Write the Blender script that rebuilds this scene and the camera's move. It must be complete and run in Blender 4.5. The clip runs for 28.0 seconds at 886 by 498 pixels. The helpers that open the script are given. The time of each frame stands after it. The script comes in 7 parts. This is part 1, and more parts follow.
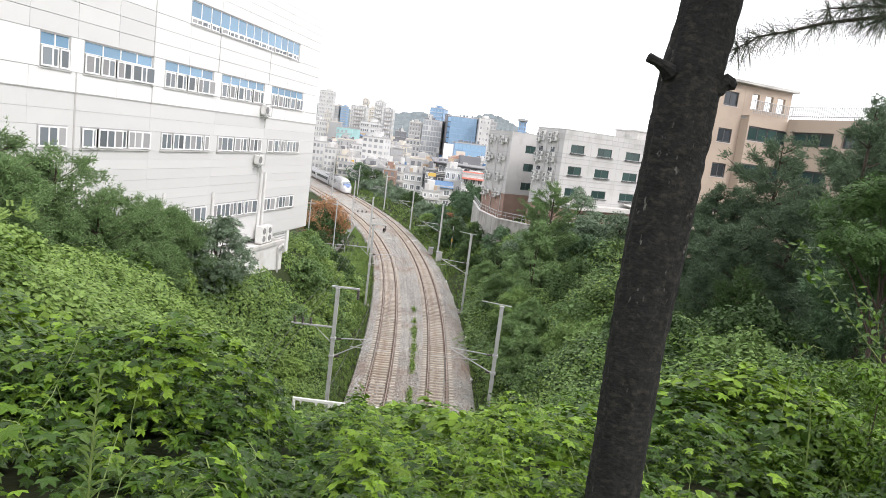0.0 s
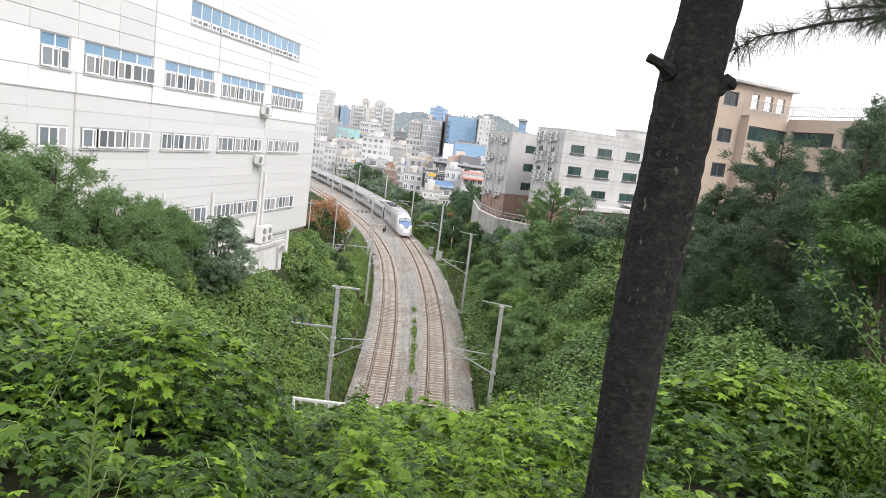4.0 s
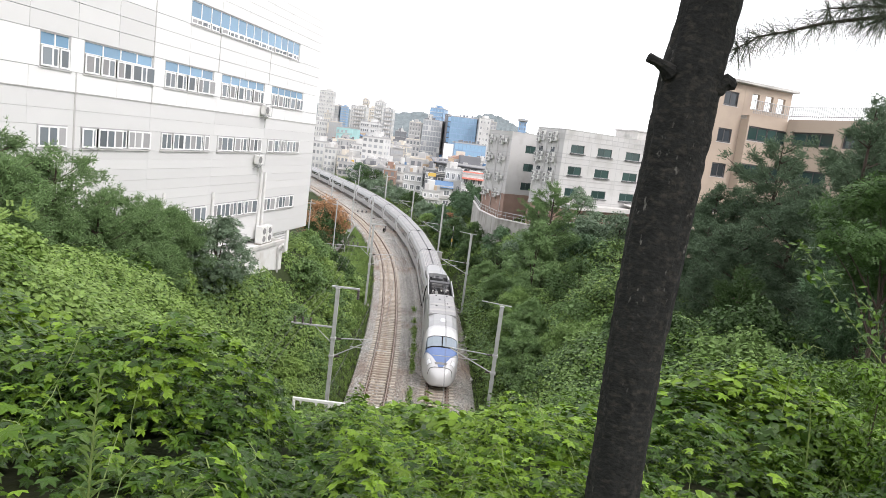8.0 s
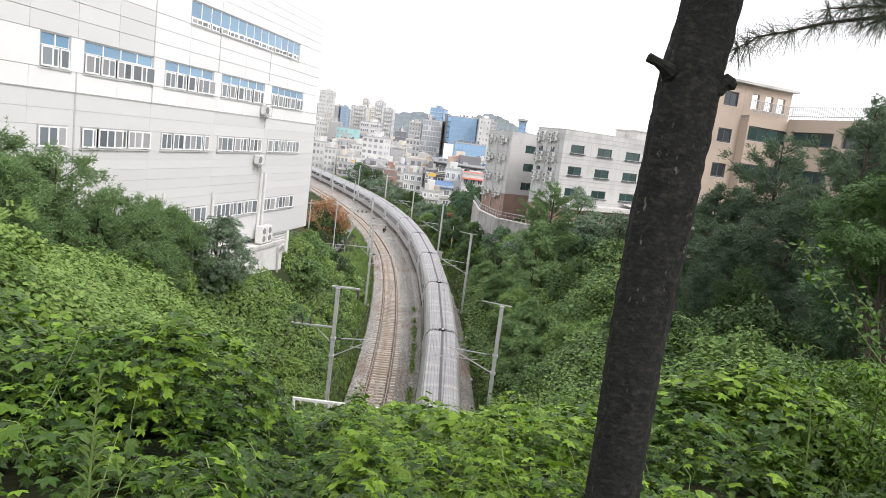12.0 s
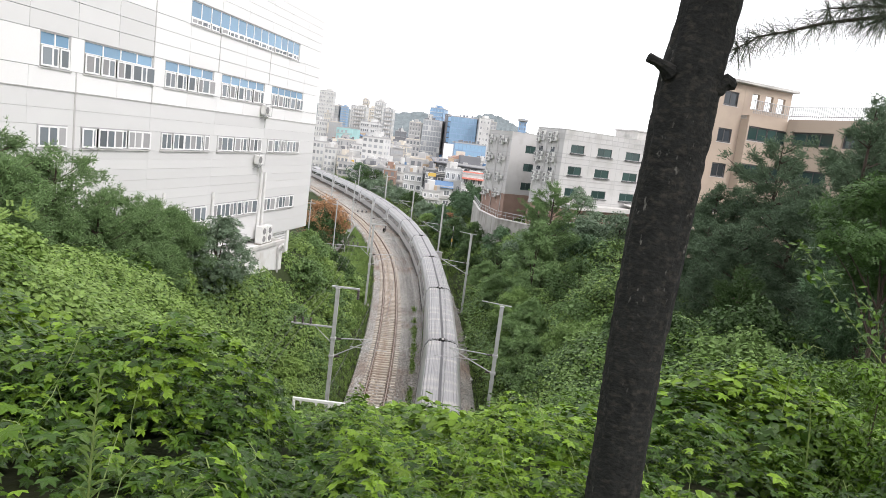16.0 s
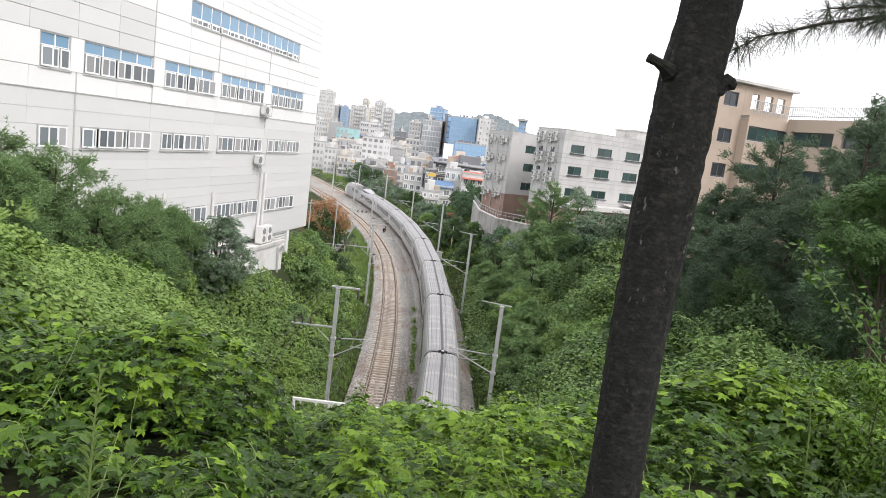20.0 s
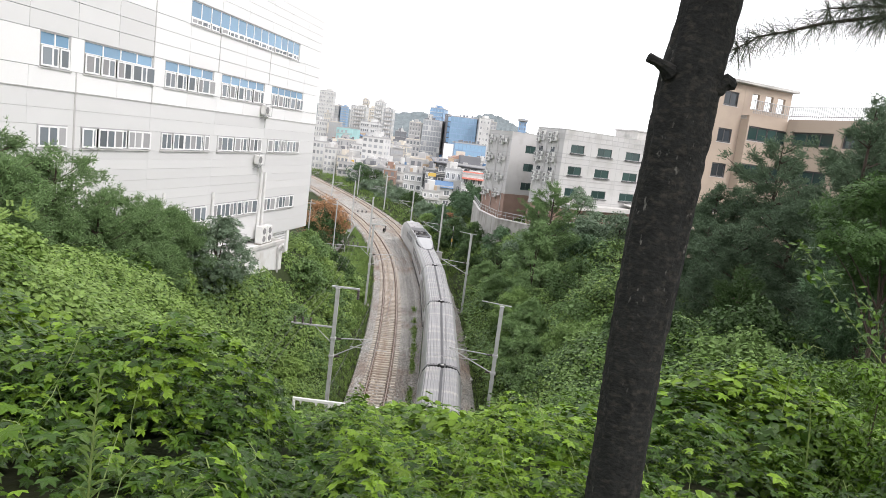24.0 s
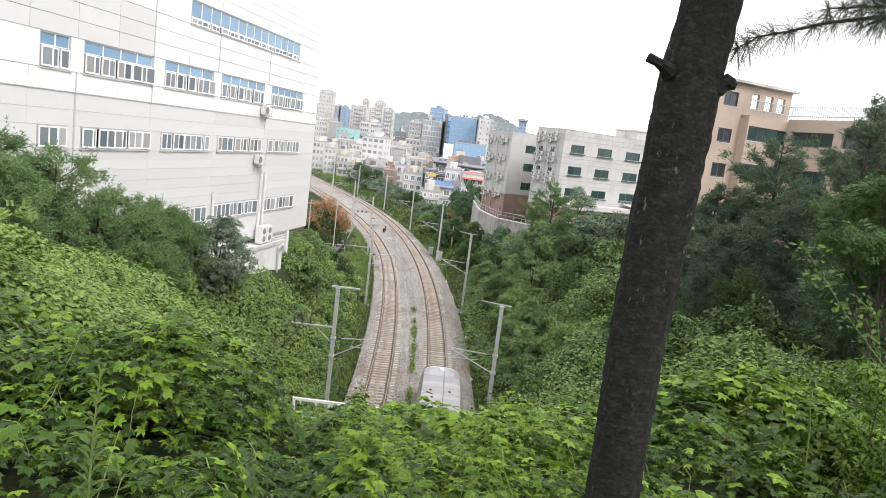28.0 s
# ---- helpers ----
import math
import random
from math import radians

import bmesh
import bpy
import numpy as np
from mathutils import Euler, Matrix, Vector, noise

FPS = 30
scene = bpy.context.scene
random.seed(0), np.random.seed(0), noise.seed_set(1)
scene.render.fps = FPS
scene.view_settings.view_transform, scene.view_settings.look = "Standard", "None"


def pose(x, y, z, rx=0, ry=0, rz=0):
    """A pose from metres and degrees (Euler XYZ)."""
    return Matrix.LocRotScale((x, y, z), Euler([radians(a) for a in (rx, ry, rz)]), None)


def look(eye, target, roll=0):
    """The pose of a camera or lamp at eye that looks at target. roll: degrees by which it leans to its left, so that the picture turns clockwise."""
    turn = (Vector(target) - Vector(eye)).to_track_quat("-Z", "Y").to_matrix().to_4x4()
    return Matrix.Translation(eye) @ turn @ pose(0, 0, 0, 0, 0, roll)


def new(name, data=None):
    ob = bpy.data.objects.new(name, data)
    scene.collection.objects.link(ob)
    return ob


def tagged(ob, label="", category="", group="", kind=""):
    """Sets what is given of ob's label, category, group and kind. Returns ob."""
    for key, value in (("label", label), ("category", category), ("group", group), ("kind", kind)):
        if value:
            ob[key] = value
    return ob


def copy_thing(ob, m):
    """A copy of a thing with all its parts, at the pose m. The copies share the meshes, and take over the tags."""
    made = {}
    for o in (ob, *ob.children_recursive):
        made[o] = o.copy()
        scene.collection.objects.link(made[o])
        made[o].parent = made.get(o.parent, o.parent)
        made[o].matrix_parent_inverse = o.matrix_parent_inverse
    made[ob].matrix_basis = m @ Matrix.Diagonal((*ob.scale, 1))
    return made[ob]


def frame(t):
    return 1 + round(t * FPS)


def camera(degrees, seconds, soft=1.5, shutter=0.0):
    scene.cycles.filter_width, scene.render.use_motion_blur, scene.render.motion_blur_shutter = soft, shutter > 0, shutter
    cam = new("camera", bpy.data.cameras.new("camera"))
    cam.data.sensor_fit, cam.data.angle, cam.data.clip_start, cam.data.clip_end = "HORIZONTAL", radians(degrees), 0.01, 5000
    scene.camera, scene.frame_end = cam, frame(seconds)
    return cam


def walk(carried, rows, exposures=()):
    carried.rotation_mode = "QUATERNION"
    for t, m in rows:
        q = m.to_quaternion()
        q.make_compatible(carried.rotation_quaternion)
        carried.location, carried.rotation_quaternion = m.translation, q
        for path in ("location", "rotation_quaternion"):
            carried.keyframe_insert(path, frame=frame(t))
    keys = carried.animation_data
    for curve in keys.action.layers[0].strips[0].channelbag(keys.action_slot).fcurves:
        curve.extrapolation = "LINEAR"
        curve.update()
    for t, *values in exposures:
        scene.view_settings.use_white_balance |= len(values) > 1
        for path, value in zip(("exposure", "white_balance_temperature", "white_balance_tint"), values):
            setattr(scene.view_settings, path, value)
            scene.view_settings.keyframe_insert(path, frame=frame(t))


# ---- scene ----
# ---- the camera: it stands still on the hill above the tunnel mouth ----
cam = camera(65.87, 28.0, 0.7)
EYE = (0.0, 0.0, 18.198)
VIEW = look(EYE, (0.0, 98.8259, 18.198 - 15.2790), 7.157)
walk(cam, [(0.0, VIEW), (28.0, VIEW)], [(t, e, 6500, 14) for t, e in ((0.0, 0.53), (6.0, 0.53), (8.0, 0.51), (10.0, 0.45), (24.0, 0.44), (26.0, 0.47), (28.0, 0.51))])

# ---- light: a bright, evenly overcast sky with a weak, wide sun behind it ----
SUN_ELEVATION, SUN_ROTATION = radians(46), radians(135)
world = bpy.data.worlds.new("overcast_sky")
scene.world = world
world.use_nodes = True
wn, wl = world.node_tree.nodes, world.node_tree.links
sky = wn.new("ShaderNodeTexSky")
sky.sky_type, sky.sun_disc = "NISHITA", False
sky.sun_elevation, sky.sun_rotation = SUN_ELEVATION, SUN_ROTATION
sky.air_density, sky.dust_density = 1.0, 4.0
cloud = wn.new("ShaderNodeMix")
cloud.data_type = "RGBA"
cloud.inputs["Factor"].default_value = 0.93
cloud.inputs["B"].default_value = (10.6, 10.75, 10.9, 1)
wl.new(sky.outputs["Color"], cloud.inputs["A"])
wl.new(cloud.outputs["Result"], wn["Background"].inputs["Color"])
wn["Background"].inputs["Strength"].default_value = 0.12
sun = new("sun", bpy.data.lights.new("sun", "SUN"))
sun.data.energy, sun.data.angle, sun.data.color = 1.5, radians(25), (1.0, 0.97, 0.92)
sun.matrix_world = look((0, 0, 0), (-math.sin(SUN_ROTATION) * math.cos(SUN_ELEVATION), -math.cos(SUN_ROTATION) * math.cos(SUN_ELEVATION), -math.sin(SUN_ELEVATION)))

# ---- materials ----


def material(name, colour, rough=0.7, metal=0.0, vary=0.15, scale=3.0, fine=40.0, bump=0.0, island=0.0, piece=0.0, through_light=0.0, stain=None, stain_scale=0.5, stretch=(1, 1, 1), coat=0.0, sheen=0.5):
    """A procedural surface: base colour varied at two scales, optional stains, grain relief and a change from piece to piece."""
    m = bpy.data.materials.new(name)
    m.use_nodes = True
    n, l = m.node_tree.nodes, m.node_tree.links
    b = n["Principled BSDF"]
    b.inputs["Roughness"].default_value, b.inputs["Metallic"].default_value = rough, metal
    b.inputs["Coat Weight"].default_value = coat
    b.inputs["Specular IOR Level"].default_value = 0.26 if through_light else sheen
    co = n.new("ShaderNodeTexCoord")
    mp = n.new("ShaderNodeMapping")
    mp.inputs["Scale"].default_value = stretch
    l.new(co.outputs["Object"], mp.inputs["Vector"])
    big, small = n.new("ShaderNodeTexNoise"), n.new("ShaderNodeTexNoise")
    big.inputs["Scale"].default_value, small.inputs["Scale"].default_value = scale, fine
    big.inputs["Detail"].default_value, small.inputs["Detail"].default_value = 4, 3
    for t in (big, small):
        l.new(mp.outputs["Vector"], t.inputs["Vector"])
    add = n.new("ShaderNodeMath")
    add.operation = "ADD"
    l.new(big.outputs["Fac"], add.inputs[0])
    l.new(small.outputs["Fac"], add.inputs[1])
    last = add.outputs[0]
    for amount, kind, socket in ((island, "ShaderNodeNewGeometry", "Random Per Island"), (piece, "ShaderNodeObjectInfo", "Random")):
        if amount:
            src = n.new(kind)
            mul = n.new("ShaderNodeMath")
            mul.operation = "MULTIPLY_ADD"
            mul.inputs[1].default_value = amount / max(vary, 0.01)
            l.new(src.outputs[socket], mul.inputs[0])
            l.new(last, mul.inputs[2])
            last = mul.outputs[0]
    rng = n.new("ShaderNodeMapRange")
    top = 1.5 + (island + piece) / max(vary, 0.01)
    rng.inputs["From Min"].default_value, rng.inputs["From Max"].default_value = 0.5, top
    rng.inputs["To Min"].default_value, rng.inputs["To Max"].default_value = 1 - vary - (island + piece) * 0.5, 1 + vary + (island + piece) * 0.5
    l.new(last, rng.inputs["Value"])
    hsv = n.new("ShaderNodeHueSaturation")
    hsv.inputs["Color"].default_value = (*colour, 1)
    l.new(rng.outputs[0], hsv.inputs["Value"])
    out = hsv.outputs[0]
    if stain:
        sn = n.new("ShaderNodeTexNoise")
        sn.inputs["Scale"].default_value, sn.inputs["Detail"].default_value = stain_scale, 6
        l.new(mp.outputs["Vector"], sn.inputs["Vector"])
        sr = n.new("ShaderNodeMapRange")
        sr.inputs["From Min"].default_value, sr.inputs["From Max"].default_value = 0.5, 0.72
        l.new(sn.outputs["Fac"], sr.inputs["Value"])
        mx = n.new("ShaderNodeMix")
        mx.data_type = "RGBA"
        mx.inputs["B"].default_value = (*stain, 1)
        l.new(sr.outputs[0], mx.inputs["Factor"])
        l.new(out, mx.inputs["A"])
        out = mx.outputs["Result"]
    l.new(out, b.inputs["Base Color"])
    if bump:
        bp = n.new("ShaderNodeBump")
        bp.inputs["Strength"].default_value, bp.inputs["Distance"].default_value = 0.6, bump
        l.new(last if not (island or piece) else add.outputs[0], bp.inputs["Height"])
        l.new(bp.outputs[0], b.inputs["Normal"])
    if through_light:
        tr = n.new("ShaderNodeBsdfTranslucent")
        l.new(out, tr.inputs["Color"])
        ms = n.new("ShaderNodeMixShader")
        ms.inputs[0].default_value = through_light
        l.new(b.outputs[0], ms.inputs[1])
        l.new(tr.outputs[0], ms.inputs[2])
        l.new(ms.outputs[0], n["Material Output"].inputs["Surface"])
    return m


M = {}
M["earth"] = material("earth", (0.038, 0.052, 0.021), 0.95, sheen=0.1, vary=0.4, scale=0.6, fine=9, bump=0.05, stain=(0.026, 0.026, 0.014), stain_scale=0.25)
M["grass"] = material("grass", (0.15, 0.22, 0.065), 0.8, vary=0.3, island=0.35, through_light=0.3)
M["vine"] = material("vine", (0.225, 0.335, 0.088), 0.5, vary=0.15, scale=0.7, island=0.32, through_light=0.32)
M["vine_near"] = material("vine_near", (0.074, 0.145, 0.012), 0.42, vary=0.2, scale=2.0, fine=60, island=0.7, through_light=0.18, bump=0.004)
# darker and brighter copies of the near leaf, for shade and light
M["vine_shaded"] = material("vine_shaded", (0.034, 0.078, 0.008), 0.42, vary=0.2, scale=2.0, fine=60, island=0.6, through_light=0.1, bump=0.004)
M["vine_lit"] = material("vine_lit", (0.155, 0.262, 0.022), 0.5, vary=0.2, scale=1.0, island=0.5, through_light=0.18)
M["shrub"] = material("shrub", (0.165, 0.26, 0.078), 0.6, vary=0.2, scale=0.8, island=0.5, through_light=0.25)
# darker copy of shrub; below the pines it imitates their shade
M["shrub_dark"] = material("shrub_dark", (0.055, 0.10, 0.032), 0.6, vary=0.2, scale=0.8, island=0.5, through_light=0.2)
M["needles"] = material("needles", (0.15, 0.24, 0.095), 0.6, vary=0.2, scale=0.8, island=0.5, through_light=0.15)
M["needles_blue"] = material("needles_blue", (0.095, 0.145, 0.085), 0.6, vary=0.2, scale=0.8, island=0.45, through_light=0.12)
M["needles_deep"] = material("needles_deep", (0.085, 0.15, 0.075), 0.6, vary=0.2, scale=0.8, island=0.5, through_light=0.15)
# leaf green with the shade among the pines painted in
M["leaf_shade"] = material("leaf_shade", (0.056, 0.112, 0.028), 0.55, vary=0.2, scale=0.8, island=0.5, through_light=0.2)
M["orange_leaf"] = material("orange_leaf", (0.38, 0.215, 0.115), 0.6, vary=0.2, scale=0.8, island=0.5, through_light=0.3)
# blue-green locust leaf, lightened to take in some haze
M["locust_blue"] = material("locust_blue", (0.155, 0.22, 0.14), 0.55, vary=0.2, scale=0.8, island=0.5, through_light=0.2)
M["locust"] = material("locust", (0.145, 0.235, 0.085), 0.55, vary=0.2, scale=0.8, island=0.5, through_light=0.25)
# woods of the far hills, paled and blued to imitate haze
M["hazy_far_wood"] = material("hazy_far_wood", (0.16, 0.19, 0.20), 0.9, vary=0.3, scale=0.02, fine=0.2, island=0.3)
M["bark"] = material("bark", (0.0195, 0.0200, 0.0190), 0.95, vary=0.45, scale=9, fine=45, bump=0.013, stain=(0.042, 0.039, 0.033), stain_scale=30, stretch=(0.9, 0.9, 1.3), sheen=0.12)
kn, kl = M["bark"].node_tree.nodes, M["bark"].node_tree.links
kco, kmp, kno, krg, kmx = kn.new("ShaderNodeTexCoord"), kn.new("ShaderNodeMapping"), kn.new("ShaderNodeTexNoise"), kn.new("ShaderNodeMapRange"), kn.new("ShaderNodeMix")
kmp.inputs["Scale"].default_value = (1, 1, 0.45)
kno.inputs["Scale"].default_value, kno.inputs["Detail"].default_value = 48.0, 6.0
kpn, kpr, kpm = kn.new("ShaderNodeTexNoise"), kn.new("ShaderNodeMapRange"), kn.new("ShaderNodeMath")
kpn.inputs["Scale"].default_value, kpn.inputs["Detail"].default_value = 6.5, 3.0
kpr.inputs["From Min"].default_value, kpr.inputs["From Max"].default_value = 0.54, 0.62
kpm.operation = "MULTIPLY"
krg.inputs["From Min"].default_value, krg.inputs["From Max"].default_value = 0.62, 0.70
kmx.data_type = "RGBA"
kmx.inputs["B"].default_value = (0.12, 0.117, 0.105, 1)
kl.new(kco.outputs["Object"], kmp.inputs["Vector"])
kl.new(kmp.outputs["Vector"], kno.inputs["Vector"])
kl.new(kno.outputs["Fac"], krg.inputs["Value"])
kl.new(kmp.outputs["Vector"], kpn.inputs["Vector"])
kl.new(kpn.outputs["Fac"], kpr.inputs["Value"])
kl.new(krg.outputs[0], kpm.inputs[0])
kl.new(kpr.outputs[0], kpm.inputs[1])
kl.new(kpm.outputs[0], kmx.inputs["Factor"])
kl.new(kn["Principled BSDF"].inputs["Base Color"].links[0].from_socket, kmx.inputs["A"])
kl.new(kmx.outputs["Result"], kn["Principled BSDF"].inputs["Base Color"])
M["bark_thin"] = material("bark_thin", (0.06, 0.045, 0.035), 0.95, vary=0.3, scale=5, fine=50, bump=0.01)
M["stem"] = material("stem", (0.16, 0.22, 0.06), 0.6, vary=0.2)
M["ballast"] = material("ballast", (0.30, 0.287, 0.262), 0.95, vary=0.45, scale=0.35, fine=16, bump=0.06, stain=(0.24, 0.165, 0.12), stain_scale=0.14)
bn, bl = M["ballast"].node_tree.nodes, M["ballast"].node_tree.links
vor = bn.new("ShaderNodeTexVoronoi")
vor.inputs["Scale"].default_value = 11.0
bco = bn.new("ShaderNodeTexCoord")
bl.new(bco.outputs["Object"], vor.inputs["Vector"])
bsep = bn.new("ShaderNodeSeparateColor")
bl.new(vor.outputs["Color"], bsep.inputs[0])
brng = bn.new("ShaderNodeMapRange")
brng.inputs["To Min"].default_value, brng.inputs["To Max"].default_value = 0.45, 1.45
bl.new(bsep.outputs[0], brng.inputs["Value"])
bmul = bn.new("ShaderNodeHueSaturation")
bsrc = bn["Principled BSDF"].inputs["Base Color"].links[0].from_socket
bl.new(bsrc, bmul.inputs["Color"])
bl.new(brng.outputs[0], bmul.inputs["Value"])
bl.new(bmul.outputs[0], bn["Principled BSDF"].inputs["Base Color"])
M["stone"] = material("stone", (0.41, 0.395, 0.38), 0.95, vary=0.2, island=0.7, stain=(0.24, 0.16, 0.115), stain_scale=0.13)
M["sleeper"] = material("sleeper", (0.43, 0.385, 0.33), 0.9, vary=0.2, scale=3, fine=30, piece=0.25, stain=(0.26, 0.19, 0.14), stain_scale=2.0)
M["crib"] = material("crib", (0.17, 0.135, 0.105), 0.95, vary=0.45, scale=0.35, fine=18, bump=0.05, stain=(0.21, 0.12, 0.075), stain_scale=0.12)
M["rail"] = material("rail", (0.105, 0.06, 0.042), 0.75, metal=0.2, vary=0.3, scale=1.5, fine=40)
M["rail_head"] = material("rail_head", (0.30, 0.23, 0.19), 0.45, metal=0.5, vary=0.1)
M["galvanised"] = material("galvanised", (0.45, 0.46, 0.46), 0.55, metal=0.25, vary=0.15, scale=2, fine=30, stain=(0.34, 0.34, 0.33), stain_scale=1.5)
M["steel_dark"] = material("steel_dark", (0.10, 0.10, 0.105), 0.6, metal=0.4, vary=0.2)
M["wire"] = material("wire", (0.13, 0.13, 0.13), 0.6, metal=0.4, vary=0.1)
M["insulator"] = material("insulator", (0.055, 0.04, 0.04), 0.35, vary=0.1)
M["white_paint"] = material("white_paint", (0.74, 0.74, 0.73), 0.5, vary=0.06, scale=2, fine=30, stain=(0.6, 0.58, 0.55), stain_scale=1.2)
M["concrete"] = material("concrete", (0.25, 0.235, 0.21), 0.9, vary=0.2, scale=0.7, fine=20, bump=0.01, stain=(0.12, 0.115, 0.10), stain_scale=0.5)
M["concrete_pale"] = material("concrete_pale", (0.55, 0.54, 0.52), 0.9, vary=0.12, scale=0.8, fine=20, stain=(0.36, 0.355, 0.34), stain_scale=0.6)
M["concrete_worn"] = material("concrete_worn", (0.36, 0.35, 0.33), 0.9, vary=0.2, scale=0.7, fine=20, bump=0.01, stain=(0.17, 0.16, 0.145), stain_scale=0.9, stretch=(1, 1, 0.35))
M["asphalt"] = material("asphalt", (0.16, 0.15, 0.14), 0.95, vary=0.2, scale=0.5, fine=30)
M["panel_white"] = material("panel_white", (0.80, 0.80, 0.795), 0.5, vary=0.035, scale=0.4, fine=12, piece=0.05)
M["panel_grey"] = material("panel_grey", (0.66, 0.66, 0.655), 0.55, vary=0.035, scale=0.4, fine=14, piece=0.05, stretch=(1, 1, 4))
M["wall_core"] = material("wall_core", (0.42, 0.42, 0.42), 0.9, vary=0.1)
M["sash"] = material("sash", (0.82, 0.82, 0.82), 0.4, vary=0.04)
M["sash_green"] = material("sash_green", (0.05, 0.085, 0.08), 0.45, vary=0.06)
M["frame_grey"] = material("frame_grey", (0.40, 0.40, 0.40), 0.5, vary=0.06)
M["pane"] = material("pane", (0.19, 0.215, 0.235), 0.08, vary=0.2, scale=0.5, piece=0.5)
M["screen"] = material("screen", (0.33, 0.33, 0.335), 0.8, vary=0.1, piece=0.3)
M["pane_blue"] = material("pane_blue", (0.19, 0.33, 0.47), 0.12, vary=0.1, scale=0.4, piece=0.2)
M["pane_green"] = material("pane_green", (0.036, 0.068, 0.064), 0.1, vary=0.2, scale=0.5, piece=0.5)
# city panes: haze and sky reflection put into the colour, paler farther off
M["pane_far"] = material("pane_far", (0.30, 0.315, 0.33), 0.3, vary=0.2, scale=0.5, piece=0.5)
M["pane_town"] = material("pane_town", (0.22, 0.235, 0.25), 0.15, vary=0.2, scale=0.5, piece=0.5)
# blue city glass, the sky's bright reflection painted into its colour
M["pane_sky"] = material("pane_sky", (0.27, 0.43, 0.60), 0.15, vary=0.2, scale=0.4, piece=0.3)
M["pane_dark"] = material("pane_dark", (0.045, 0.055, 0.065), 0.12, vary=0.2, scale=0.5, piece=0.5)
M["interior"] = material("interior", (0.35, 0.34, 0.32), 0.9, vary=0.1)
M["tile_white"] = material("tile_white", (0.52, 0.515, 0.51), 0.45, vary=0.05, scale=0.6, fine=6, piece=0.06, stain=(0.42, 0.415, 0.40), stain_scale=0.4)
M["brick_red"] = material("brick_red", (0.31, 0.21, 0.17), 0.9, vary=0.2, scale=0.6, fine=12, stain=(0.24, 0.16, 0.13), stain_scale=0.5)
M["stucco_tan"] = material("stucco_tan", (0.46, 0.375, 0.305), 0.9, vary=0.06, scale=0.4, fine=14, stain=(0.38, 0.31, 0.255), stain_scale=0.35)
M["cap_grey"] = material("cap_grey", (0.5, 0.49, 0.48), 0.8, vary=0.08)
M["ac_white"] = material("ac_white", (0.70, 0.70, 0.68), 0.5, vary=0.06, piece=0.15)
M["ac_grille"] = material("ac_grille", (0.22, 0.22, 0.22), 0.6, vary=0.1)
M["train_silver"] = material("train_silver", (0.34, 0.345, 0.355), 0.35, metal=0.15, vary=0.05, scale=0.8, fine=6, stain=(0.38, 0.375, 0.37), stain_scale=0.6)
M["train_roof"] = material("train_roof", (0.28, 0.28, 0.285), 0.5, vary=0.07, scale=0.5, fine=8, stain=(0.42, 0.40, 0.38), stain_scale=0.7, stretch=(0.3, 2, 2))
M["train_white"] = material("train_white", (0.62, 0.62, 0.63), 0.3, vary=0.03, coat=0.3)
M["train_blue"] = material("train_blue", (0.13, 0.20, 0.40), 0.3, vary=0.05, coat=0.3)
M["train_band"] = material("train_band", (0.075, 0.085, 0.115), 0.2, vary=0.1)
M["train_under"] = material("train_under", (0.08, 0.075, 0.07), 0.8, vary=0.2)
M["rubber"] = material("rubber", (0.018, 0.018, 0.018), 0.9, vary=0.2, sheen=0.1)
# pale blue-grey base: the reflected sky is painted into the glass
M["windscreen"] = material("windscreen", (0.25, 0.30, 0.345), 0.06, vary=0.1)
M["lamp_glass"] = material("lamp_glass", (0.75, 0.77, 0.8), 0.1, vary=0.03)
# slate and blue walls are lightened to imitate the city's haze
for name, colour in dict(city_white=(0.62, 0.62, 0.61), city_cream=(0.62, 0.58, 0.51), city_grey=(0.42, 0.42, 0.42), city_brick=(0.34, 0.22, 0.17), city_slate=(0.19, 0.195, 0.21), city_blue=(0.25, 0.38, 0.55), city_teal=(0.36, 0.58, 0.58), roof_red=(0.42, 0.14, 0.105), roof_blue=(0.10, 0.19, 0.33), roof_green=(0.20, 0.30, 0.24), city_yellow=(0.62, 0.42, 0.10), city_tan=(0.46, 0.36, 0.26)).items():
    M[name] = material(name, colour, 0.8, vary=0.08, scale=0.15, fine=3, stain=tuple(c * 0.75 for c in colour), stain_scale=0.12)

# ---- small builders ----


def link(name, bm, mat, parent=None, smooth=False):
    me = bpy.data.meshes.new(name)
    bm.normal_update()
    bm.to_mesh(me)
    bm.free()
    if smooth:
        for f in me.polygons:
            f.use_smooth = True
    for m in mat if isinstance(mat, (list, tuple)) else [mat]:
        me.materials.append(M[m])
    ob = new(name, me)
    ob.parent = parent
    return ob


def part(name, bm, mat, parent, label="", smooth=False):
    """One mesh object under a thing or under a part."""
    return tagged(link(name, bm, mat, parent, smooth), label)


def again(name, me, parent, m=None):
    """A further piece on a mesh that is there already."""
    ob = new(name, me)
    ob.parent = parent
    if m is not None:
        ob.matrix_basis = m
    return ob


def thing(name, m, label, category, group="", kind=""):
    ob = new(name)
    ob.matrix_world = m
    return tagged(ob, label, category, group, kind)


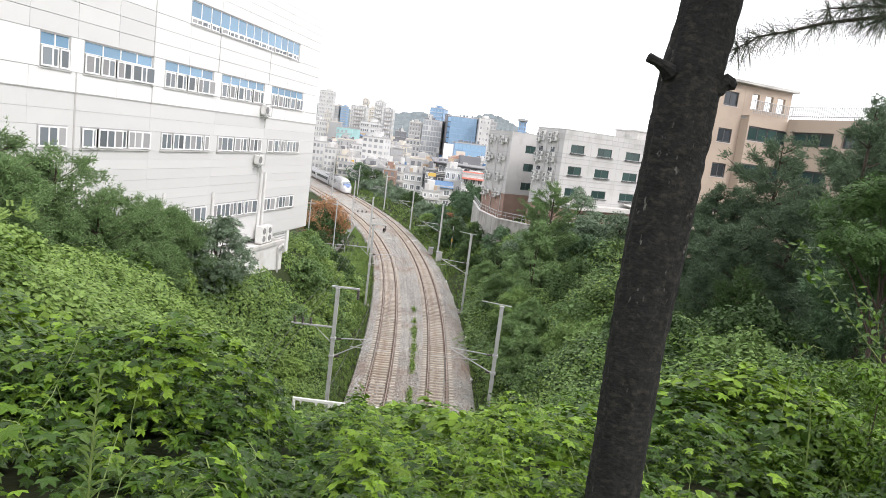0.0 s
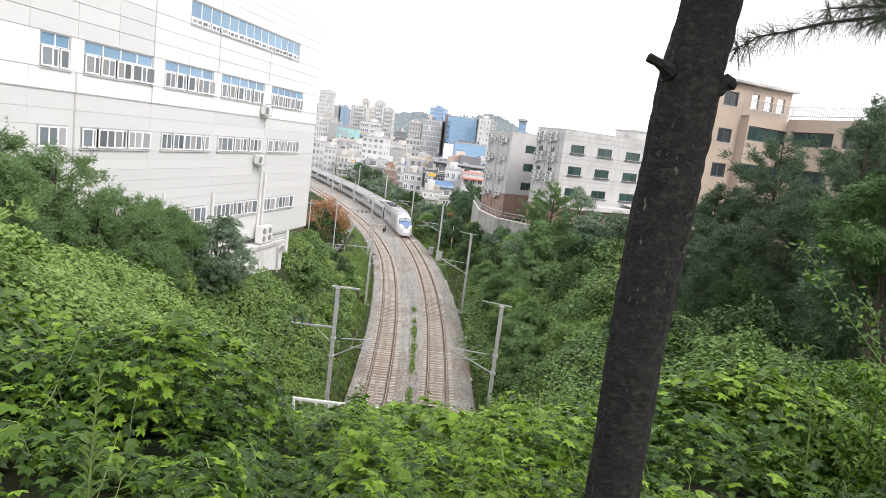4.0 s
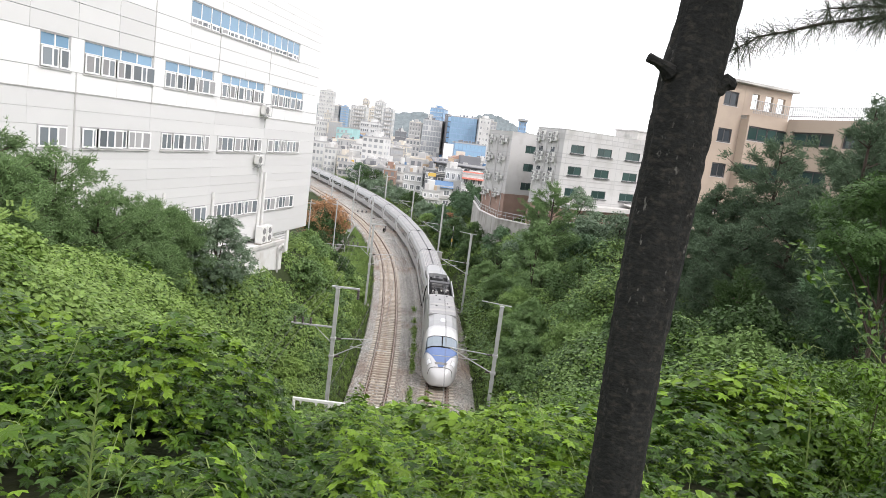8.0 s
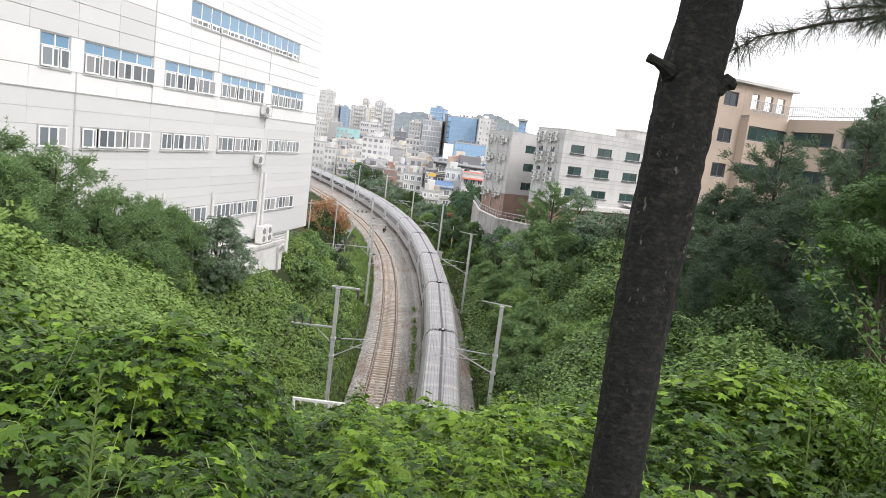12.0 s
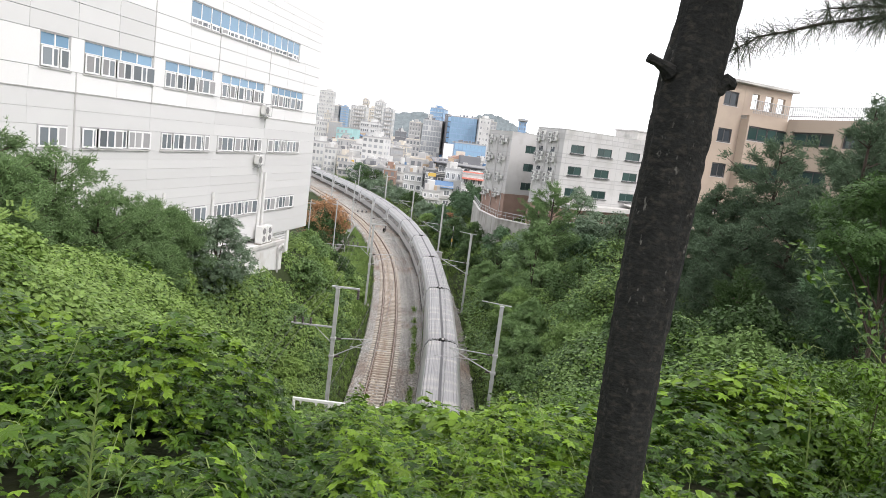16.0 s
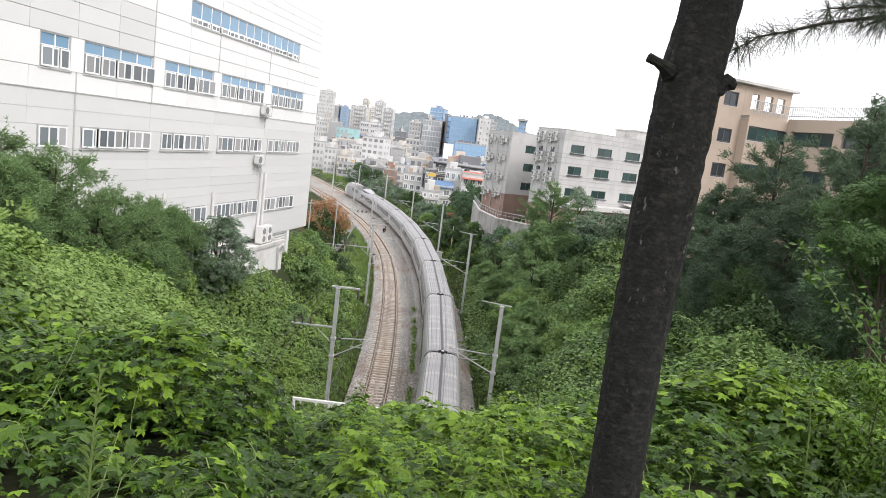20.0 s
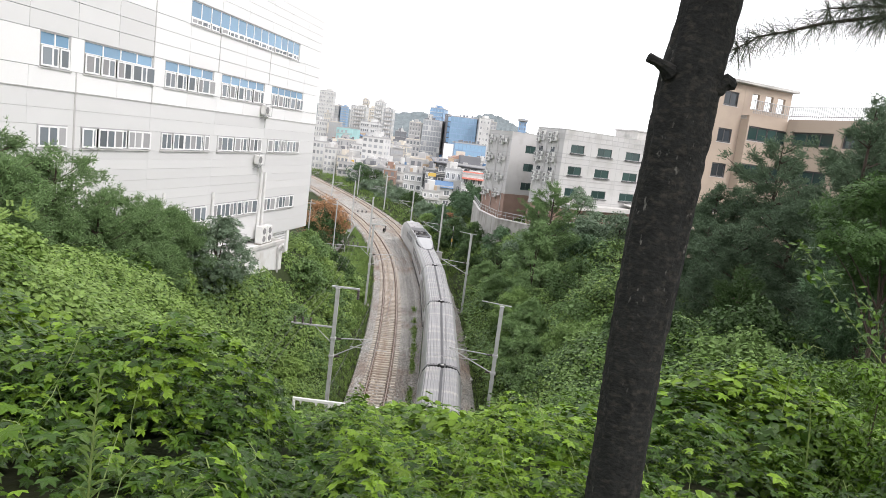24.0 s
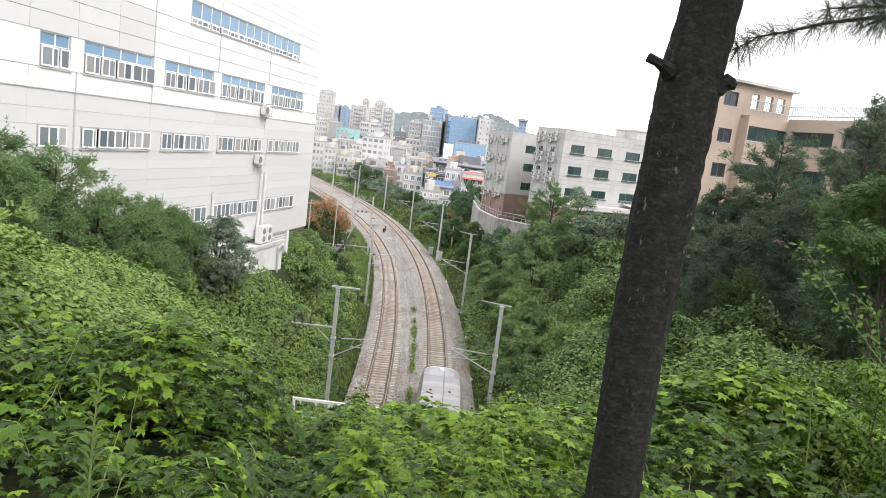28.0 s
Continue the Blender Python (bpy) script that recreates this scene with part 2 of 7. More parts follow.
def box(x0, x1, y0, y1, z0, z1, bevel=0.0, bm=None):
    own = bm is None
    bm = bm or bmesh.new()
    vs = [bm.verts.new((x, y, z)) for z in (z0, z1) for y in (y0, y1) for x in (x0, x1)]
    for q in ((0, 2, 3, 1), (4, 5, 7, 6), (0, 1, 5, 4), (2, 6, 7, 3), (0, 4, 6, 2), (1, 3, 7, 5)):
        bm.faces.new([vs[i] for i in q])
    if bevel and own:
        bmesh.ops.bevel(bm, geom=bm.edges[:], offset=bevel, segments=1, affect="EDGES")
    return bm


def tube(a, b, r0, r1=None, sides=8, bm=None):
    """A tapered round bar from a to b."""
    bm = bm or bmesh.new()
    r1 = r0 if r1 is None else r1
    a, b = Vector(a), Vector(b)
    q = (b - a).to_track_quat("Z", "Y").to_matrix()
    rings = []
    for p, r in ((a, r0), (b, r1)):
        rings.append([bm.verts.new(p + q @ Vector((r * math.cos(2 * math.pi * i / sides), r * math.sin(2 * math.pi * i / sides), 0))) for i in range(sides)])
    for i in range(sides):
        j = (i + 1) % sides
        bm.faces.new((rings[0][i], rings[0][j], rings[1][j], rings[1][i]))
    bm.faces.new(rings[0][::-1])
    bm.faces.new(rings[1])
    return bm


def pipe_run(points, radii, sides=8, bm=None):
    """A round body through a line of points with a radius at each."""
    bm = bm or bmesh.new()
    pts = [Vector(p) for p in points]
    rings = []
    for i, p in enumerate(pts):
        d = pts[min(i + 1, len(pts) - 1)] - pts[max(i - 1, 0)]
        q = d.to_track_quat("Z", "Y").to_matrix()
        r = radii[i] if isinstance(radii, (list, tuple)) else radii
        rings.append([bm.verts.new(p + q @ Vector((r * math.cos(2 * math.pi * k / sides), r * math.sin(2 * math.pi * k / sides), 0))) for k in range(sides)])
    for u, v in zip(rings[:-1], rings[1:]):
        for k in range(sides):
            j = (k + 1) % sides
            bm.faces.new((u[k], u[j], v[j], v[k]))
    bm.faces.new(rings[0][::-1])
    bm.faces.new(rings[-1])
    return bm


def loft(sections, bm=None, close=True, caps=True):
    """A skin over closed sections that have the same number of points."""
    bm = bm or bmesh.new()
    rings = [[bm.verts.new(p) for p in s] for s in sections]
    for a, b in zip(rings[:-1], rings[1:]):
        n = len(a)
        for i in range(n if close else n - 1):
            j = (i + 1) % n
            bm.faces.new((a[i], a[j], b[j], b[i]))
    if caps and close:
        bm.faces.new(rings[0][::-1])
        bm.faces.new(rings[-1])
    return bm


def raw_mesh(name, verts, faces, mats, index=None, smooth=False):
    """A large mesh from arrays: verts n x 3, faces m x k."""
    me = bpy.data.meshes.new(name)
    verts, faces = np.asarray(verts, np.float32), np.asarray(faces, np.int32)
    m, k = faces.shape
    me.vertices.add(len(verts))
    me.vertices.foreach_set("co", verts.ravel())
    me.loops.add(m * k)
    me.loops.foreach_set("vertex_index", faces.ravel())
    me.polygons.add(m)
    me.polygons.foreach_set("loop_start", np.arange(0, m * k, k, dtype=np.int32))
    for x in mats:
        me.materials.append(M[x])
    if index is not None:
        me.polygons.foreach_set("material_index", np.asarray(index, np.int32))
    me.polygons.foreach_set("use_smooth", np.full(m, smooth))
    me.update(calc_edges=True)
    me.validate()
    return me


# ---- the line of the railway ----


def heading(s):
    s = np.clip(np.asarray(s, float), 0.0, 232.0)
    return -0.032966 + 6.908e-05 * s + 4.5142e-05 * s * s / 2 - 1.9522e-07 * s**3 / 3


S_LINE = np.arange(-480.0, 720.0, 0.5)
H_LINE = heading(S_LINE)
X_LINE = np.concatenate([[0], np.cumsum(-np.sin(H_LINE[:-1]) * 0.5)])
Y_LINE = np.concatenate([[0], np.cumsum(np.cos(H_LINE[:-1]) * 0.5)])
ZERO = int(np.argmin(abs(S_LINE)))
X_LINE += 0.1105 - X_LINE[ZERO]
Y_LINE -= Y_LINE[ZERO]
GAP_Y, GAP = (0, 46, 60, 80, 105, 130, 160, 200, 300), (4.3, 4.4, 4.65, 5.0, 5.2, 6.0, 7.2, 8.2, 9.0)


def on_line(s, d=0.0):
    """The point at s along the near track's centre, d to its right."""
    h = np.interp(s, S_LINE, H_LINE)
    return np.interp(s, S_LINE, X_LINE) + d * np.cos(h), np.interp(s, S_LINE, Y_LINE) + d * np.sin(h)


def beside(x, y):
    """How far to the right of the near track's centre a place lies."""
    h = np.interp(y, Y_LINE, H_LINE)
    return (x - np.interp(y, Y_LINE, X_LINE)) * np.cos(h)


def track_gap(y):
    return np.interp(y, GAP_Y, GAP)


# ---- the lie of the land ----
PORTAL = 27.0


def rolls(x, y, size, seed):
    """Smooth random swells."""
    r = np.random.RandomState(seed)
    out = np.zeros(np.broadcast(x, y).shape)
    for k in range(7):
        a, p = r.uniform(0, 6.283, 2)
        f = r.uniform(0.6, 2.0) / size
        out = out + np.sin((x * np.cos(a) + y * np.sin(a)) * f * 6.283 + p)
    return out / 3.5


def land(x, y):
    """Height of the ground; the rails' top is zero."""
    x, y = np.asarray(x, float), np.asarray(y, float)
    d = beside(x, y)
    mid = np.interp(y, (-60, -5, 0, 5, 11, 20, PORTAL), (19, 16.9, 16.55, 15.6, 13.1, 9.0, 6.3))
    left = np.interp(y, (-60, -5, 0, 5, 11, 21, 34, 45, 63, 78, 100), (19, 16.9, 16.6, 15.8, 14.8, 12.2, 9.6, 8.0, 7.6, 1.0, 0.0))
    right = np.interp(y, (-60, -5, 0, 11, 20, 40, 60, 90, 112, 150, 190), (19, 17, 16.5, 13.8, 12.2, 10.8, 10.2, 9.0, 8.0, 3.5, 0.3))
    wl_ = np.clip((-x - np.interp(y, (4, 14, 22), (2.5, 4.5, 6.3))) / 5.0, 0, 1)
    wr_ = np.clip((x - 1.5) / 7.0, 0, 1)
    top = mid * (1 - wl_ - wr_) + left * wl_ + right * wr_
    top_cut = np.where(d < -2, left, right)
    out_l = np.maximum(0, -d - track_gap(y) - 3.3)
    out_r = np.maximum(0, d - 3.1)
    steep_r = np.interp(y, (27, 60, 100, 140), (0.95, 0.75, 0.62, 0.5))
    steep_l = np.interp(y, (27, 36, 46, 58, 66), (1.1, 1.3, 1.75, 1.75, 1.0))
    cut = -0.65 + np.where(d < -2, out_l * steep_l, out_r * steep_r)
    k = 0.9
    mix = np.clip(0.5 + 0.5 * (top_cut - cut) / k, 0, 1)
    soft = top_cut * (1 - mix) + cut * mix - k * mix * (1 - mix) * 0.5
    z = np.where(y < PORTAL, top, np.minimum(soft, np.maximum(top_cut, -0.65)))
    z = z + np.where((out_l + out_r > 1.5) | (y < PORTAL - 1), rolls(x, y, 9.0, 3) * 0.22, 0)
    far = np.clip((np.hypot(x, y) - 260) / 500, 0, 1)
    return z * (1 - far) + far * (-2.0)
# ---- ground ----


def spaced(lo, fine0, fine1, hi, step, grow):
    mid = list(np.arange(fine0, fine1, step))
    up, a, st = [], fine1, step
    while a < hi:
        up.append(a)
        st *= grow
        a += st
    dn, a, st = [], fine0, step
    while a > lo:
        st *= grow
        a -= st
        dn.append(a)
    return np.array(dn[::-1] + mid + up)


gx = spaced(-3800, -40, 48, 3800, 0.7, 1.16)
gy = np.sort(np.concatenate([spaced(-900, -8, 125, 4600, 0.7, 1.13), [PORTAL - 0.02, PORTAL + 0.02]]))
GX, GY = np.meshgrid(gx, gy)
GZ = land(GX, GY)
nx, ny = len(gx), len(gy)
ids = np.arange(nx * ny).reshape(ny, nx)
quads = np.stack([ids[:-1, :-1], ids[:-1, 1:], ids[1:, 1:], ids[1:, :-1]], -1).reshape(-1, 4)
cx = (GX[:-1, :-1] + GX[1:, 1:]).ravel() / 2
cy = (GY[:-1, :-1] + GY[1:, 1:]).ravel() / 2
mouth = (abs(cy - PORTAL) < 0.025) & (cx > -10.5) & (cx < 6.5)
ground = new("ground", raw_mesh("ground", np.stack([GX, GY, GZ], -1).reshape(-1, 3), quads[~mouth], ["earth"], smooth=True))
tagged(ground, "overgrown earth slopes of a railway cutting and city ground", "ground", kind="structure")

# ---- tunnel mouth below the hill ----
portal = thing("tunnel_portal", pose(0, PORTAL, 0), "weathered concrete tunnel portal below the overgrown hill", "tunnel portal", kind="structure")
cxp = float(np.interp(PORTAL, Y_LINE, X_LINE)) - 2.2
bm = bmesh.new()
arch = [(cxp - 4.9, -0.8)] + [(cxp - 4.9 * math.cos(a), 1.6 + 4.1 * math.sin(a)) for a in np.linspace(0, math.pi, 15)] + [(cxp + 4.9, -0.8)]
path = [(-9.6, -0.8), (-9.6, 3.0), (-9.6, 6.1)] + [(x, 6.1) for x in np.linspace(-8, 4, 11)] + [(6.0, 6.1), (6.0, 3.0), (6.0, -0.8)]
ring0, ring1 = [], []
for y in (-0.25, 0.35):
    ring0.append([bm.verts.new((x, y, z)) for x, z in path])
    ring1.append([bm.verts.new((x, y, z)) for x, z in arch])
for k in range(len(arch) - 1):
    for side in (0, 1):
        bm.faces.new((ring0[side][k], ring0[side][k + 1], ring1[side][k + 1], ring1[side][k]))
    bm.faces.new((ring0[0][k], ring0[0][k + 1], ring0[1][k + 1], ring0[1][k]))
    bm.faces.new((ring1[0][k], ring1[0][k + 1], ring1[1][k + 1], ring1[1][k]))
part("headwall", bm, "concrete", portal)
part("coping", box(-9.7, 6.1, -0.3, 0.42, 6.1, 6.25, 0.03), "concrete", portal)
part("lining", loft([[(x, y, z) for x, z in arch] for y in (-0.25, -40, -80)], close=False, caps=False), "concrete", portal)

# white guard rail on the portal's top
rail = thing("guard_rail", pose(-5.0, PORTAL - 1.3, 6.88), "white painted steel guard rail on the tunnel portal", "railing")
part("top_rail", box(-0.16, 5.6, -0.05, 0.05, 0.62, 0.74, 0.012), "white_paint", rail)
for k in range(9):
    part("bracket", loft([[(k * 0.62 + 0.1, y, 0.62), (k * 0.62 + 0.24, y, 0.62), (k * 0.62 + 0.17, y, 0.46)] for y in (-0.02, 0.02)]), "white_paint", rail)
bm0 = box(-0.05, 0.05, -0.05, 0.05, -0.4, 0.62, 0.012)
post = part("post", bm0, "white_paint", rail)
for k, x in enumerate((-0.1, 1.3, 2.7, 4.1, 5.4)):
    if k == 0:
        post.location.x = x
    else:
        again("post", post.data, rail, pose(x, 0, 0))

# ---- track bed ----


def strip(name, offsets, s0, s1, step, mat, left_track, label):
    """A body of constant section along the line: offsets are (d, z) from one side to the other."""
    ss = np.arange(s0, s1 + step / 2, step)
    verts = []
    for d, z in offsets:
        dd = d if not left_track else d - track_gap(np.interp(ss, S_LINE, Y_LINE))
        x, y = on_line(ss, dd)
        verts.append(np.stack([x, y, np.full_like(x, z)], -1))
    V = np.stack(verts, 1)
    n, k = V.shape[:2]
    i = np.arange(n * k).reshape(n, k)
    f = np.stack([i[:-1, :-1], i[:-1, 1:], i[1:, 1:], i[1:, :-1]], -1).reshape(-1, 4)
    ob = new(name, raw_mesh(name, V.reshape(-1, 3), f, [mat] if isinstance(mat, str) else mat))
    return tagged(ob, label, "", kind="structure")


near_track = thing("railway_track", pose(0, 0, 0), "rusty railway track on pale concrete sleepers in ballast", "railway track", "railway tracks", "structure")
far_track = thing("railway_track", pose(0, 0, 0), "railway track on pale concrete sleepers beside the cutting's grass bank", "railway track", "railway tracks", "structure")
bed = thing("ballast_bed", pose(0, 0, 0), "grey-brown crushed stone ballast under both tracks", "ballast", kind="structure")
for left_track in (False, True):
    b = strip("ballast", [(-2.2 if left_track else -2.75, -0.78), (-2.0, -0.3), (-1.5, -0.2), (-1.3, -0.225), (1.3, -0.225), (1.5, -0.2), (2.0, -0.3), (2.75 if left_track else 3.3, -0.74)], -80, 700, 2.0, "ballast", left_track, "")
    b.parent = bed
for lt in (False, True):
    b = strip("crib_ballast", [(-0.68, -0.222), (-0.4, -0.212), (0.4, -0.212), (0.68, -0.222)], -80, 500, 2.0, "crib", lt, "")
    b.parent = bed
fill_s = np.arange(-80, 700, 2.0)
fx, fy = on_line(fill_s, -1.9)
hx, hy = on_line(fill_s, 1.9 - track_gap(np.interp(fill_s, S_LINE, Y_LINE)))
V = np.stack([np.stack([hx, hy, np.full_like(hx, -0.34)], -1), np.stack([(fx + hx) / 2, (fy + hy) / 2, np.full_like(hx, -0.42)], -1), np.stack([fx, fy, np.full_like(fx, -0.34)], -1)], 1)
i = np.arange(len(fill_s) * 3).reshape(-1, 3)
f = np.stack([i[:-1, :-1], i[:-1, 1:], i[1:, 1:], i[1:, :-1]], -1).reshape(-1, 4)
b = new("ballast_middle", raw_mesh("ballast_middle", V.reshape(-1, 3), f, ["ballast"]))
b.parent = bed
tagged(b, kind="structure")
SECTION = [(-0.075, -0.172), (-0.075, -0.155), (-0.012, -0.13), (-0.012, -0.05), (-0.036, -0.038), (-0.036, 0.0), (0.036, 0.0), (0.036, -0.038), (0.012, -0.05), (0.012, -0.13), (0.075, -0.155), (0.075, -0.172)]
for tr, lt in ((near_track, False), (far_track, True)):
    for side in (-0.752, 0.752):
        r = strip("rail", [(side + a, z) for a, z in SECTION], -80, 690, 1.5, ["rail", "rail_head"], lt, "")
        idx = np.tile(np.array([1 if k == 5 else 0 for k in range(11)]), len(r.data.polygons) // 11)
        r.data.polygons.foreach_set("material_index", idx.astype(np.int32))
        r.parent = tr
        del r["kind"]
# ---- catenary masts, arms and wires ----


def mast(s, d_track, side, label, left_track, extra=False):
    """A square steel mast beside a track with its bracket arm over the track. side: +1 stands to the right of the track."""
    gap = track_gap(np.interp(s, S_LINE, Y_LINE)) if left_track else 0.0
    tx, ty = on_line(s, -gap)
    h = float(np.interp(s, S_LINE, H_LINE))
    off = d_track * side
    t = thing("catenary_mast", pose(tx + off * math.cos(h), ty + off * math.sin(h), 0, 0, 0, math.degrees(h)), label, "railway mast", "catenary masts")
    part("footing", box(-0.4, 0.4, -0.4, 0.4, -1.6, -0.35, 0.04), "concrete", t)
    bm = box(-0.11, 0.11, -0.13, 0.13, -0.4, 8.5)
    for z in (3.5, 6.4):
        box(-0.13, 0.13, -0.15, 0.15, z, z + 0.05, 0, bm)
    part("post", bm, "galvanised", t)
    part("cap", box(-0.15, 0.15, -0.17, 0.17, 8.5, 8.56, 0.01), "galvanised", t)
    k = -side
    a = part("bracket_arm", tube((0.1 * k, 0, 5.3), ((d_track - 0.2) * k, 0, 5.5), 0.035), "galvanised", t)
    part("strut", tube((0.1 * k, 0, 4.15), ((d_track - 0.3) * k, 0, 5.45), 0.035), "galvanised", t)
    part("steady_arm", tube((1.1 * k, 0, 4.9), ((d_track + 0.75) * k, 0, 4.85), 0.022), "galvanised", t)
    part("drop_bracket", tube((d_track * 0.62 * k, 0, 5.4), (d_track * 0.86 * k, 0, 4.8), 0.02), "galvanised", t)
    for z in (5.3, 4.15):
        part("insulator", pipe_run([(k * (0.2 + j * 0.04), 0, z) for j in range(9)], [0.045 + 0.04 * (j % 2) for j in range(9)], 8), "insulator", t)
        part("clamp", box(-0.17, 0.17, -0.17, 0.17, z - 0.08, z + 0.08, 0.015), "galvanised", t)
    if extra:
        if left_track:
            part("top_arm", box(-0.4, 1.35, -0.06, 0.06, 8.56, 8.67, 0.01), "galvanised", t)
        bm = pipe_run([(1.28, 0, 8.55 - j * 0.06) for j in range(11)], [0.05 + 0.06 * (j % 2) for j in range(11)], 8)
        if left_track:
            part("hanging_insulator", bm, "insulator", t)
            part("cross_arm", box(-2.7, 0.1, -0.05, 0.05, 5.95, 6.05, 0.01), "galvanised", t)
            part("arm_brace", tube((-1.2, 0, 5.95), (-0.1, 0, 5.0), 0.025), "galvanised", t)
            for x in (-2.5, -2.0, -1.5):
                bm2 = pipe_run([(x, 0, 6.04 + j * 0.05) for j in range(9)], [0.04 + 0.05 * (j % 2) for j in range(9)], 8)
                part("pin_insulator", bm2, "insulator", t)
        else:
            bm.free()
            part("side_arm", tube((-1.3, 0, 8.75), (0.6, 0, 8.6), 0.03), "galvanised", t)
    return t


for k, s in enumerate((42, 75, 108, 141, 172, 205, 240)):
    mast(s, 3.2, 1, "grey square steel catenary mast below the trees", False, k in (0, 1))
for k, s in enumerate((41.5, 74, 107, 140, 172, 205)):
    mast(s, 2.7, -1, "grey steel catenary mast with an insulator cross arm, grass bank" if k < 2 else "grey square steel catenary mast on the grass bank", True, k < 2)


def wire(name, d, z, s0, s1, left_track, label, sag=0.0, r=0.011, span=33.0):
    ss = np.arange(s0, s1, 3.0)
    dd = np.full_like(ss, d) - (track_gap(np.interp(ss, S_LINE, Y_LINE)) if left_track else 0)
    x, y = on_line(ss, dd)
    zz = z - sag * (1 - (((ss - 42) / span) % 1.0 * 2 - 1) ** 2)
    ob = link(name, pipe_run(list(zip(x, y, zz)), r, 5), "wire")
    return tagged(ob, label, "wire", "overhead wires")


for lt in (False, True):
    wire("contact_wire", 0.05, 4.75, 28, 300, lt, "thin dark contact wire over the track")
    wire("catenary_wire", 0.05, 5.5, 28, 300, lt, "thin dark sagging wire above the contact wire", 0.4)
for d in (-5.45, -4.95, -4.45):
    wire("feeder_wire", d, 6.4, 28, 240, True, "thin dark feeder wire on the mast's cross arm", 0.5)
wire("feeder_wire", -0.55, 7.9, 28, 240, True, "thin dark feeder wire below the mast's top arm", 0.5)

# ---- the train: twenty cars, each moves by itself along the line ----
T_SEC = [(-1.15, 0.3), (-1.38, 0.55), (-1.45, 1.1), (-1.452, 1.75), (-1.40, 2.5), (-1.28, 3.0), (-1.06, 3.32), (-0.6, 3.45), (0.6, 3.45), (1.06, 3.32), (1.28, 3.0), (1.40, 2.5), (1.452, 1.75), (1.45, 1.1), (1.38, 0.55), (1.15, 0.3)]


def bogie_set(car, y):
    """A wheel truck under the car with its two axles."""
    bm = box(-1.25, -1.0, y - 1.9, y + 1.9, 0.5, 0.75)
    box(1.0, 1.25, y - 1.9, y + 1.9, 0.5, 0.75, 0, bm)
    box(-1.1, 1.1, y - 0.25, y + 0.25, 0.5, 0.8, 0, bm)
    b = part("bogie", bm, "train_under", car)
    for dy in (-1.5, 1.5):
        for x in (-0.752, 0.752):
            part("wheel", tube((x - 0.065, y + dy, 0.46), (x + 0.065, y + dy, 0.46), 0.46, None, 20), "steel_dark", b)


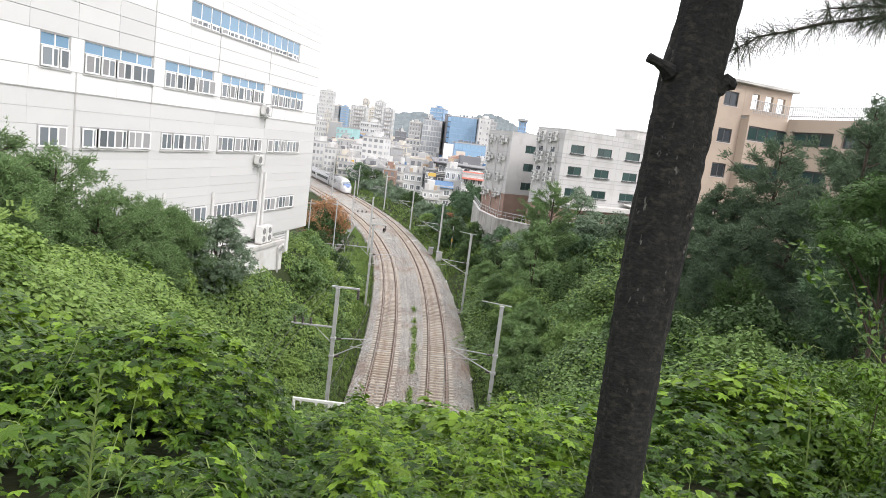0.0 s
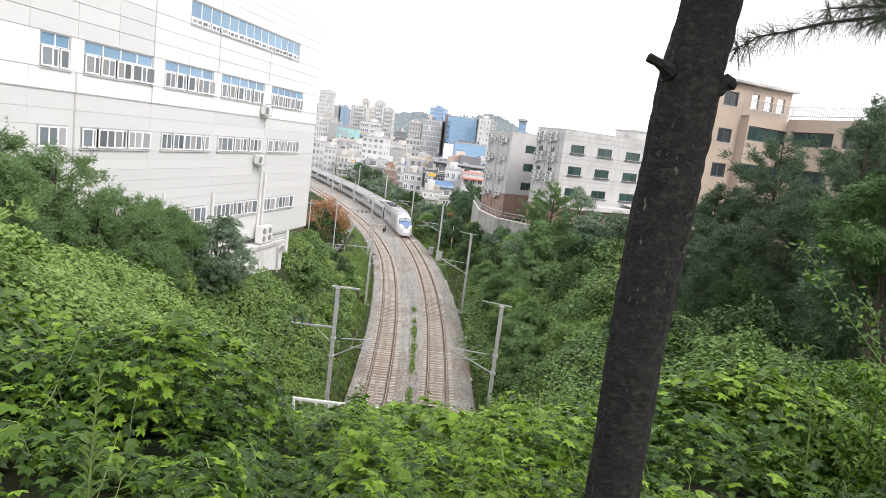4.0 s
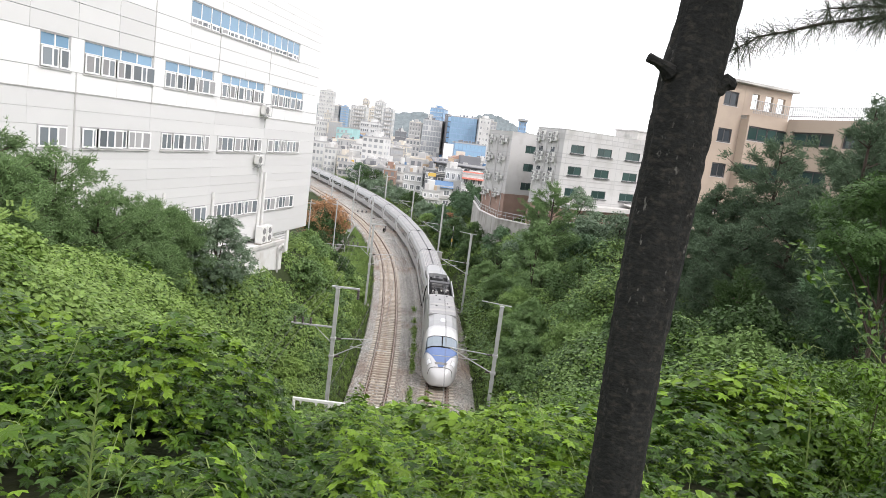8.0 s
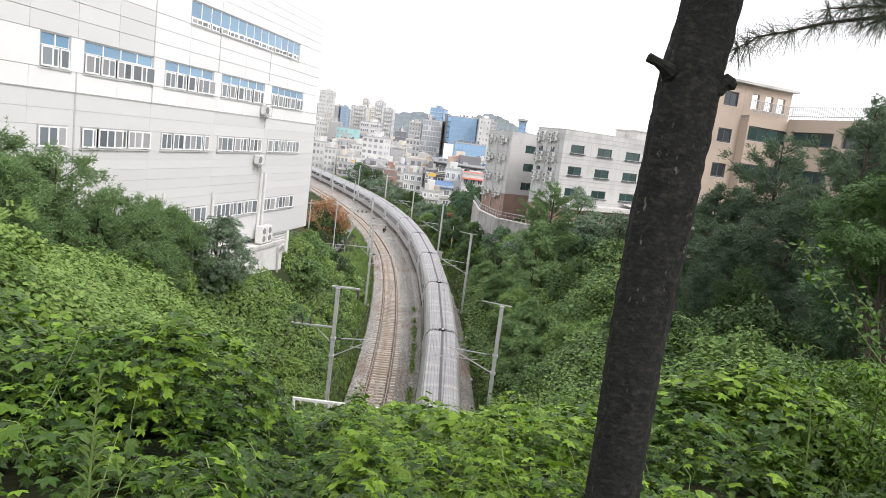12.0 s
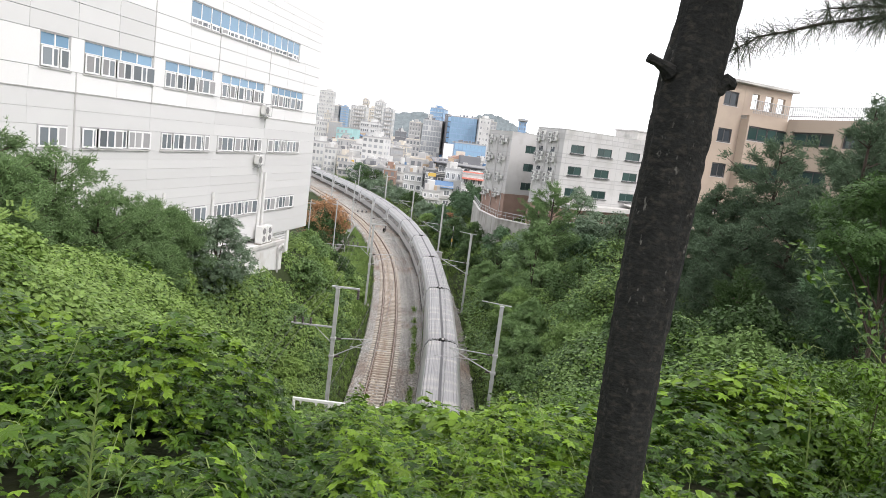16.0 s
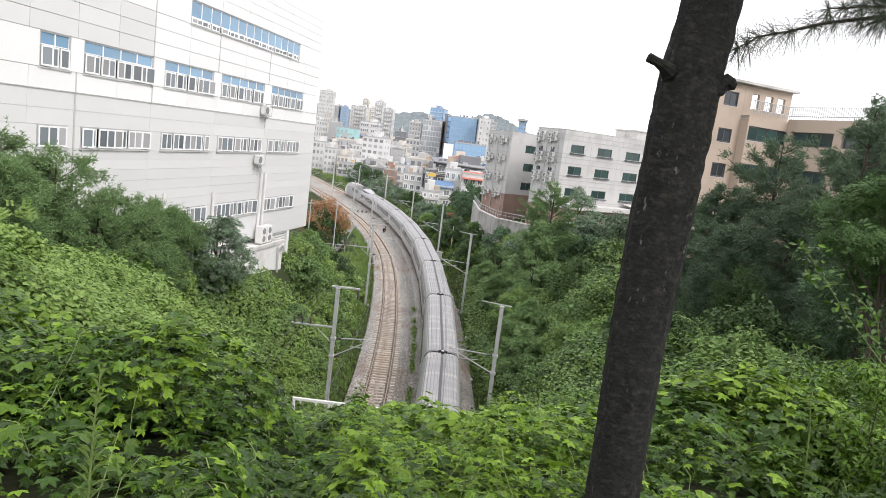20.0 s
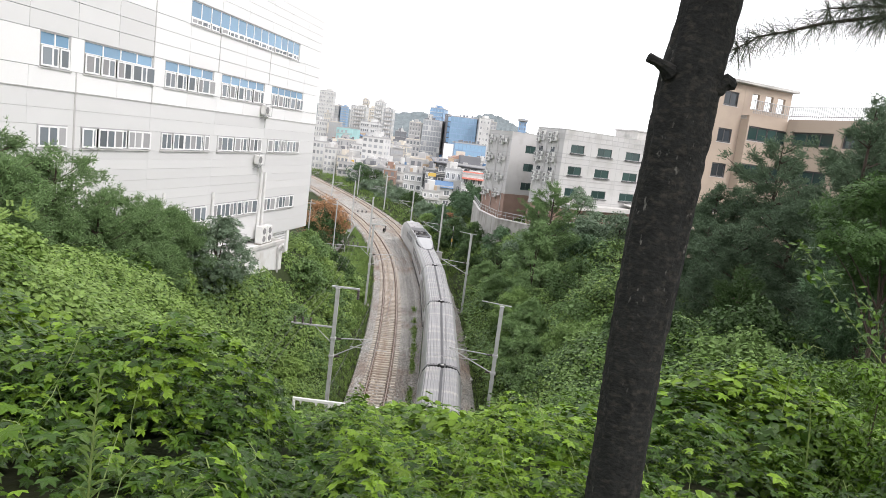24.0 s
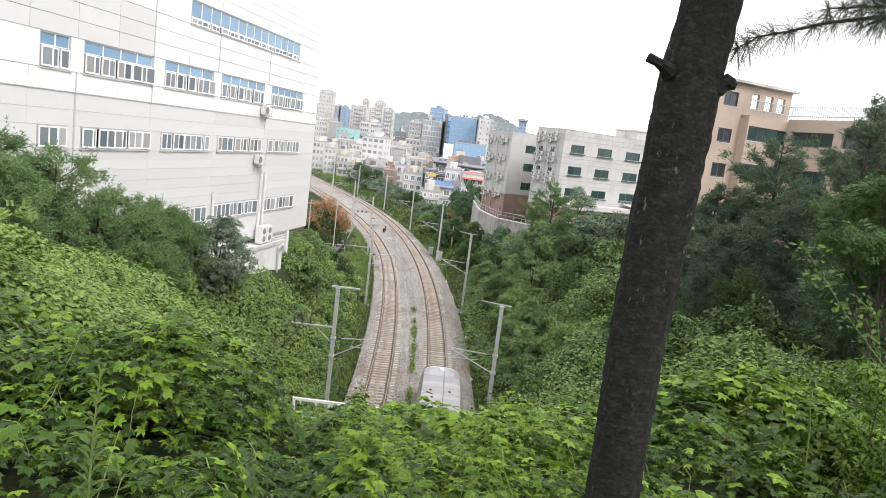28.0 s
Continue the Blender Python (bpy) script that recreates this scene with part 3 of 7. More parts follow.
def trailer(length, label, windows, fairing=False):
    """An articulated trailer: body, ribbed roof, dark roof channel, window band with panes, skirt and a bogie at its rear end."""
    car = thing("train_trailer_car", pose(0, 0, 0), label, "train car", "cars of the train")
    L = length / 2 - 0.22
    part("body", loft([[(x, y, z) for x, z in T_SEC] for y in (-L, -L + 0.4, 0, L - 0.4, L)]), "train_silver", car)
    for sgn in (-1, 1):
        prof = []
        for k in range(21):
            x = 0.095 + k * 0.0505
            zz = 3.47 if x < 0.55 else 3.47 - (x - 0.55) ** 2 * 0.5
            prof.append((x * sgn, zz + (0.045 if k % 4 in (1, 2) else 0.0)))
        n = len(prof)
        prof = prof + [(prof[-1][0], 3.2), (prof[0][0], 3.3)]
        part("roof_panel", loft([[(x, y, z) for x, z in prof] for y in (-L + 0.05, L - 0.05)]), "train_roof", car, "pale grey ribbed roof sheet")
    part("roof_channel", box(-0.085, 0.085, -L + 0.05, L - 0.05, 3.40, 3.478, 0), "steel_dark", car, "dark channel along the roof")
    for sgn in (-1, 1):
        x = 1.455 * sgn
        bm = loft([[(1.462 * sgn, y, 1.62), (1.40 * sgn, y, 2.52), (1.36 * sgn, y, 2.52), (1.40 * sgn, y, 1.62)] for y in (-L + 1.6, L - 1.6)])
        band = part("window_band", bm, "train_band", car, "dark glazed window band")
        n = windows
        w = (2 * L - 4.2) / n
        for k in range(n):
            y = -L + 2.1 + w * (k + 0.5)
            bm = loft([[(1.468 * sgn, yy, 1.70), (1.413 * sgn, yy, 2.42), (1.40 * sgn, yy, 2.42), (1.45 * sgn, yy, 1.70)] for yy in (y - w * 0.42, y + w * 0.42)])
            part("window", bm, "pane_dark", band)
        part("door", box(min(x, x * 0.985), max(x, x * 0.985) + 0.0, -L + 0.45, -L + 1.35, 0.75, 2.6, 0.01), "train_white", car)
        bm = box(min(1.3 * sgn, 1.4 * sgn), max(1.3 * sgn, 1.4 * sgn), -L + 2.4, L - 2.4, 0.14, 0.6, 0.02)
        part("skirt", bm, "train_under", car)
    part("gangway", loft([[(x * 0.985, y, 0.7 + (z - 0.7) * 0.992) for x, z in T_SEC] for y in (-L - 0.23, -L - 0.005)]), "rubber", car, "black rubber gangway")
    part("front_gangway", loft([[(x * 0.985, y, 0.7 + (z - 0.7) * 0.992) for x, z in T_SEC] for y in (L + 0.005, L + 0.2)]), "rubber", car)
    bm = tube((0, -L - 0.2, 3.40), (0, -L - 0.2, 3.57), 0.36, 0.3, 12)
    part("joint_cover", bm, "rubber", car, "black damper cover on the roof joint")
    part("joint_cap", tube((0, -L - 0.2, 3.57), (0, -L - 0.2, 3.62), 0.12, 0.09, 10), "cap_grey", car)
    bogie_set(car, -L - 0.2)
    if fairing:
        secs = []
        for y, w, z in ((L - 10.2, 0.22, 3.53), (L - 9.9, 0.48, 3.57), (L - 9.1, 0.74, 3.65), (L - 7.8, 0.94, 3.77), (L - 6.2, 1.08, 3.88), (L - 4.4, 1.16, 3.97), (L - 2.3, 1.17, 4.0)):
            secs.append([(-w, y, 3.3), (-w * 0.97, y, z - 0.22), (-w * 0.8, y, z - 0.05), (0, y, z), (w * 0.8, y, z - 0.05), (w * 0.97, y, z - 0.22), (w, y, 3.3)])
        part("roof_fairing", loft(secs), "train_silver", car, "smooth pale fairing on the roof")
        part("fairing_seal", loft([[(x * 1.03 + (0.02 if x > 0 else -0.02), y - 0.06, min(z, 3.56) if z > 3.4 else z) for x, y, z in r] for r in secs]), "steel_dark", car, "dark seal round the fairing's foot")
        for sgn in (-1, 1):
            a, b = sorted((1.0 * sgn, 1.17 * sgn))
            part("well_side", box(a, b, L - 2.32, L - 0.1, 3.3, 3.86, 0.02), "train_silver", car)
        part("well_floor", box(-1.0, 1.0, L - 2.29, L - 0.1, 3.42, 3.58), "rubber", car, "dark equipment well in the roof")
        for x in (-0.5, 0.15):
            part("equipment_case", box(x, x + 0.5, L - 2.0, L - 0.7, 3.58, 3.78, 0.03), "steel_dark", car)
        wr_ = random.Random(6)
        for k in range(10):
            x, y = wr_.uniform(-0.85, 0.6), L - wr_.uniform(0.3, 1.9)
            part("equipment_box", box(x, x + wr_.uniform(0.12, 0.35), y - wr_.uniform(0.1, 0.3), y, 3.57, 3.6 + wr_.uniform(0.1, 0.3), 0.015), wr_.choice(["steel_dark", "frame_grey", "train_under"]), car)
        bogie_set(car, L - 2.6)
    return car


def ring(y, w, top, low, sharp=1.0):
    """A section of the power car: half width, roof height, lower edge."""
    hgt = top - low
    pts = [(-0.80, 0.0), (-0.95, 0.10), (-1.0, 0.28), (-0.985, 0.52), (-0.955, 0.70), (-0.90, 0.83), (-0.78, 0.93), (-0.52, 0.985), (-0.2, 1.0), (0.2, 1.0), (0.52, 0.985), (0.78, 0.93), (0.90, 0.83), (0.955, 0.70), (0.985, 0.52), (1.0, 0.28), (0.95, 0.10), (0.80, 0.0)]
    return [(x * w, y, low + z * hgt) for x, z in pts]


NOSE = [(4.4, 1.44, 4.03, 0.25), (5.6, 1.44, 3.92, 0.25), (6.6, 1.43, 3.72, 0.25), (7.4, 1.42, 3.50, 0.25), (8.1, 1.41, 3.27, 0.25), (8.7, 1.40, 2.99, 0.25), (9.2, 1.36, 2.70, 0.24), (9.7, 1.29, 2.38, 0.23), (10.2, 1.17, 2.04, 0.22), (10.65, 0.99, 1.70, 0.22), (11.0, 0.74, 1.36, 0.24), (11.2, 0.46, 1.08, 0.30), (11.27, 0.2, 0.85, 0.45)]


def power_car(label):
    """A streamlined power car, its nose towards +y, with the roof well of the current collector at its rear."""
    car = thing("train_power_car", pose(0, 0, 0), label, "train car", "cars of the train")
    part("body", loft([ring(-11.1, 1.44, 3.42, 0.25), ring(-3.45, 1.44, 3.42, 0.25), ring(-3.4, 1.44, 4.03, 0.25), ring(0.5, 1.44, 4.03, 0.25), *[ring(*n) for n in NOSE[:3]]]), "train_silver", car)
    part("nose", loft([ring(*n) for n in NOSE[2:]]), "train_white", car, "white streamlined nose", True)
    for sgn in (-1, 1):
        a, b = sorted((1.15 * sgn, 1.27 * sgn))
        part("well_side", box(a, b, -11.1, -3.4, 3.1, 3.9, 0.02), "train_silver", car)
    part("well_floor", box(-1.15, 1.15, -11.1, -3.42, 3.40, 3.46), "rubber", car, "dark equipment well in the roof")
    part("well_rear", box(-1.06, 1.06, -11.1, -10.2, 3.4, 3.75, 0.03), "steel_dark", car)
    part("roof_cover", loft([[(-1.2, y, 3.8), (-1.12, y, 3.97), (-0.7, y, 4.045), (0.7, y, 4.045), (1.12, y, 3.97), (1.2, y, 3.8)] for y in (-3.3, 4.1)]), "train_roof", car)
    for x, y in ((-0.5, -2.6), (0.5, -2.6), (0.2, -1.2), (-0.5, 0.3), (0.5, 1.4), (-0.6, 1.4)):
        part("roof_bolt", tube((x, y, 4.04), (x, y, 4.1), 0.09, 0.07, 8), "steel_dark", car)
    for y in (0.9, 3.95):
        part("roof_seam", box(-1.15, 1.15, y, y + 0.05, 4.035, 4.06), "cap_grey", car)
    bm = tube((0, 5.6, 3.86), (0, 5.6, 4.02), 0.3, 0.2, 12)
    part("roof_lamp", bm, "lamp_glass", car)
    for y in (-9.4, -7.9, -6.6, -5.2):
        for x in (-0.75, 0.75):
            part("roof_insulator", pipe_run([(x, y, 3.46 + k * 0.035) for k in range(9)], [0.06 + 0.045 * (k % 2) for k in range(9)], 8), "insulator", car)
    part("circuit_breaker", box(-0.7, 0.1, -4.9, -4.0, 3.46, 3.7, 0.04), "steel_dark", car)
    part("high_voltage_box", box(-0.2, 0.8, -9.9, -9.0, 3.46, 3.7, 0.04), "train_under", car)
    wr_ = random.Random(9)
    for k in range(16):
        x, y = wr_.uniform(-1.0, 0.7), wr_.uniform(-9.8, -4.2)
        part("equipment_box", box(x, x + wr_.uniform(0.12, 0.4), y, y + wr_.uniform(0.1, 0.45), 3.45, 3.5 + wr_.uniform(0.1, 0.36), 0.015), wr_.choice(["steel_dark", "train_under", "frame_grey", "cap_grey"]), car)
    part("well_plate", box(-0.95, 0.3, -4.7, -3.6, 3.46, 3.56, 0.02), "frame_grey", car)
    pan = part("pantograph", tube((-0.8, -8.3, 3.62), (0.8, -8.3, 3.62), 0.05), "steel_dark", car, "folded dark pantograph")
    for x in (-0.7, 0.7):
        part("arm", tube((x, -8.3, 3.62), (x * 0.5, -5.4, 3.82), 0.035), "steel_dark", pan)
        part("upper_arm", tube((x * 0.5, -5.4, 3.82), (x * 0.9, -7.6, 3.98), 0.03), "steel_dark", pan)
    for y in (-7.85, -7.45):
        part("collector_strip", tube((-0.9, y, 4.0), (0.9, y, 4.0), 0.03), "steel_dark", pan)

    def patch(name, y0, y1, half0, half1, mat, lift, lbl, n=6, centre=8.5, cols=25, curve=1.0):
        """A skin just over the nose: half0 and half1 are its half widths, counted in points of the section, at its two ends."""
        rows = []
        for q in sorted({*np.linspace(0, 1, n), *[(a[0] - y0) / (y1 - y0) for a in NOSE if y0 < a[0] < y1]}):
            y = y0 + (y1 - y0) * q
            w, top, low = (float(np.interp(y, [a[0] for a in NOSE], [a[j] for a in NOSE])) for j in (1, 2, 3))
            r = ring(y, w + lift, top + lift, low)
            hw = half0 + (half1 - half0) * q**curve
            us = np.linspace(centre - hw, centre + hw, cols)
            rows.append([tuple(float(np.interp(u, range(18), [p[j] for p in r])) for j in range(3)) for u in us])
        return part(name, loft(rows, close=False, caps=False), mat, car, lbl, True)

    patch("windscreen_seal", 8.06, 9.22, 2.95, 3.45, "rubber", 0.022, "black windscreen surround")
    for c in (7.0, 10.0):
        patch("windscreen", 8.17, 9.11, 1.4, 1.42, "windscreen", 0.034, "windscreen pane with a pale sky reflection in its colour", 5, c)
    patch("blue_mask", 9.22, 10.72, 5.2, 0.45, "train_blue", 0.024, "blue painted mask on the nose", 18, curve=0.42)
    patch("nose_grille", 10.40, 10.56, 1.3, 1.1, "ac_grille", 0.03, "", 3)
    patch("nose_seam", 10.72, 10.76, 5.5, 5.5, "steel_dark", 0.022, "", 2)
    for c in (5.7, 11.3):
        patch("headlight_housing", 10.08, 10.50, 0.75, 0.95, "frame_grey", 0.03, "", 4, c)
        patch("headlight", 10.12, 10.45, 0.6, 0.8, "lamp_glass", 0.042, "clear headlight glass", 4, c)
    for sgn in (-1, 1):
        a, b = sorted((1.43 * sgn, 1.452 * sgn))
        part("side_grille", box(a, b, -8, -1, 2.2, 3.0, 0.0), "ac_grille", car)
        part("side_band", box(a, b, -10.8, 4.4, 1.15, 1.5, 0.0), "frame_grey", car)
        part("cab_door", box(a, b, 4.0, 4.7, 0.9, 2.7, 0.0), "train_silver", car)
    part("coupler_hatch", box(-0.35, 0.35, 10.6, 11.2, 0.32, 0.62, 0.05), "train_silver", car)
    bogie_set(car, -7.0)
    bogie_set(car, 6.0)
    return car


CARS = []
front = power_car("silver power car with white nose and blue mask leading the train")
CARS.append((front, 4.3, 18.3, False))
mt = trailer(21.8, "silver motor trailer with a white roof fairing behind the power car", 8, True)
CARS.append((mt, 22.7, 44.3, False))
tc = trailer(18.7, "silver articulated trailer car with a pale ribbed roof", 9)
for k in range(16):
    a = 44.3 + 18.7 * k
    CARS.append((tc if k == 0 else copy_thing(tc, pose(0, 0, 0)), a, a + 18.7, False))
mt2 = copy_thing(mt, pose(0, 0, 0))
CARS.append((mt2, 343.5, 365.1, True))
rear = tagged(copy_thing(front, pose(0, 0, 0)), "silver power car with white nose at the train's rear")
CARS.append((rear, 369.6, 383.5, True))


def nose_at(t):
    return 203.3 - 19.276 * t - 0.00454 * t * t


def motions():
    """Every car runs along the line of the near track, carried at its two pivots."""
    for car, a, b, back in CARS:
        rows = []
        for k in range(57):
            t = k * 0.5
            s = nose_at(t)
            xa, ya = on_line(s + a)
            xb, yb = on_line(s + b)
            turn = math.degrees(math.atan2(-(xa - xb), ya - yb)) + (180 if back else 0)
            f = 0.5
            if car in (front, rear):
                cs = 11.27 if car is front else 387.8 - 11.27
                f = (cs - a) / (b - a)
            rows.append((t, pose(xa + (xb - xa) * f, ya + (yb - ya) * f, 0, 0, 0, turn)))
        walk(car, rows)
# ---- buildings ----


def walls(x0, x1, z0, z1, holes, y0, y1):
    """A wall with openings that go through it."""
    xs = sorted({x0, x1, *[v for h in holes for v in h[:2] if x0 < v < x1]})
    zs = sorted({z0, z1, *[v for h in holes for v in h[2:4] if z0 < v < z1]})
    bm = bmesh.new()
    for a, b in zip(xs[:-1], xs[1:]):
        run = None
        for c, e in list(zip(zs[:-1], zs[1:])) + [(None, None)]:
            open_ = c is None or any(h[0] <= (a + b) / 2 <= h[1] and h[2] <= (c + e) / 2 <= h[3] for h in holes)
            if not open_:
                run = (run[0] if run else c, e)
            elif run:
                box(a, b, y0, y1, run[0], run[1], 0, bm)
                run = None
    return bm


SHARED = {}


def shared(key, make, mat):
    if key not in SHARED:
        bm = make()
        me = bpy.data.meshes.new(key[0])
        bm.normal_update()
        bm.to_mesh(me)
        bm.free()
        for m in mat if isinstance(mat, (list, tuple)) else [mat]:
            me.materials.append(M[m])
        SHARED[key] = me
    return SHARED[key]


def frame_bm(w, h, t, d):
    """A rectangular frame from the origin to w, h, of bar width t and depth d."""
    bm = box(0, w, 0, d, 0, t)
    box(0, w, 0, d, h - t, h, 0, bm)
    box(0, t, 0, d, t, h - t, 0, bm)
    box(w - t, w, 0, d, t, h - t, 0, bm)
    return bm


def window(parent, x, z, w, h, n, label="", transom=0.0, sash_mat="sash", pane_mat="pane", frame_mat="frame_grey", y=0.0, seed=0, sill=True, slid=True):
    """A window in a wall that faces -y: outer frame, sashes with their panes, a row of fixed panes above and a sill."""
    r = random.Random(seed * 91 + int(abs(x) * 13) + int(z * 7))
    win = part("window", frame_bm(w, h, 0.06, 0.14), frame_mat, parent, label)
    win.matrix_basis = pose(x, y, z)
    hs = h - transom - 0.1
    sw = (w - 0.1) / n
    for k in range(n):
        back = k % 2
        shift = r.uniform(0, 0.10) * sw * (1 if k % 2 == 0 else -1) if slid else 0
        sx = 0.05 + k * sw + shift
        sx = min(max(sx, 0.03), w - sw - 0.03)
        s = again("sash", shared(("sash", round(sw, 2), round(hs, 2), sash_mat), lambda: frame_bm(sw, hs, 0.07, 0.045), sash_mat), win, pose(sx, 0.02 + 0.05 * back - (0.05 if slid else 0), 0.05, 0, 0, -r.choice((0, 0, 8, 15, 22)) if slid else 0))
        mat = pane_mat if r.random() < 0.62 or pane_mat != "pane" else "screen"
        again("pane", shared(("pane", round(sw, 2), round(hs, 2), mat), lambda: box(0.07, sw - 0.07, 0.018, 0.03, 0.07, hs - 0.07), mat), s)
    if transom:
        m = max(2, round(w / 1.15)) if w < 9 else round(w / 1.05)
        tw = (w - 0.1) / m
        for k in range(m):
            f = again("transom", shared(("transom", round(tw, 2), round(transom, 2)), lambda: frame_bm(tw, transom, 0.035, 0.06), "sash"), win, pose(0.05 + k * tw, 0.02, h - transom - 0.03))
            again("pane", shared(("transom_pane", round(tw, 2), round(transom, 2)), lambda: box(0.035, tw - 0.035, 0.025, 0.04, 0.035, transom - 0.035), "pane_blue"), f)
    if sill:
        part("sill", box(-0.06, w + 0.06, -0.07, 0.1, -0.05, 0.0), "cap_grey", win)
    return win


def ac_unit(m, label="white air conditioner outdoor unit on a wall bracket", pipe=0.0):
    """An outdoor unit that hangs on a wall facing -y: case, fan grille, bracket, drain pipe."""
    t = thing("air_conditioner", m, label, "air conditioner", "air conditioners")
    again("case", shared(("case",), lambda: box(-0.42, 0.42, -0.42, -0.1, 0, 0.6, 0.03), "ac_white"), t)

    def grille():
        bm = bmesh.new()
        for r0 in (0.24, 0.17, 0.1, 0.04):
            tube((-0.1, -0.425 - (0.24 - r0) * 0.05, 0.3), (-0.1, -0.44 - (0.24 - r0) * 0.05, 0.3), r0, None, 14, bm)
        return bm
    again("fan_grille", shared(("fan_grille",), grille, "ac_grille"), t)

    again("bracket", shared(("bracket",), lambda: pipe_run([(-0.36, 0, -0.35), (-0.36, -0.42, -0.02), (0.36, -0.42, -0.02), (0.36, 0, -0.35)], 0.02, 5), "galvanised"), t)
    again("cage", shared(("cage",), lambda: pipe_run([(-0.48, 0, 0.72), (-0.48, -0.48, 0.72), (-0.48, -0.48, -0.05), (0.48, -0.48, -0.05), (0.48, -0.48, 0.72), (-0.48, -0.48, 0.73), (0.48, -0.48, 0.74), (0.48, 0, 0.72)], 0.02, 5), "galvanised"), t)
    again("hose", shared(("hose",), lambda: pipe_run([(0.42, -0.2, 0.15), (0.52, -0.15, 0.05), (0.5, -0.03, -0.4), (0.5, -0.03, -0.9)], 0.03, 6), "ac_white"), t)
    return t


# the long white hall on the bank
AZ = radians(9.803)
HALL = pose(-11.69, 56.98, 0, 0, 0, 90 - 9.803)
hall = thing("building", HALL, "large white and grey panelled building with rows of windows", "building", kind="structure")
WIN_X = [(-29.85, -28.15), (-27.35, -22.4), (-21.4, -16.5), (-15.6, -9.8), (-8.7, -3.1)]
holes = []
ROWS = {"low": (11.75, 12.75), "mid": (15.97, 16.93), "main": (19.2, 20.62)}
for a, b in WIN_X:
    for z0, z1 in ROWS.values():
        holes.append((a, b, z0, z1))
holes.append((-19.3, -4.45, 22.8, 24.1))
part("wall", walls(-62, 0.0, 9.9, 26.5, holes, 0.12, 0.4), "wall_core", hall)
part("end_wall", box(-0.4, 0.0, 0.4, 34, 9.9, 26.5), "panel_grey", hall)
part("roof", box(-62, 0.02, 0.12, 34, 26.5, 26.75), "concrete_pale", hall)
part("roof_edge", box(-62.05, 0.08, 0.0, 0.2, 26.42, 26.86, 0.02), "panel_white", hall)
part("back_wall", box(-62, 0, 33.7, 34, 0, 26.5), "panel_grey", hall)
part("far_wall", box(-62, -61.7, 0.4, 33.7, 0, 26.5), "panel_grey", hall)
part("room_back", box(-61.5, -0.5, 6.0, 6.2, 9.5, 26.4), "interior", hall)
for z in (10.6, 14.6, 18.1, 22.0):
    part("floor_slab", box(-61.5, -0.5, 0.4, 6.0, z, z + 0.3), "concrete_pale", hall)
for a, b in WIN_X:
    n = max(2, round((b - a) / 0.55))
    window(hall, a, 11.75, b - a, 1.0, n, "", 0, y=0.02, seed=1)
    window(hall, a, 15.97, b - a, 0.96, n, "", 0, y=0.02, seed=2)
    window(hall, a, 19.2, b - a, 1.42, n, "white sliding sashes below blue tinted fixed panes", 0.52, y=0.02, seed=3)
window(hall, -19.3, 22.8, 14.85, 1.3, 28, "long window band with blue tinted panes", 0.88, y=0.02, seed=4)
COLS = [-62, -55, -48.6 - 0.3, -42.9, -36.7, -30.4, -27.75, -22.4, -16.05, -9.25, 0.04]
ZR = [9.9, 10.85, 11.75, 12.75, 13.35, 13.9, 14.45, 15.0, 15.5, 15.97, 16.93, 17.6, 18.36, 19.2, 20.62, 21.35, 22.07, 22.8, 24.1, 24.75, 25.35, 25.9, 26.42]
BANDS = {z0: list(WIN_X) for z0, z1 in ROWS.values()}
BANDS[22.8] = [(-19.3, -4.45)]
for z0, z1 in zip(ZR[:-1], ZR[1:]):
    cuts = sorted(BANDS.get(z0, []))
    if cuts:
        edges, spans = -62, []
        for a, b in cuts:
            spans.append((edges, a))
            edges = b
        spans.append((edges, 0.04))
    else:
        cl = sorted(COLS + [-25.1, -19.2, -12.7, -6.2, -3.1]) if z0 >= 18.2 else COLS
        spans = list(zip(cl[:-1], cl[1:]))
    for a, b in spans:
        g = 0.011 if z0 >= 18.2 else 0.005
        proud = 0.0 if z0 >= 18.2 else 0.03
        part("panel", box(a + g, b - g, proud, 0.11, z0 + g, z1 - g), "panel_grey" if z0 < 18.2 or (z0 > 20.6 and b < -22.3) else "panel_white", hall)
for x, z0, z1 in ((-22.4, 18.3, 26.42), (-27.78, 9.9, 19.2), (-16.05, 20.62, 22.8), (-9.25, 20.62, 22.8)):
    part("cover_strip", box(x - 0.035, x + 0.035, -0.015, 0.06, z0, z1), "cap_grey", hall)
part("ledge", box(-62, 0.06, -0.008, 0.03, 18.335, 18.37), "cap_grey", hall)
# end face: service risers and unit ledges seen edge-on
for y in (1.2, 3.0, 5.0):
    part("riser", tube((0.12, y, 9.9), (0.12, y, 17.5), 0.09, None, 8), "cap_grey", hall)
ac_unit(HALL @ pose(-10.35, 0.0, 15.2))
ac_unit(HALL @ pose(-9.9, 0.0, 18.55))
for k, z in enumerate((10.6, 12.2, 13.8, 15.4)):
    ac_unit(HALL @ pose(0.02, 1.6 + 0.3 * k, z, 0, 0, 90))
riser = thing("drain_pipe", HALL @ pose(0, -0.06, 0), "white drain pipe down the grey wall", "pipe", "drain pipes")
part("pipe", pipe_run([(-10.0, -0.1, 15.3), (-9.7, -0.08, 15.1), (-9.45, -0.06, 14.6), (-9.45, -0.06, 9.9)], 0.1, 10), "white_paint", riser)
for x, z0, z1 in ((-20.9, 9.9, 13.7), (-15.75, 9.9, 13.5), (-8.75, 9.9, 14.6)):
    p2 = thing("drain_pipe", HALL @ pose(x, -0.08, 0), "white drain pipe down the grey wall", "pipe", "drain pipes")
    part("pipe", tube((0, 0, z0), (0, 0, z1), 0.09, None, 10), "white_paint", p2)
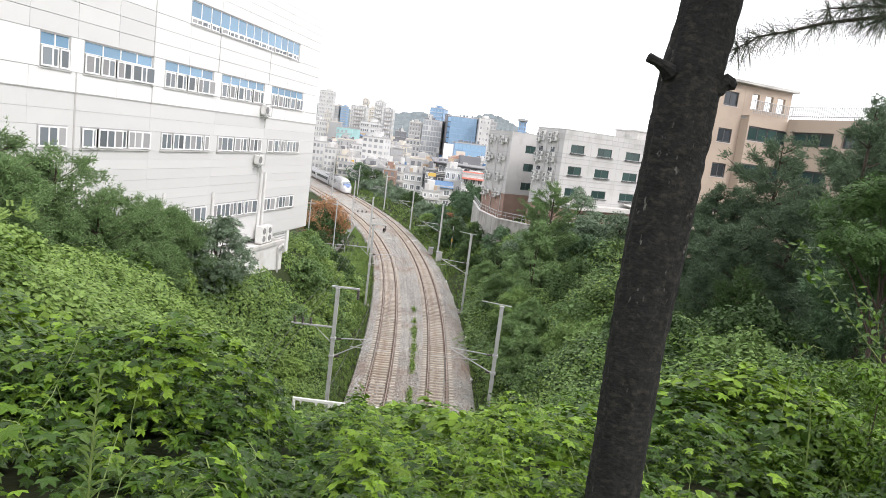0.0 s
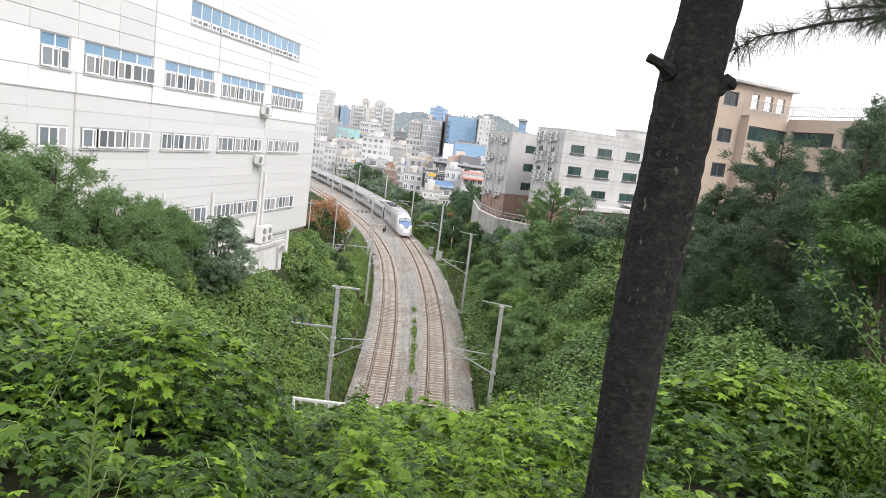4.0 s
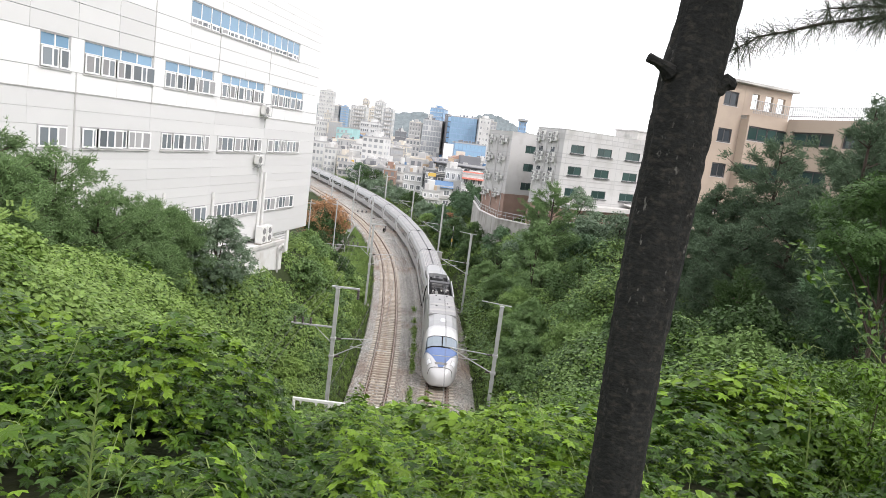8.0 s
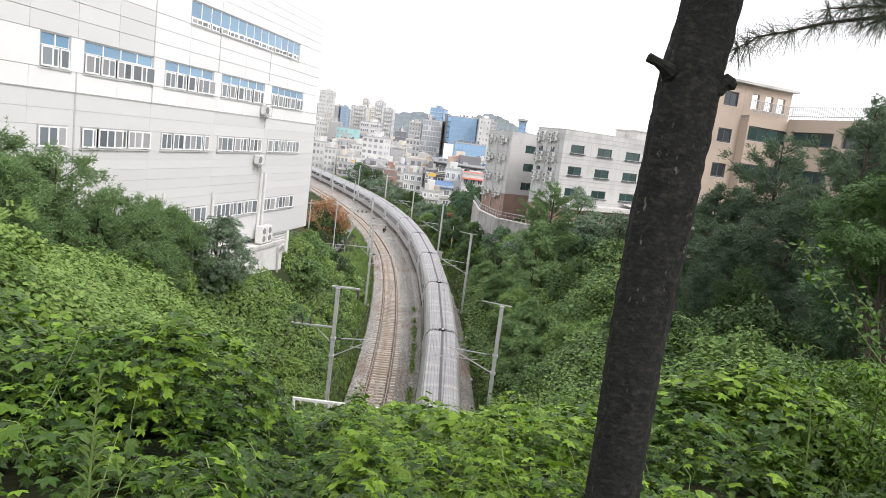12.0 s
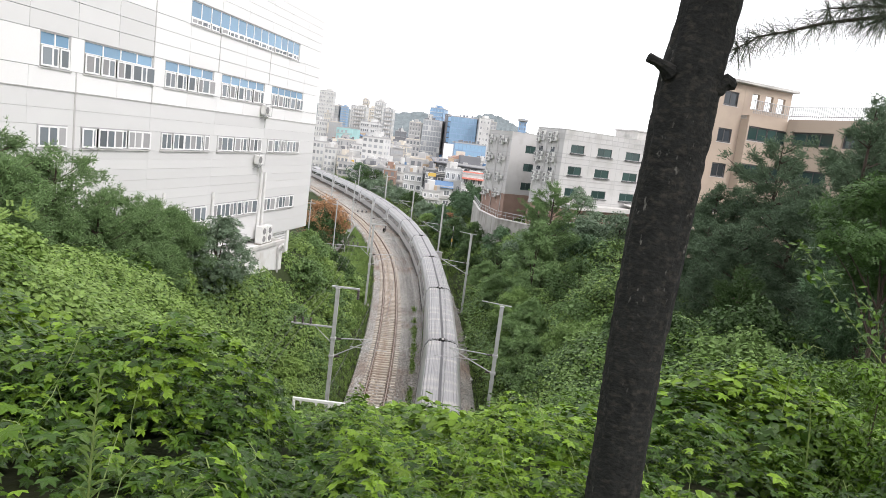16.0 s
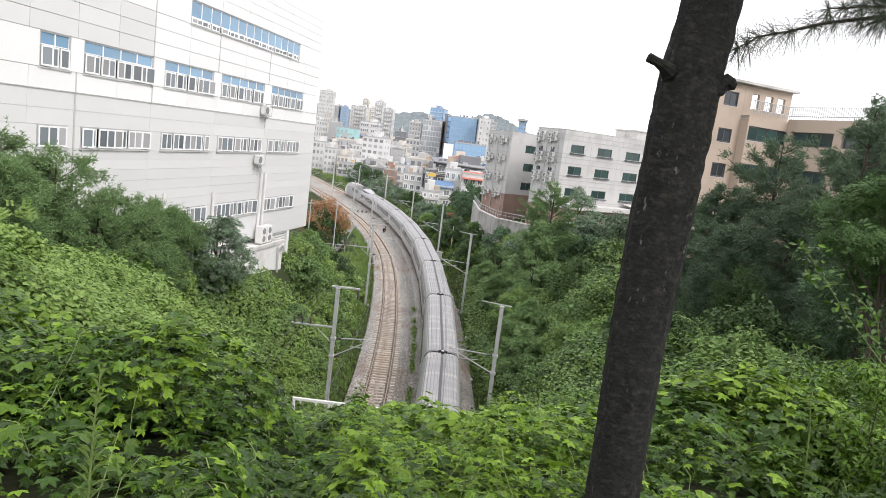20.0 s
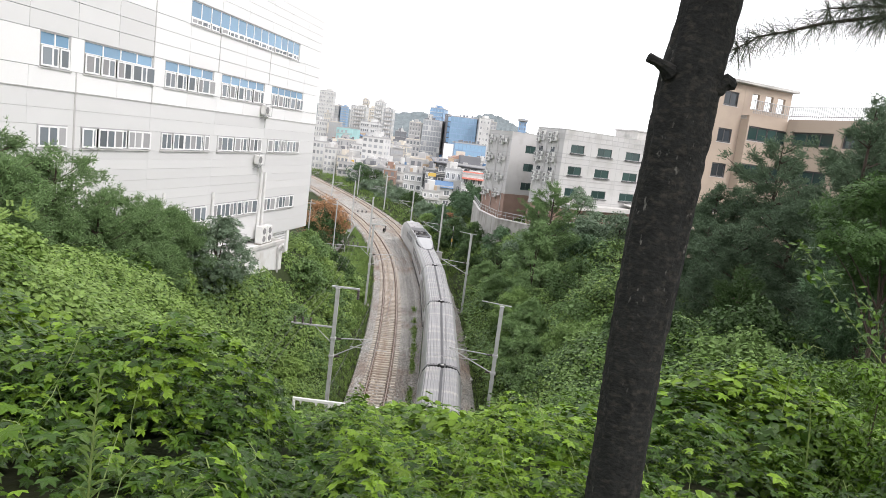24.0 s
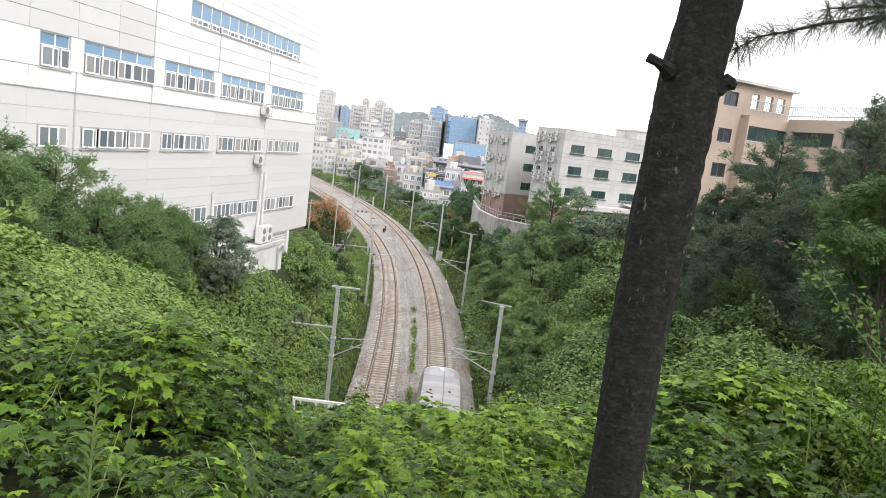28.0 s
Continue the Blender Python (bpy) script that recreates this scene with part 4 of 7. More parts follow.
# low annex with louvre below the hall's corner
annex = thing("annex", HALL @ pose(0, 0, 0), "low white annex wall below the hall's corner", "annex", kind="structure")
part("wall", box(-16.5, -7.5, -1.3, 0.55, 3.5, 9.55, 0.03), "white_paint", annex)
part("parapet", box(-16.6, -7.4, -1.4, -1.15, 9.55, 9.8, 0.02), "concrete_pale", annex)
part("end_parapet", box(-7.65, -7.4, -1.15, 0.5, 9.55, 9.8, 0.02), "concrete_pale", annex)
part("foot_wall", box(-62, -3.6, 0.55, 0.8, 0.0, 9.9), "concrete_pale", annex)
part("column", box(-3.75, -3.3, 0.05, 0.5, 4.0, 9.9, 0.02), "white_paint", annex)
part("back_column", box(-0.6, -0.15, 3.0, 3.5, 0.0, 9.9, 0.02), "concrete", annex)
part("soffit", box(-7.4, -0.02, 0.15, 12, 9.82, 9.9), "cap_grey", annex)
for k in range(8):
    part("louvre", box(-7.3, -3.8, 0.2, 0.34, 8.3 + k * 0.2, 8.41 + k * 0.2), "sash", annex)
part("vent_pipe", pipe_run([(-7.9, -1.42, 9.0), (-7.9, -1.5, 9.35), (-8.2, -1.5, 9.5), (-8.5, -1.42, 9.3), (-8.5, -1.42, 6.5)], 0.09, 8), "cap_grey", annex)
for x in (-9.5, -8.6):
    t = thing("condenser_unit", HALL @ pose(x, -0.45, 9.55), "tall grey-white condenser unit on the annex roof", "air conditioner", "condenser units")
    part("case", box(-0.38, 0.38, -0.25, 0.25, 0.1, 1.3, 0.03), "ac_white", t)
    for z in (0.42, 0.96):
        part("fan_grille", tube((0, -0.25, z), (0, -0.28, z), 0.23, 0.21, 14), "ac_grille", t)
    part("base", box(-0.42, 0.42, -0.28, 0.28, 0, 0.1), "concrete", t)
ac_unit(HALL @ pose(-12.6, -0.2, 9.85), "white air conditioner outdoor unit on the annex roof")

# the white tiled apartment house on the far side of the line
AZB = 60.19
WH = pose(15.68, 101.84, 0, 0, 0, 90 - AZB)
white_house = thing("building", WH, "white tiled four-storey building with red brick base", "building", kind="structure")


def block(parent, x0, x1, y0, y1, z0, z1, face_holes, side_holes, mat, base_z=None, base_mat="brick_red"):
    """Four walls, a roof and a parapet; the face looks to -y, the side to -x."""
    zb = base_z if base_z is not None else z0
    part("wall", walls(x0, x1, zb, z1, face_holes, y0, y0 + 0.3), mat, parent)
    bm = walls(y0 + 0.3, y1, zb, z1, side_holes, 0, 0.3)
    bmesh.ops.rotate(bm, verts=bm.verts, cent=(0, 0, 0), matrix=Matrix.Rotation(radians(90), 3, "Z"))
    bmesh.ops.translate(bm, verts=bm.verts, vec=(x0 + 0.3, 0, 0))
    part("side_wall", bm, mat, parent)
    part("other_side", box(x1 - 0.3, x1, y0 + 0.3, y1, zb, z1), mat, parent)
    part("back_wall", box(x0 + 0.3, x1 - 0.3, y1 - 0.3, y1, zb, z1), mat, parent)
    part("roof", box(x0 + 0.3, x1 - 0.3, y0 + 0.3, y1 - 0.3, z1 - 0.9, z1 - 0.6), "concrete_pale", parent)
    part("coping", frame_like(x0, x1, y0, y1, z1, 0.09), "cap_grey", parent)
    if base_z is not None:
        part("brick_base", box(x0 - 0.03, x1 + 0.03, y0 - 0.03, y1 + 0.03, z0, zb), base_mat, parent)
        part("base_band", box(x0 - 0.06, x1 + 0.06, y0 - 0.06, y1 + 0.06, zb - 0.15, zb + 0.1), "cap_grey", parent)
    part("inside", box(x0 + 1.8, x1 - 0.4, y0 + 1.8, y1 - 0.4, z0, z1 - 1.0), "interior", parent)


def frame_like(x0, x1, y0, y1, z, t):
    bm = bmesh.new()
    box(x0 - 0.05, x1 + 0.05, y0 - 0.05, y0 + 0.33, z, z + t, 0, bm)
    box(x0 - 0.05, x1 + 0.05, y1 - 0.33, y1 + 0.05, z, z + t, 0, bm)
    box(x0 - 0.05, x0 + 0.33, y0 + 0.33, y1 - 0.33, z, z + t, 0, bm)
    box(x1 - 0.33, x1 + 0.05, y0 + 0.33, y1 - 0.33, z, z + t, 0, bm)
    return bm


wx = [(1.45, 4.0), (6.65, 9.5), (12.4, 15.4), (18.2, 21.0), (23.8, 26.6)]
wz = [(19.04, 20.25), (15.8, 17.05), (12.6, 13.8)]
fh = [(a, b, c, d) for a, b in wx for c, d in wz]
block(white_house, 0, 30, 0, 6.7, 7.0, 22.3, fh, [], "tile_white", 10.9)
for a, b, c, d in fh:
    window(white_house, a, c, b - a, d - c, 2, "green tinted sliding window", pane_mat="pane_green", sash_mat="sash_green", frame_mat="sash_green", slid=False, y=0.05, seed=5)
    part("window_rail", box(a - 0.15, b + 0.15, -0.28, -0.05, c - 0.18, c - 0.05), "steel_dark", white_house)
for z in (21.55, 20.85, 18.75, 18.2, 17.4, 15.5, 14.95, 14.2, 11.9):
    part("band", box(-0.03, 30.03, -0.03, 0.0, z, z + 0.09), "frame_grey", white_house)
    part("side_band", box(-0.03, 0.0, 0.0, 6.7, z, z + 0.09), "frame_grey", white_house)
    part("wing_band", box(-0.03, 0.0, 13.5, 20.3, z - 0.8, z - 0.72), "frame_grey", white_house)
for zz in (20.92, 21.62):
    part("joint_backing", box(0.0, 30.0, -0.012, 0.0, zz, zz + 0.6), "frame_grey", white_house)
for x in (0.75, 5.3, 10.9, 16.8, 22.4, 27.9):
    part("joint", box(x, x + 0.05, -0.012, 0.0, 11.1, 20.8), "frame_grey", white_house)
for k in range(26):
    for zz, hh in ((21.62, 0.6), (20.92, 0.6)):
        part("tile_panel", box(k * 1.15 + 0.035, k * 1.15 + 1.115, -0.025, 0.0, zz, zz + hh), "tile_white", white_house)
stair = thing("roof_house", WH @ pose(15.5, 1.4, 21.6), "pale grey roof stair house on the white building", "roof house", kind="structure")
part("wall", box(0, 7.5, 0, 5, 0, 2.1, 0.03), "concrete_pale", stair)
part("roof", box(-0.15, 7.65, -0.15, 5.15, 2.1, 2.3, 0.02), "cap_grey", stair)
ac_unit(WH @ pose(20.8, 1.38, 22.3))
link_block = thing("building", WH @ pose(0, 0, 0), "plain white tiled link between the two wings", "building", kind="structure")
block(link_block, 6.2, 30, 6.75, 13.4, 5.5, 21.0, [], [], "tile_white")
mid_wing = thing("building", WH @ pose(0, 13.5, 0), "recessed white tiled wing with dark windows", "building", kind="structure")
fh2 = [(3.0, 5.1, z, z + 1.25) for z in (8.6, 12.0, 15.15, 18.15)]
block(mid_wing, 0.0, 26, 0, 6.9, 5.5, 21.3, fh2, [], "tile_white", 11.3)
for a, b, c, d in fh2:
    window(mid_wing, a, c, b - a, d - c, 2, pane_mat="pane_green", sash_mat="sash_green", frame_mat="sash_green", slid=False, y=0.05, seed=6)
for k, y in enumerate((1.9, 3.0, 4.8, 5.9)):
    for z in (20.2, 17.1, 14.2):
        for dz in ((0, 0.85) if k % 2 else (0.3, 1.1)):
            ac_unit(WH @ pose(-0.02, y, z + dz, 0, 0, -90))
for k, y in enumerate((15.0, 16.1, 18.4, 19.5)):
    for z in (19.2, 16.2, 13.0, 10.3):
        for dz in ((0, 0.85) if k % 2 else (0.4,)):
            ac_unit(WH @ pose(-0.02, y, z + dz, 0, 0, -90))
for y in (1.1, 3.9, 6.2, 14.4, 17.3, 19.9):
    part("riser", tube((-0.1, y, 8.0), (-0.1, y, 20.8), 0.05, None, 6), "cap_grey", white_house)
for y in (2.45, 5.35):
    for z in (18.4, 15.3):
        part("side_window", box(-0.04, 0.02, y - 0.45, y + 0.45, z, z + 1.2), "pane_dark", white_house)

# retaining wall and road edge below the white building
lane = thing("retaining_wall", pose(0, 0, 0), "stained concrete retaining wall with a steel rail below the white building", "wall", kind="structure")
W_PTS = [(4.6, 127.0, 8.2), (5.1, 110.0, 8.2), (7.2, 100.5, 8.2), (11.5, 96.5, 8.2), (16.0, 95.5, 9.2), (18.8, 98.0, 9.2), (22.0, 98.3, 9.2), (25.4, 97.5, 9.2), (31.0, 98.5, 9.2)]
for (xa, ya, top_), (xb, yb, _t) in zip(W_PTS[:-1], W_PTS[1:]):
    L = math.hypot(xb - xa, yb - ya)
    seg = part("wall_segment", box(0, L, -0.15, 0.15, 3.0, top_, 0.02), "concrete_worn", lane)
    seg.matrix_basis = pose(xa, ya, 0, 0, 0, math.degrees(math.atan2(yb - ya, xb - xa)))
    part("coping", box(0, L, -0.2, 0.2, top_, top_ + 0.15, 0.02), "concrete_pale", seg)
    bm = tube((0, 0, top_ + 1.1), (L, 0, top_ + 1.1), 0.04, None, 6)
    tube((0, 0, top_ + 0.65), (L, 0, top_ + 0.65), 0.03, None, 6, bm)
    part("hand_rail", bm, "galvanised", seg)
    for x in np.arange(0.2, L, 1.5):
        again("post", shared(("rail_post",), lambda: tube((0, 0, 0.1), (0, 0, 1.1), 0.03, None, 6), "galvanised"), seg, pose(float(x), 0, top_))
shed = thing("shed", WH @ pose(13.5, -4.2, 8.8), "rusty red shed with a pale lean-to roof", "shed", kind="structure")
part("wall", box(0, 5.0, 0, 3.4, 0, 2.6, 0.02), "brick_red", shed)
part("door", box(1.0, 2.2, -0.06, 0.0, 0, 2.1), "city_brick", shed)
part("roof", loft([[(-0.5, -0.9, 2.7), (5.5, -0.9, 2.7), (5.5, -0.9, 2.8), (-0.5, -0.9, 2.8)], [(-0.5, 3.8, 3.3), (5.5, 3.8, 3.3), (5.5, 3.8, 3.4), (-0.5, 3.8, 3.4)]]), "concrete_pale", shed)
part("porch", box(-12, 0.2, 1.0, 4.1, 2.1, 2.75, 0.03), "concrete_pale", shed)
part("porch_wall", box(-12, 0.0, 1.6, 4.1, -1, 2.1), "brick_red", shed)

# the tan apartment house behind the trees
TH = pose(23.28, 59.32, 0, 0, 0, 90 - 66)
tan = thing("building", TH, "tan rendered apartment house with brown windows", "building", kind="structure")
tw = [(-1.76, -0.2, 24.18, 25.36), (-1.78, -0.25, 21.13, 22.3), (-1.78, -0.22, 18.2, 19.38), (-1.78, -0.22, 15.2, 16.4)]
block(tan, -3.05, 0.45, 0, 4.2, 9.0, 26.1, tw, [], "stucco_tan")
for a, b, c, d in tw:
    window(tan, a, c, b - a, d - c, 2, pane_mat="pane_dark", sash_mat="steel_dark", frame_mat="steel_dark", slid=False, y=0.04, seed=7)
part("roof_slab", box(-3.4, 6.2, -0.5, 4.4, 26.12, 26.36, 0.03), "concrete_pale", tan)
ph = [(1.3, 2.15, 24.2, 25.5), (2.85, 3.75, 24.2, 25.5), (4.3, 5.2, 24.2, 25.5)]
part("loggia_wall", walls(0.46, 5.9, 23.6, 26.1, ph, 0.0, 0.25), "stucco_tan", tan)
part("loggia_floor", box(0.46, 5.9, 0.25, 7.0, 23.3, 23.6), "concrete_pale", tan)
bal = [(0.6, 5.1, 21.55, 22.75), (0.6, 5.1, 18.3, 19.6), (0.6, 5.1, 15.2, 16.5)]
part("bay_wall", walls(0.46, 12.0, 9.0, 23.6, bal, -0.9, -0.65), "stucco_tan", tan)
part("bay_side", box(0.46, 0.7, -0.65, 0.0, 9.0, 23.6), "stucco_tan", tan)
part("bay_back", box(0.7, 12.0, 2.0, 2.2, 9.0, 23.3), "interior", tan)
part("bay_roof", box(0.46, 12.0, -0.65, 0.0, 23.3, 23.58), "concrete_pale", tan)
for a, b, c, d in bal:
    window(tan, a, c, b - a, d - c, 4, "wide balcony glazing", pane_mat="pane_green", sash_mat="steel_dark", frame_mat="steel_dark", slid=False, y=-0.86, seed=8)
wing = thing("building", TH @ pose(5.2, -0.9, 0), "tan apartment wing with a roof terrace", "building", kind="structure")
wh = [(-7.0, -5.4, 21.6, 22.75), (-4.6, -0.6, 21.6, 22.75), (-4.6, -0.6, 18.4, 19.6)]
bm = walls(-7.6, 0.0, 9.0, 23.8, wh, 0.0, 0.25)
bmesh.ops.rotate(bm, verts=bm.verts, cent=(0, 0, 0), matrix=Matrix.Rotation(radians(90), 3, "Z"))
part("side_wall", bm, "stucco_tan", wing)
part("front_wall", box(0.25, 14, -7.6, -7.35, 9.0, 23.8), "stucco_tan", wing)
part("roof", box(0.0, 14, -7.35, 0.0, 23.3, 23.6), "concrete_pale", wing)
part("inside", box(2.0, 13, -7.0, -0.4, 9.0, 23.2), "interior", wing)
for a, b, c, d in wh:
    w = window(wing, 0, c, b - a, d - c, 3, pane_mat="pane_green", sash_mat="steel_dark", frame_mat="steel_dark", slid=False, seed=9)
    w.matrix_basis = pose(-0.04, b, c, 0, 0, -90)
terrace = thing("terrace_railing", TH @ pose(5.2, -0.9, 23.8), "thin grey steel railing round the roof terrace", "railing")
for z in (0.3, 1.05):
    part("rail", tube((0.1, 0, z), (0.1, -7.6, z), 0.04, None, 6), "frame_grey", terrace)
    part("rail", tube((-4.6, 0.0, z), (0.1, 0.0, z), 0.04, None, 6), "frame_grey", terrace)
for k in range(38):
    again("baluster", shared(("baluster",), lambda: tube((0, 0, 0), (0, 0, 1.05), 0.026, None, 5), "frame_grey"), terrace, pose(0.1, -0.2 * k, 0))
for k in range(23):
    again("baluster", shared(("baluster",), None, None), terrace, pose(-0.2 * k, 0, 0))
antenna = thing("antenna", TH @ pose(9.5, 0.5, 23.6), "thin leaning roof antenna rod", "antenna")
part("rod", tube((0, 0, 0), (0.7, 0, 2.9), 0.02, None, 5), "galvanised", antenna)
stairs_rail = thing("balcony_railing", TH @ pose(-3.6, -0.2, 13.2), "white balcony railing on the tan house", "railing")
for z in (0.1, 0.45, 0.8):
    part("rail", tube((0, -0.5, z), (3.0, -0.5, z), 0.025, None, 6), "white_paint", stairs_rail)
# ---- the city beyond the curve ----
KINDS = {"tower": "tall pale tower block among the distant city houses", "apartment": "pale high apartment block in the distant city", "hall": "low hall with turquoise cladding in the city", "office": "plain office block in the distant city", "glass": "blue glass-clad office building in the city", "midrise": "plain mid-rise house in the dense city", "house": "small flat-roofed town house beside the railway", "redroof": "white town house with a red awning roof", "blueroof": "white town house with a blue sheet roof"}
COLOURS = {"city_white": "white", "city_cream": "cream", "city_grey": "grey", "city_brick": "brick-red", "city_slate": "dark grey", "city_blue": "blue", "city_teal": "turquoise", "city_tan": "tan", "cap_grey": "pale grey", "city_yellow": "yellow"}
crand = random.Random(5)


def raw_part(name, boxes, mat, parent):
    """Many small boxes as one mesh."""
    b = np.array(boxes, float)
    V = np.stack([b[:, [i, 2 + j, 4 + k]] for i in (0, 1) for j in (0, 1) for k in (0, 1)], 1).reshape(-1, 3)
    F = np.array([(0, 1, 3, 2), (4, 6, 7, 5), (0, 4, 5, 1), (2, 3, 7, 6), (1, 5, 7, 3), (0, 2, 6, 4)])
    ob = new(name, raw_mesh(name, V, (F[None] + (np.arange(len(b)) * 8)[:, None, None]).reshape(-1, 4), [mat]))
    ob.parent = parent
    return ob


xr = random.Random(17)


def city_house(x, y, w, d, top, mat, floors, cols, win, kind, turn=None):
    """A town building: walls, roof with parapet and roof house, and every window of its front and one side."""
    base = float(land(x, y)) - 1.0
    if turn is None:
        turn = crand.uniform(-9, 9)
    t = thing("city_building", pose(x, y, 0, 0, 0, turn), COLOURS[mat] + " walls, " + KINDS[kind], "building", "city buildings", "structure")
    part("wall", box(-w / 2, w / 2, -d / 2, d / 2, base, top), mat, t)
    bm = box(-w / 2 - 0.1, w / 2 + 0.1, -d / 2 - 0.1, -d / 2 + 0.15, top, top + 0.5)
    box(-w / 2 - 0.1, w / 2 + 0.1, d / 2 - 0.15, d / 2 + 0.1, top, top + 0.5, 0, bm)
    box(-w / 2 - 0.1, -w / 2 + 0.15, -d / 2 + 0.15, d / 2 - 0.15, top, top + 0.5, 0, bm)
    box(w / 2 - 0.15, w / 2 + 0.1, -d / 2 + 0.15, d / 2 - 0.15, top, top + 0.5, 0, bm)
    part("parapet", bm, "city_grey" if mat != "city_grey" else "city_cream", t)
    if kind in ("house", "midrise", "tower", "apartment", "office"):
        rw = w * crand.uniform(0.25, 0.45)
        rx = crand.uniform(-0.2, 0.2) * w
        rh = part("roof_house", box(rx - rw / 2, rx + rw / 2, -d * 0.2, d * 0.3, top, top + crand.uniform(2.0, 2.8)), mat, t)
        if crand.random() < 0.6:
            part("water_tank", tube((rx + rw * 0.8, 0, top), (rx + rw * 0.8, 0, top + 1.2), 0.55, None, 12), crand.choice(["city_yellow", "roof_blue", "cap_grey", "city_grey"]) if kind == "house" and y < 400 else "city_grey", t)
    boxes = []
    if kind not in ("hall", "redroof", "blueroof"):
        for q in range(xr.randint(4, 9)):
            cx_, cy_, cs = xr.uniform(-0.42, 0.42) * w, xr.uniform(-0.45, 0.3) * d, xr.uniform(0.2, 0.65) * (1 + y / 900)
            boxes.append((cx_ - cs, cx_ + cs * xr.uniform(0.3, 1.2), cy_ - cs * 0.7, cy_ + cs * 0.7, top, top + xr.uniform(0.5, 2.0)))
        for q in range(xr.randint(0, 3)):
            cx_ = xr.uniform(-0.45, 0.45) * w
            boxes.append((cx_ - 0.06, cx_ + 0.06, -0.06, 0.06, top, top + xr.uniform(2, 4)))
    if boxes and y > 240:
        tagged(raw_part("roof_clutter", boxes, xr.choice(["city_grey", "city_slate", "cap_grey", "city_white"]), t), kind="stuff")
    else:
        for q in boxes:
            part("roof_box", box(*q), xr.choice(["city_grey", "city_grey", "city_tan", "cap_grey", "city_slate"]), t)
    if kind == "house" and y > 240 and xr.random() < 0.35:
        part("pitched_roof", loft([[(-w * 0.55, yy, top), (w * 0.55, yy, top), (0, yy, top + w * 0.22)] for yy in (-d * 0.55, d * 0.55)]), xr.choice(["city_slate", "city_grey", "city_brick", "roof_blue", "city_slate"]), t)
    if kind == "redroof":
        part("awning", loft([[(-w * 0.52, -d / 2 - 1.3, top - 1.2), (w * 0.52, -d / 2 - 1.3, top - 1.2), (w * 0.52, -d / 2 - 1.3, top - 1.1), (-w * 0.52, -d / 2 - 1.3, top - 1.1)], [(-w * 0.52, d * 0.1, top + 0.6), (w * 0.52, d * 0.1, top + 0.6), (w * 0.52, d * 0.1, top + 0.7), (-w * 0.52, d * 0.1, top + 0.7)]]), "roof_red", t, "red awning roof")
    if kind == "blueroof":
        part("sheet_roof", loft([[(-w * 0.55, -d / 2 - 0.8, top), (w * 0.55, -d / 2 - 0.8, top), (w * 0.55, -d / 2 - 0.8, top + 0.1), (-w * 0.55, -d / 2 - 0.8, top + 0.1)], [(-w * 0.55, d * 0.5, top + 1.2), (w * 0.55, d * 0.5, top + 1.2), (w * 0.55, d * 0.5, top + 1.3), (-w * 0.55, d * 0.5, top + 1.3)]]), "roof_blue", t, "blue sheet roof")
    usable = top - max(base + 1.5, top - floors * 3.3)
    fh, cw = usable / floors, w / cols
    ww, hh = (cw * 0.9, fh * 0.86) if kind == "glass" else (cw * crand.uniform(0.45, 0.62), fh * 0.48)
    if y > 300:
        # windows, ledges and balconies too small to pick apart
        n = cols if kind == "glass" else max(cols + 1, int(cols * 1.5))
        cw = w / n
        share = 0.86 if kind == "glass" else xr.choice([0.4, 0.5, 0.6, 0.8])
        tall = 0.80 if kind == "glass" else xr.choice([0.4, 0.5, 0.6])
        sgn = 1 if x < -10 else -1
        glass_, ledge = [], []
        for i in range(floors):
            z = top - usable + i * fh + fh * (0.06 if kind == "glass" else 0.25)
            for j in range(n):
                if xr.random() < 0.95:
                    c = -w / 2 + (j + 0.5) * cw
                    glass_.append((c - cw * share / 2, c + cw * share / 2, -d / 2 - 0.06, -d / 2 + 0.05, z, z + fh * tall))
            if kind not in ("glass", "hall"):
                for c in np.linspace(-d * 0.38, d * 0.38, 4):
                    glass_.append((*sorted((sgn * w / 2, sgn * (w / 2 + 0.06))), c - 0.8, c + 0.8, z, z + fh * tall))
            ledge.append((-w / 2 - 0.12, w / 2 + 0.12, -d / 2 - 0.22, -d / 2, z - fh * 0.16, z - fh * 0.07))
            if kind == "apartment":
                ledge.append((-w * 0.3, w * 0.32, -d / 2 - 0.9, -d / 2, z - fh * 0.16, z + fh * 0.12))
        tagged(raw_part("windows", glass_, win, t), kind="stuff")
        if kind != "glass" and xr.random() < 0.7:
            tagged(raw_part("ledges", ledge, xr.choice(["city_white", "city_grey", "cap_grey"]), t), kind="stuff")
        for c in np.linspace(-w / 2, w / 2, 3) if kind in ("tower", "apartment", "office") else ():
            part("pilaster", box(c - 0.25, c + 0.25, -d / 2 - 0.3, -d / 2, base, top + 0.3), mat, t)
        return t
    me = shared(("window", round(ww, 1), round(hh, 1), win), lambda: box(-ww / 2, ww / 2, -0.06, 0.05, 0, hh), win)
    for i in range(floors):
        z = top - usable + i * fh + fh * (0.06 if kind == "glass" else 0.28)
        for j in range(cols):
            again("window", me, t, pose(-w / 2 + (j + 0.5) * cw, -d / 2, z))
            if y < 215:
                again("window_frame", shared(("window_frame", round(ww, 1), round(hh, 1)), lambda: walls(-ww / 2 - 0.1, ww / 2 + 0.1, -0.12, hh + 0.1, [(-ww / 2 + 0.05, -0.04, 0.05, hh - 0.05), (0.04, ww / 2 - 0.05, 0.05, hh - 0.05)], -0.12, -0.05), "sash"), t, pose(-w / 2 + (j + 0.5) * cw, -d / 2, z))
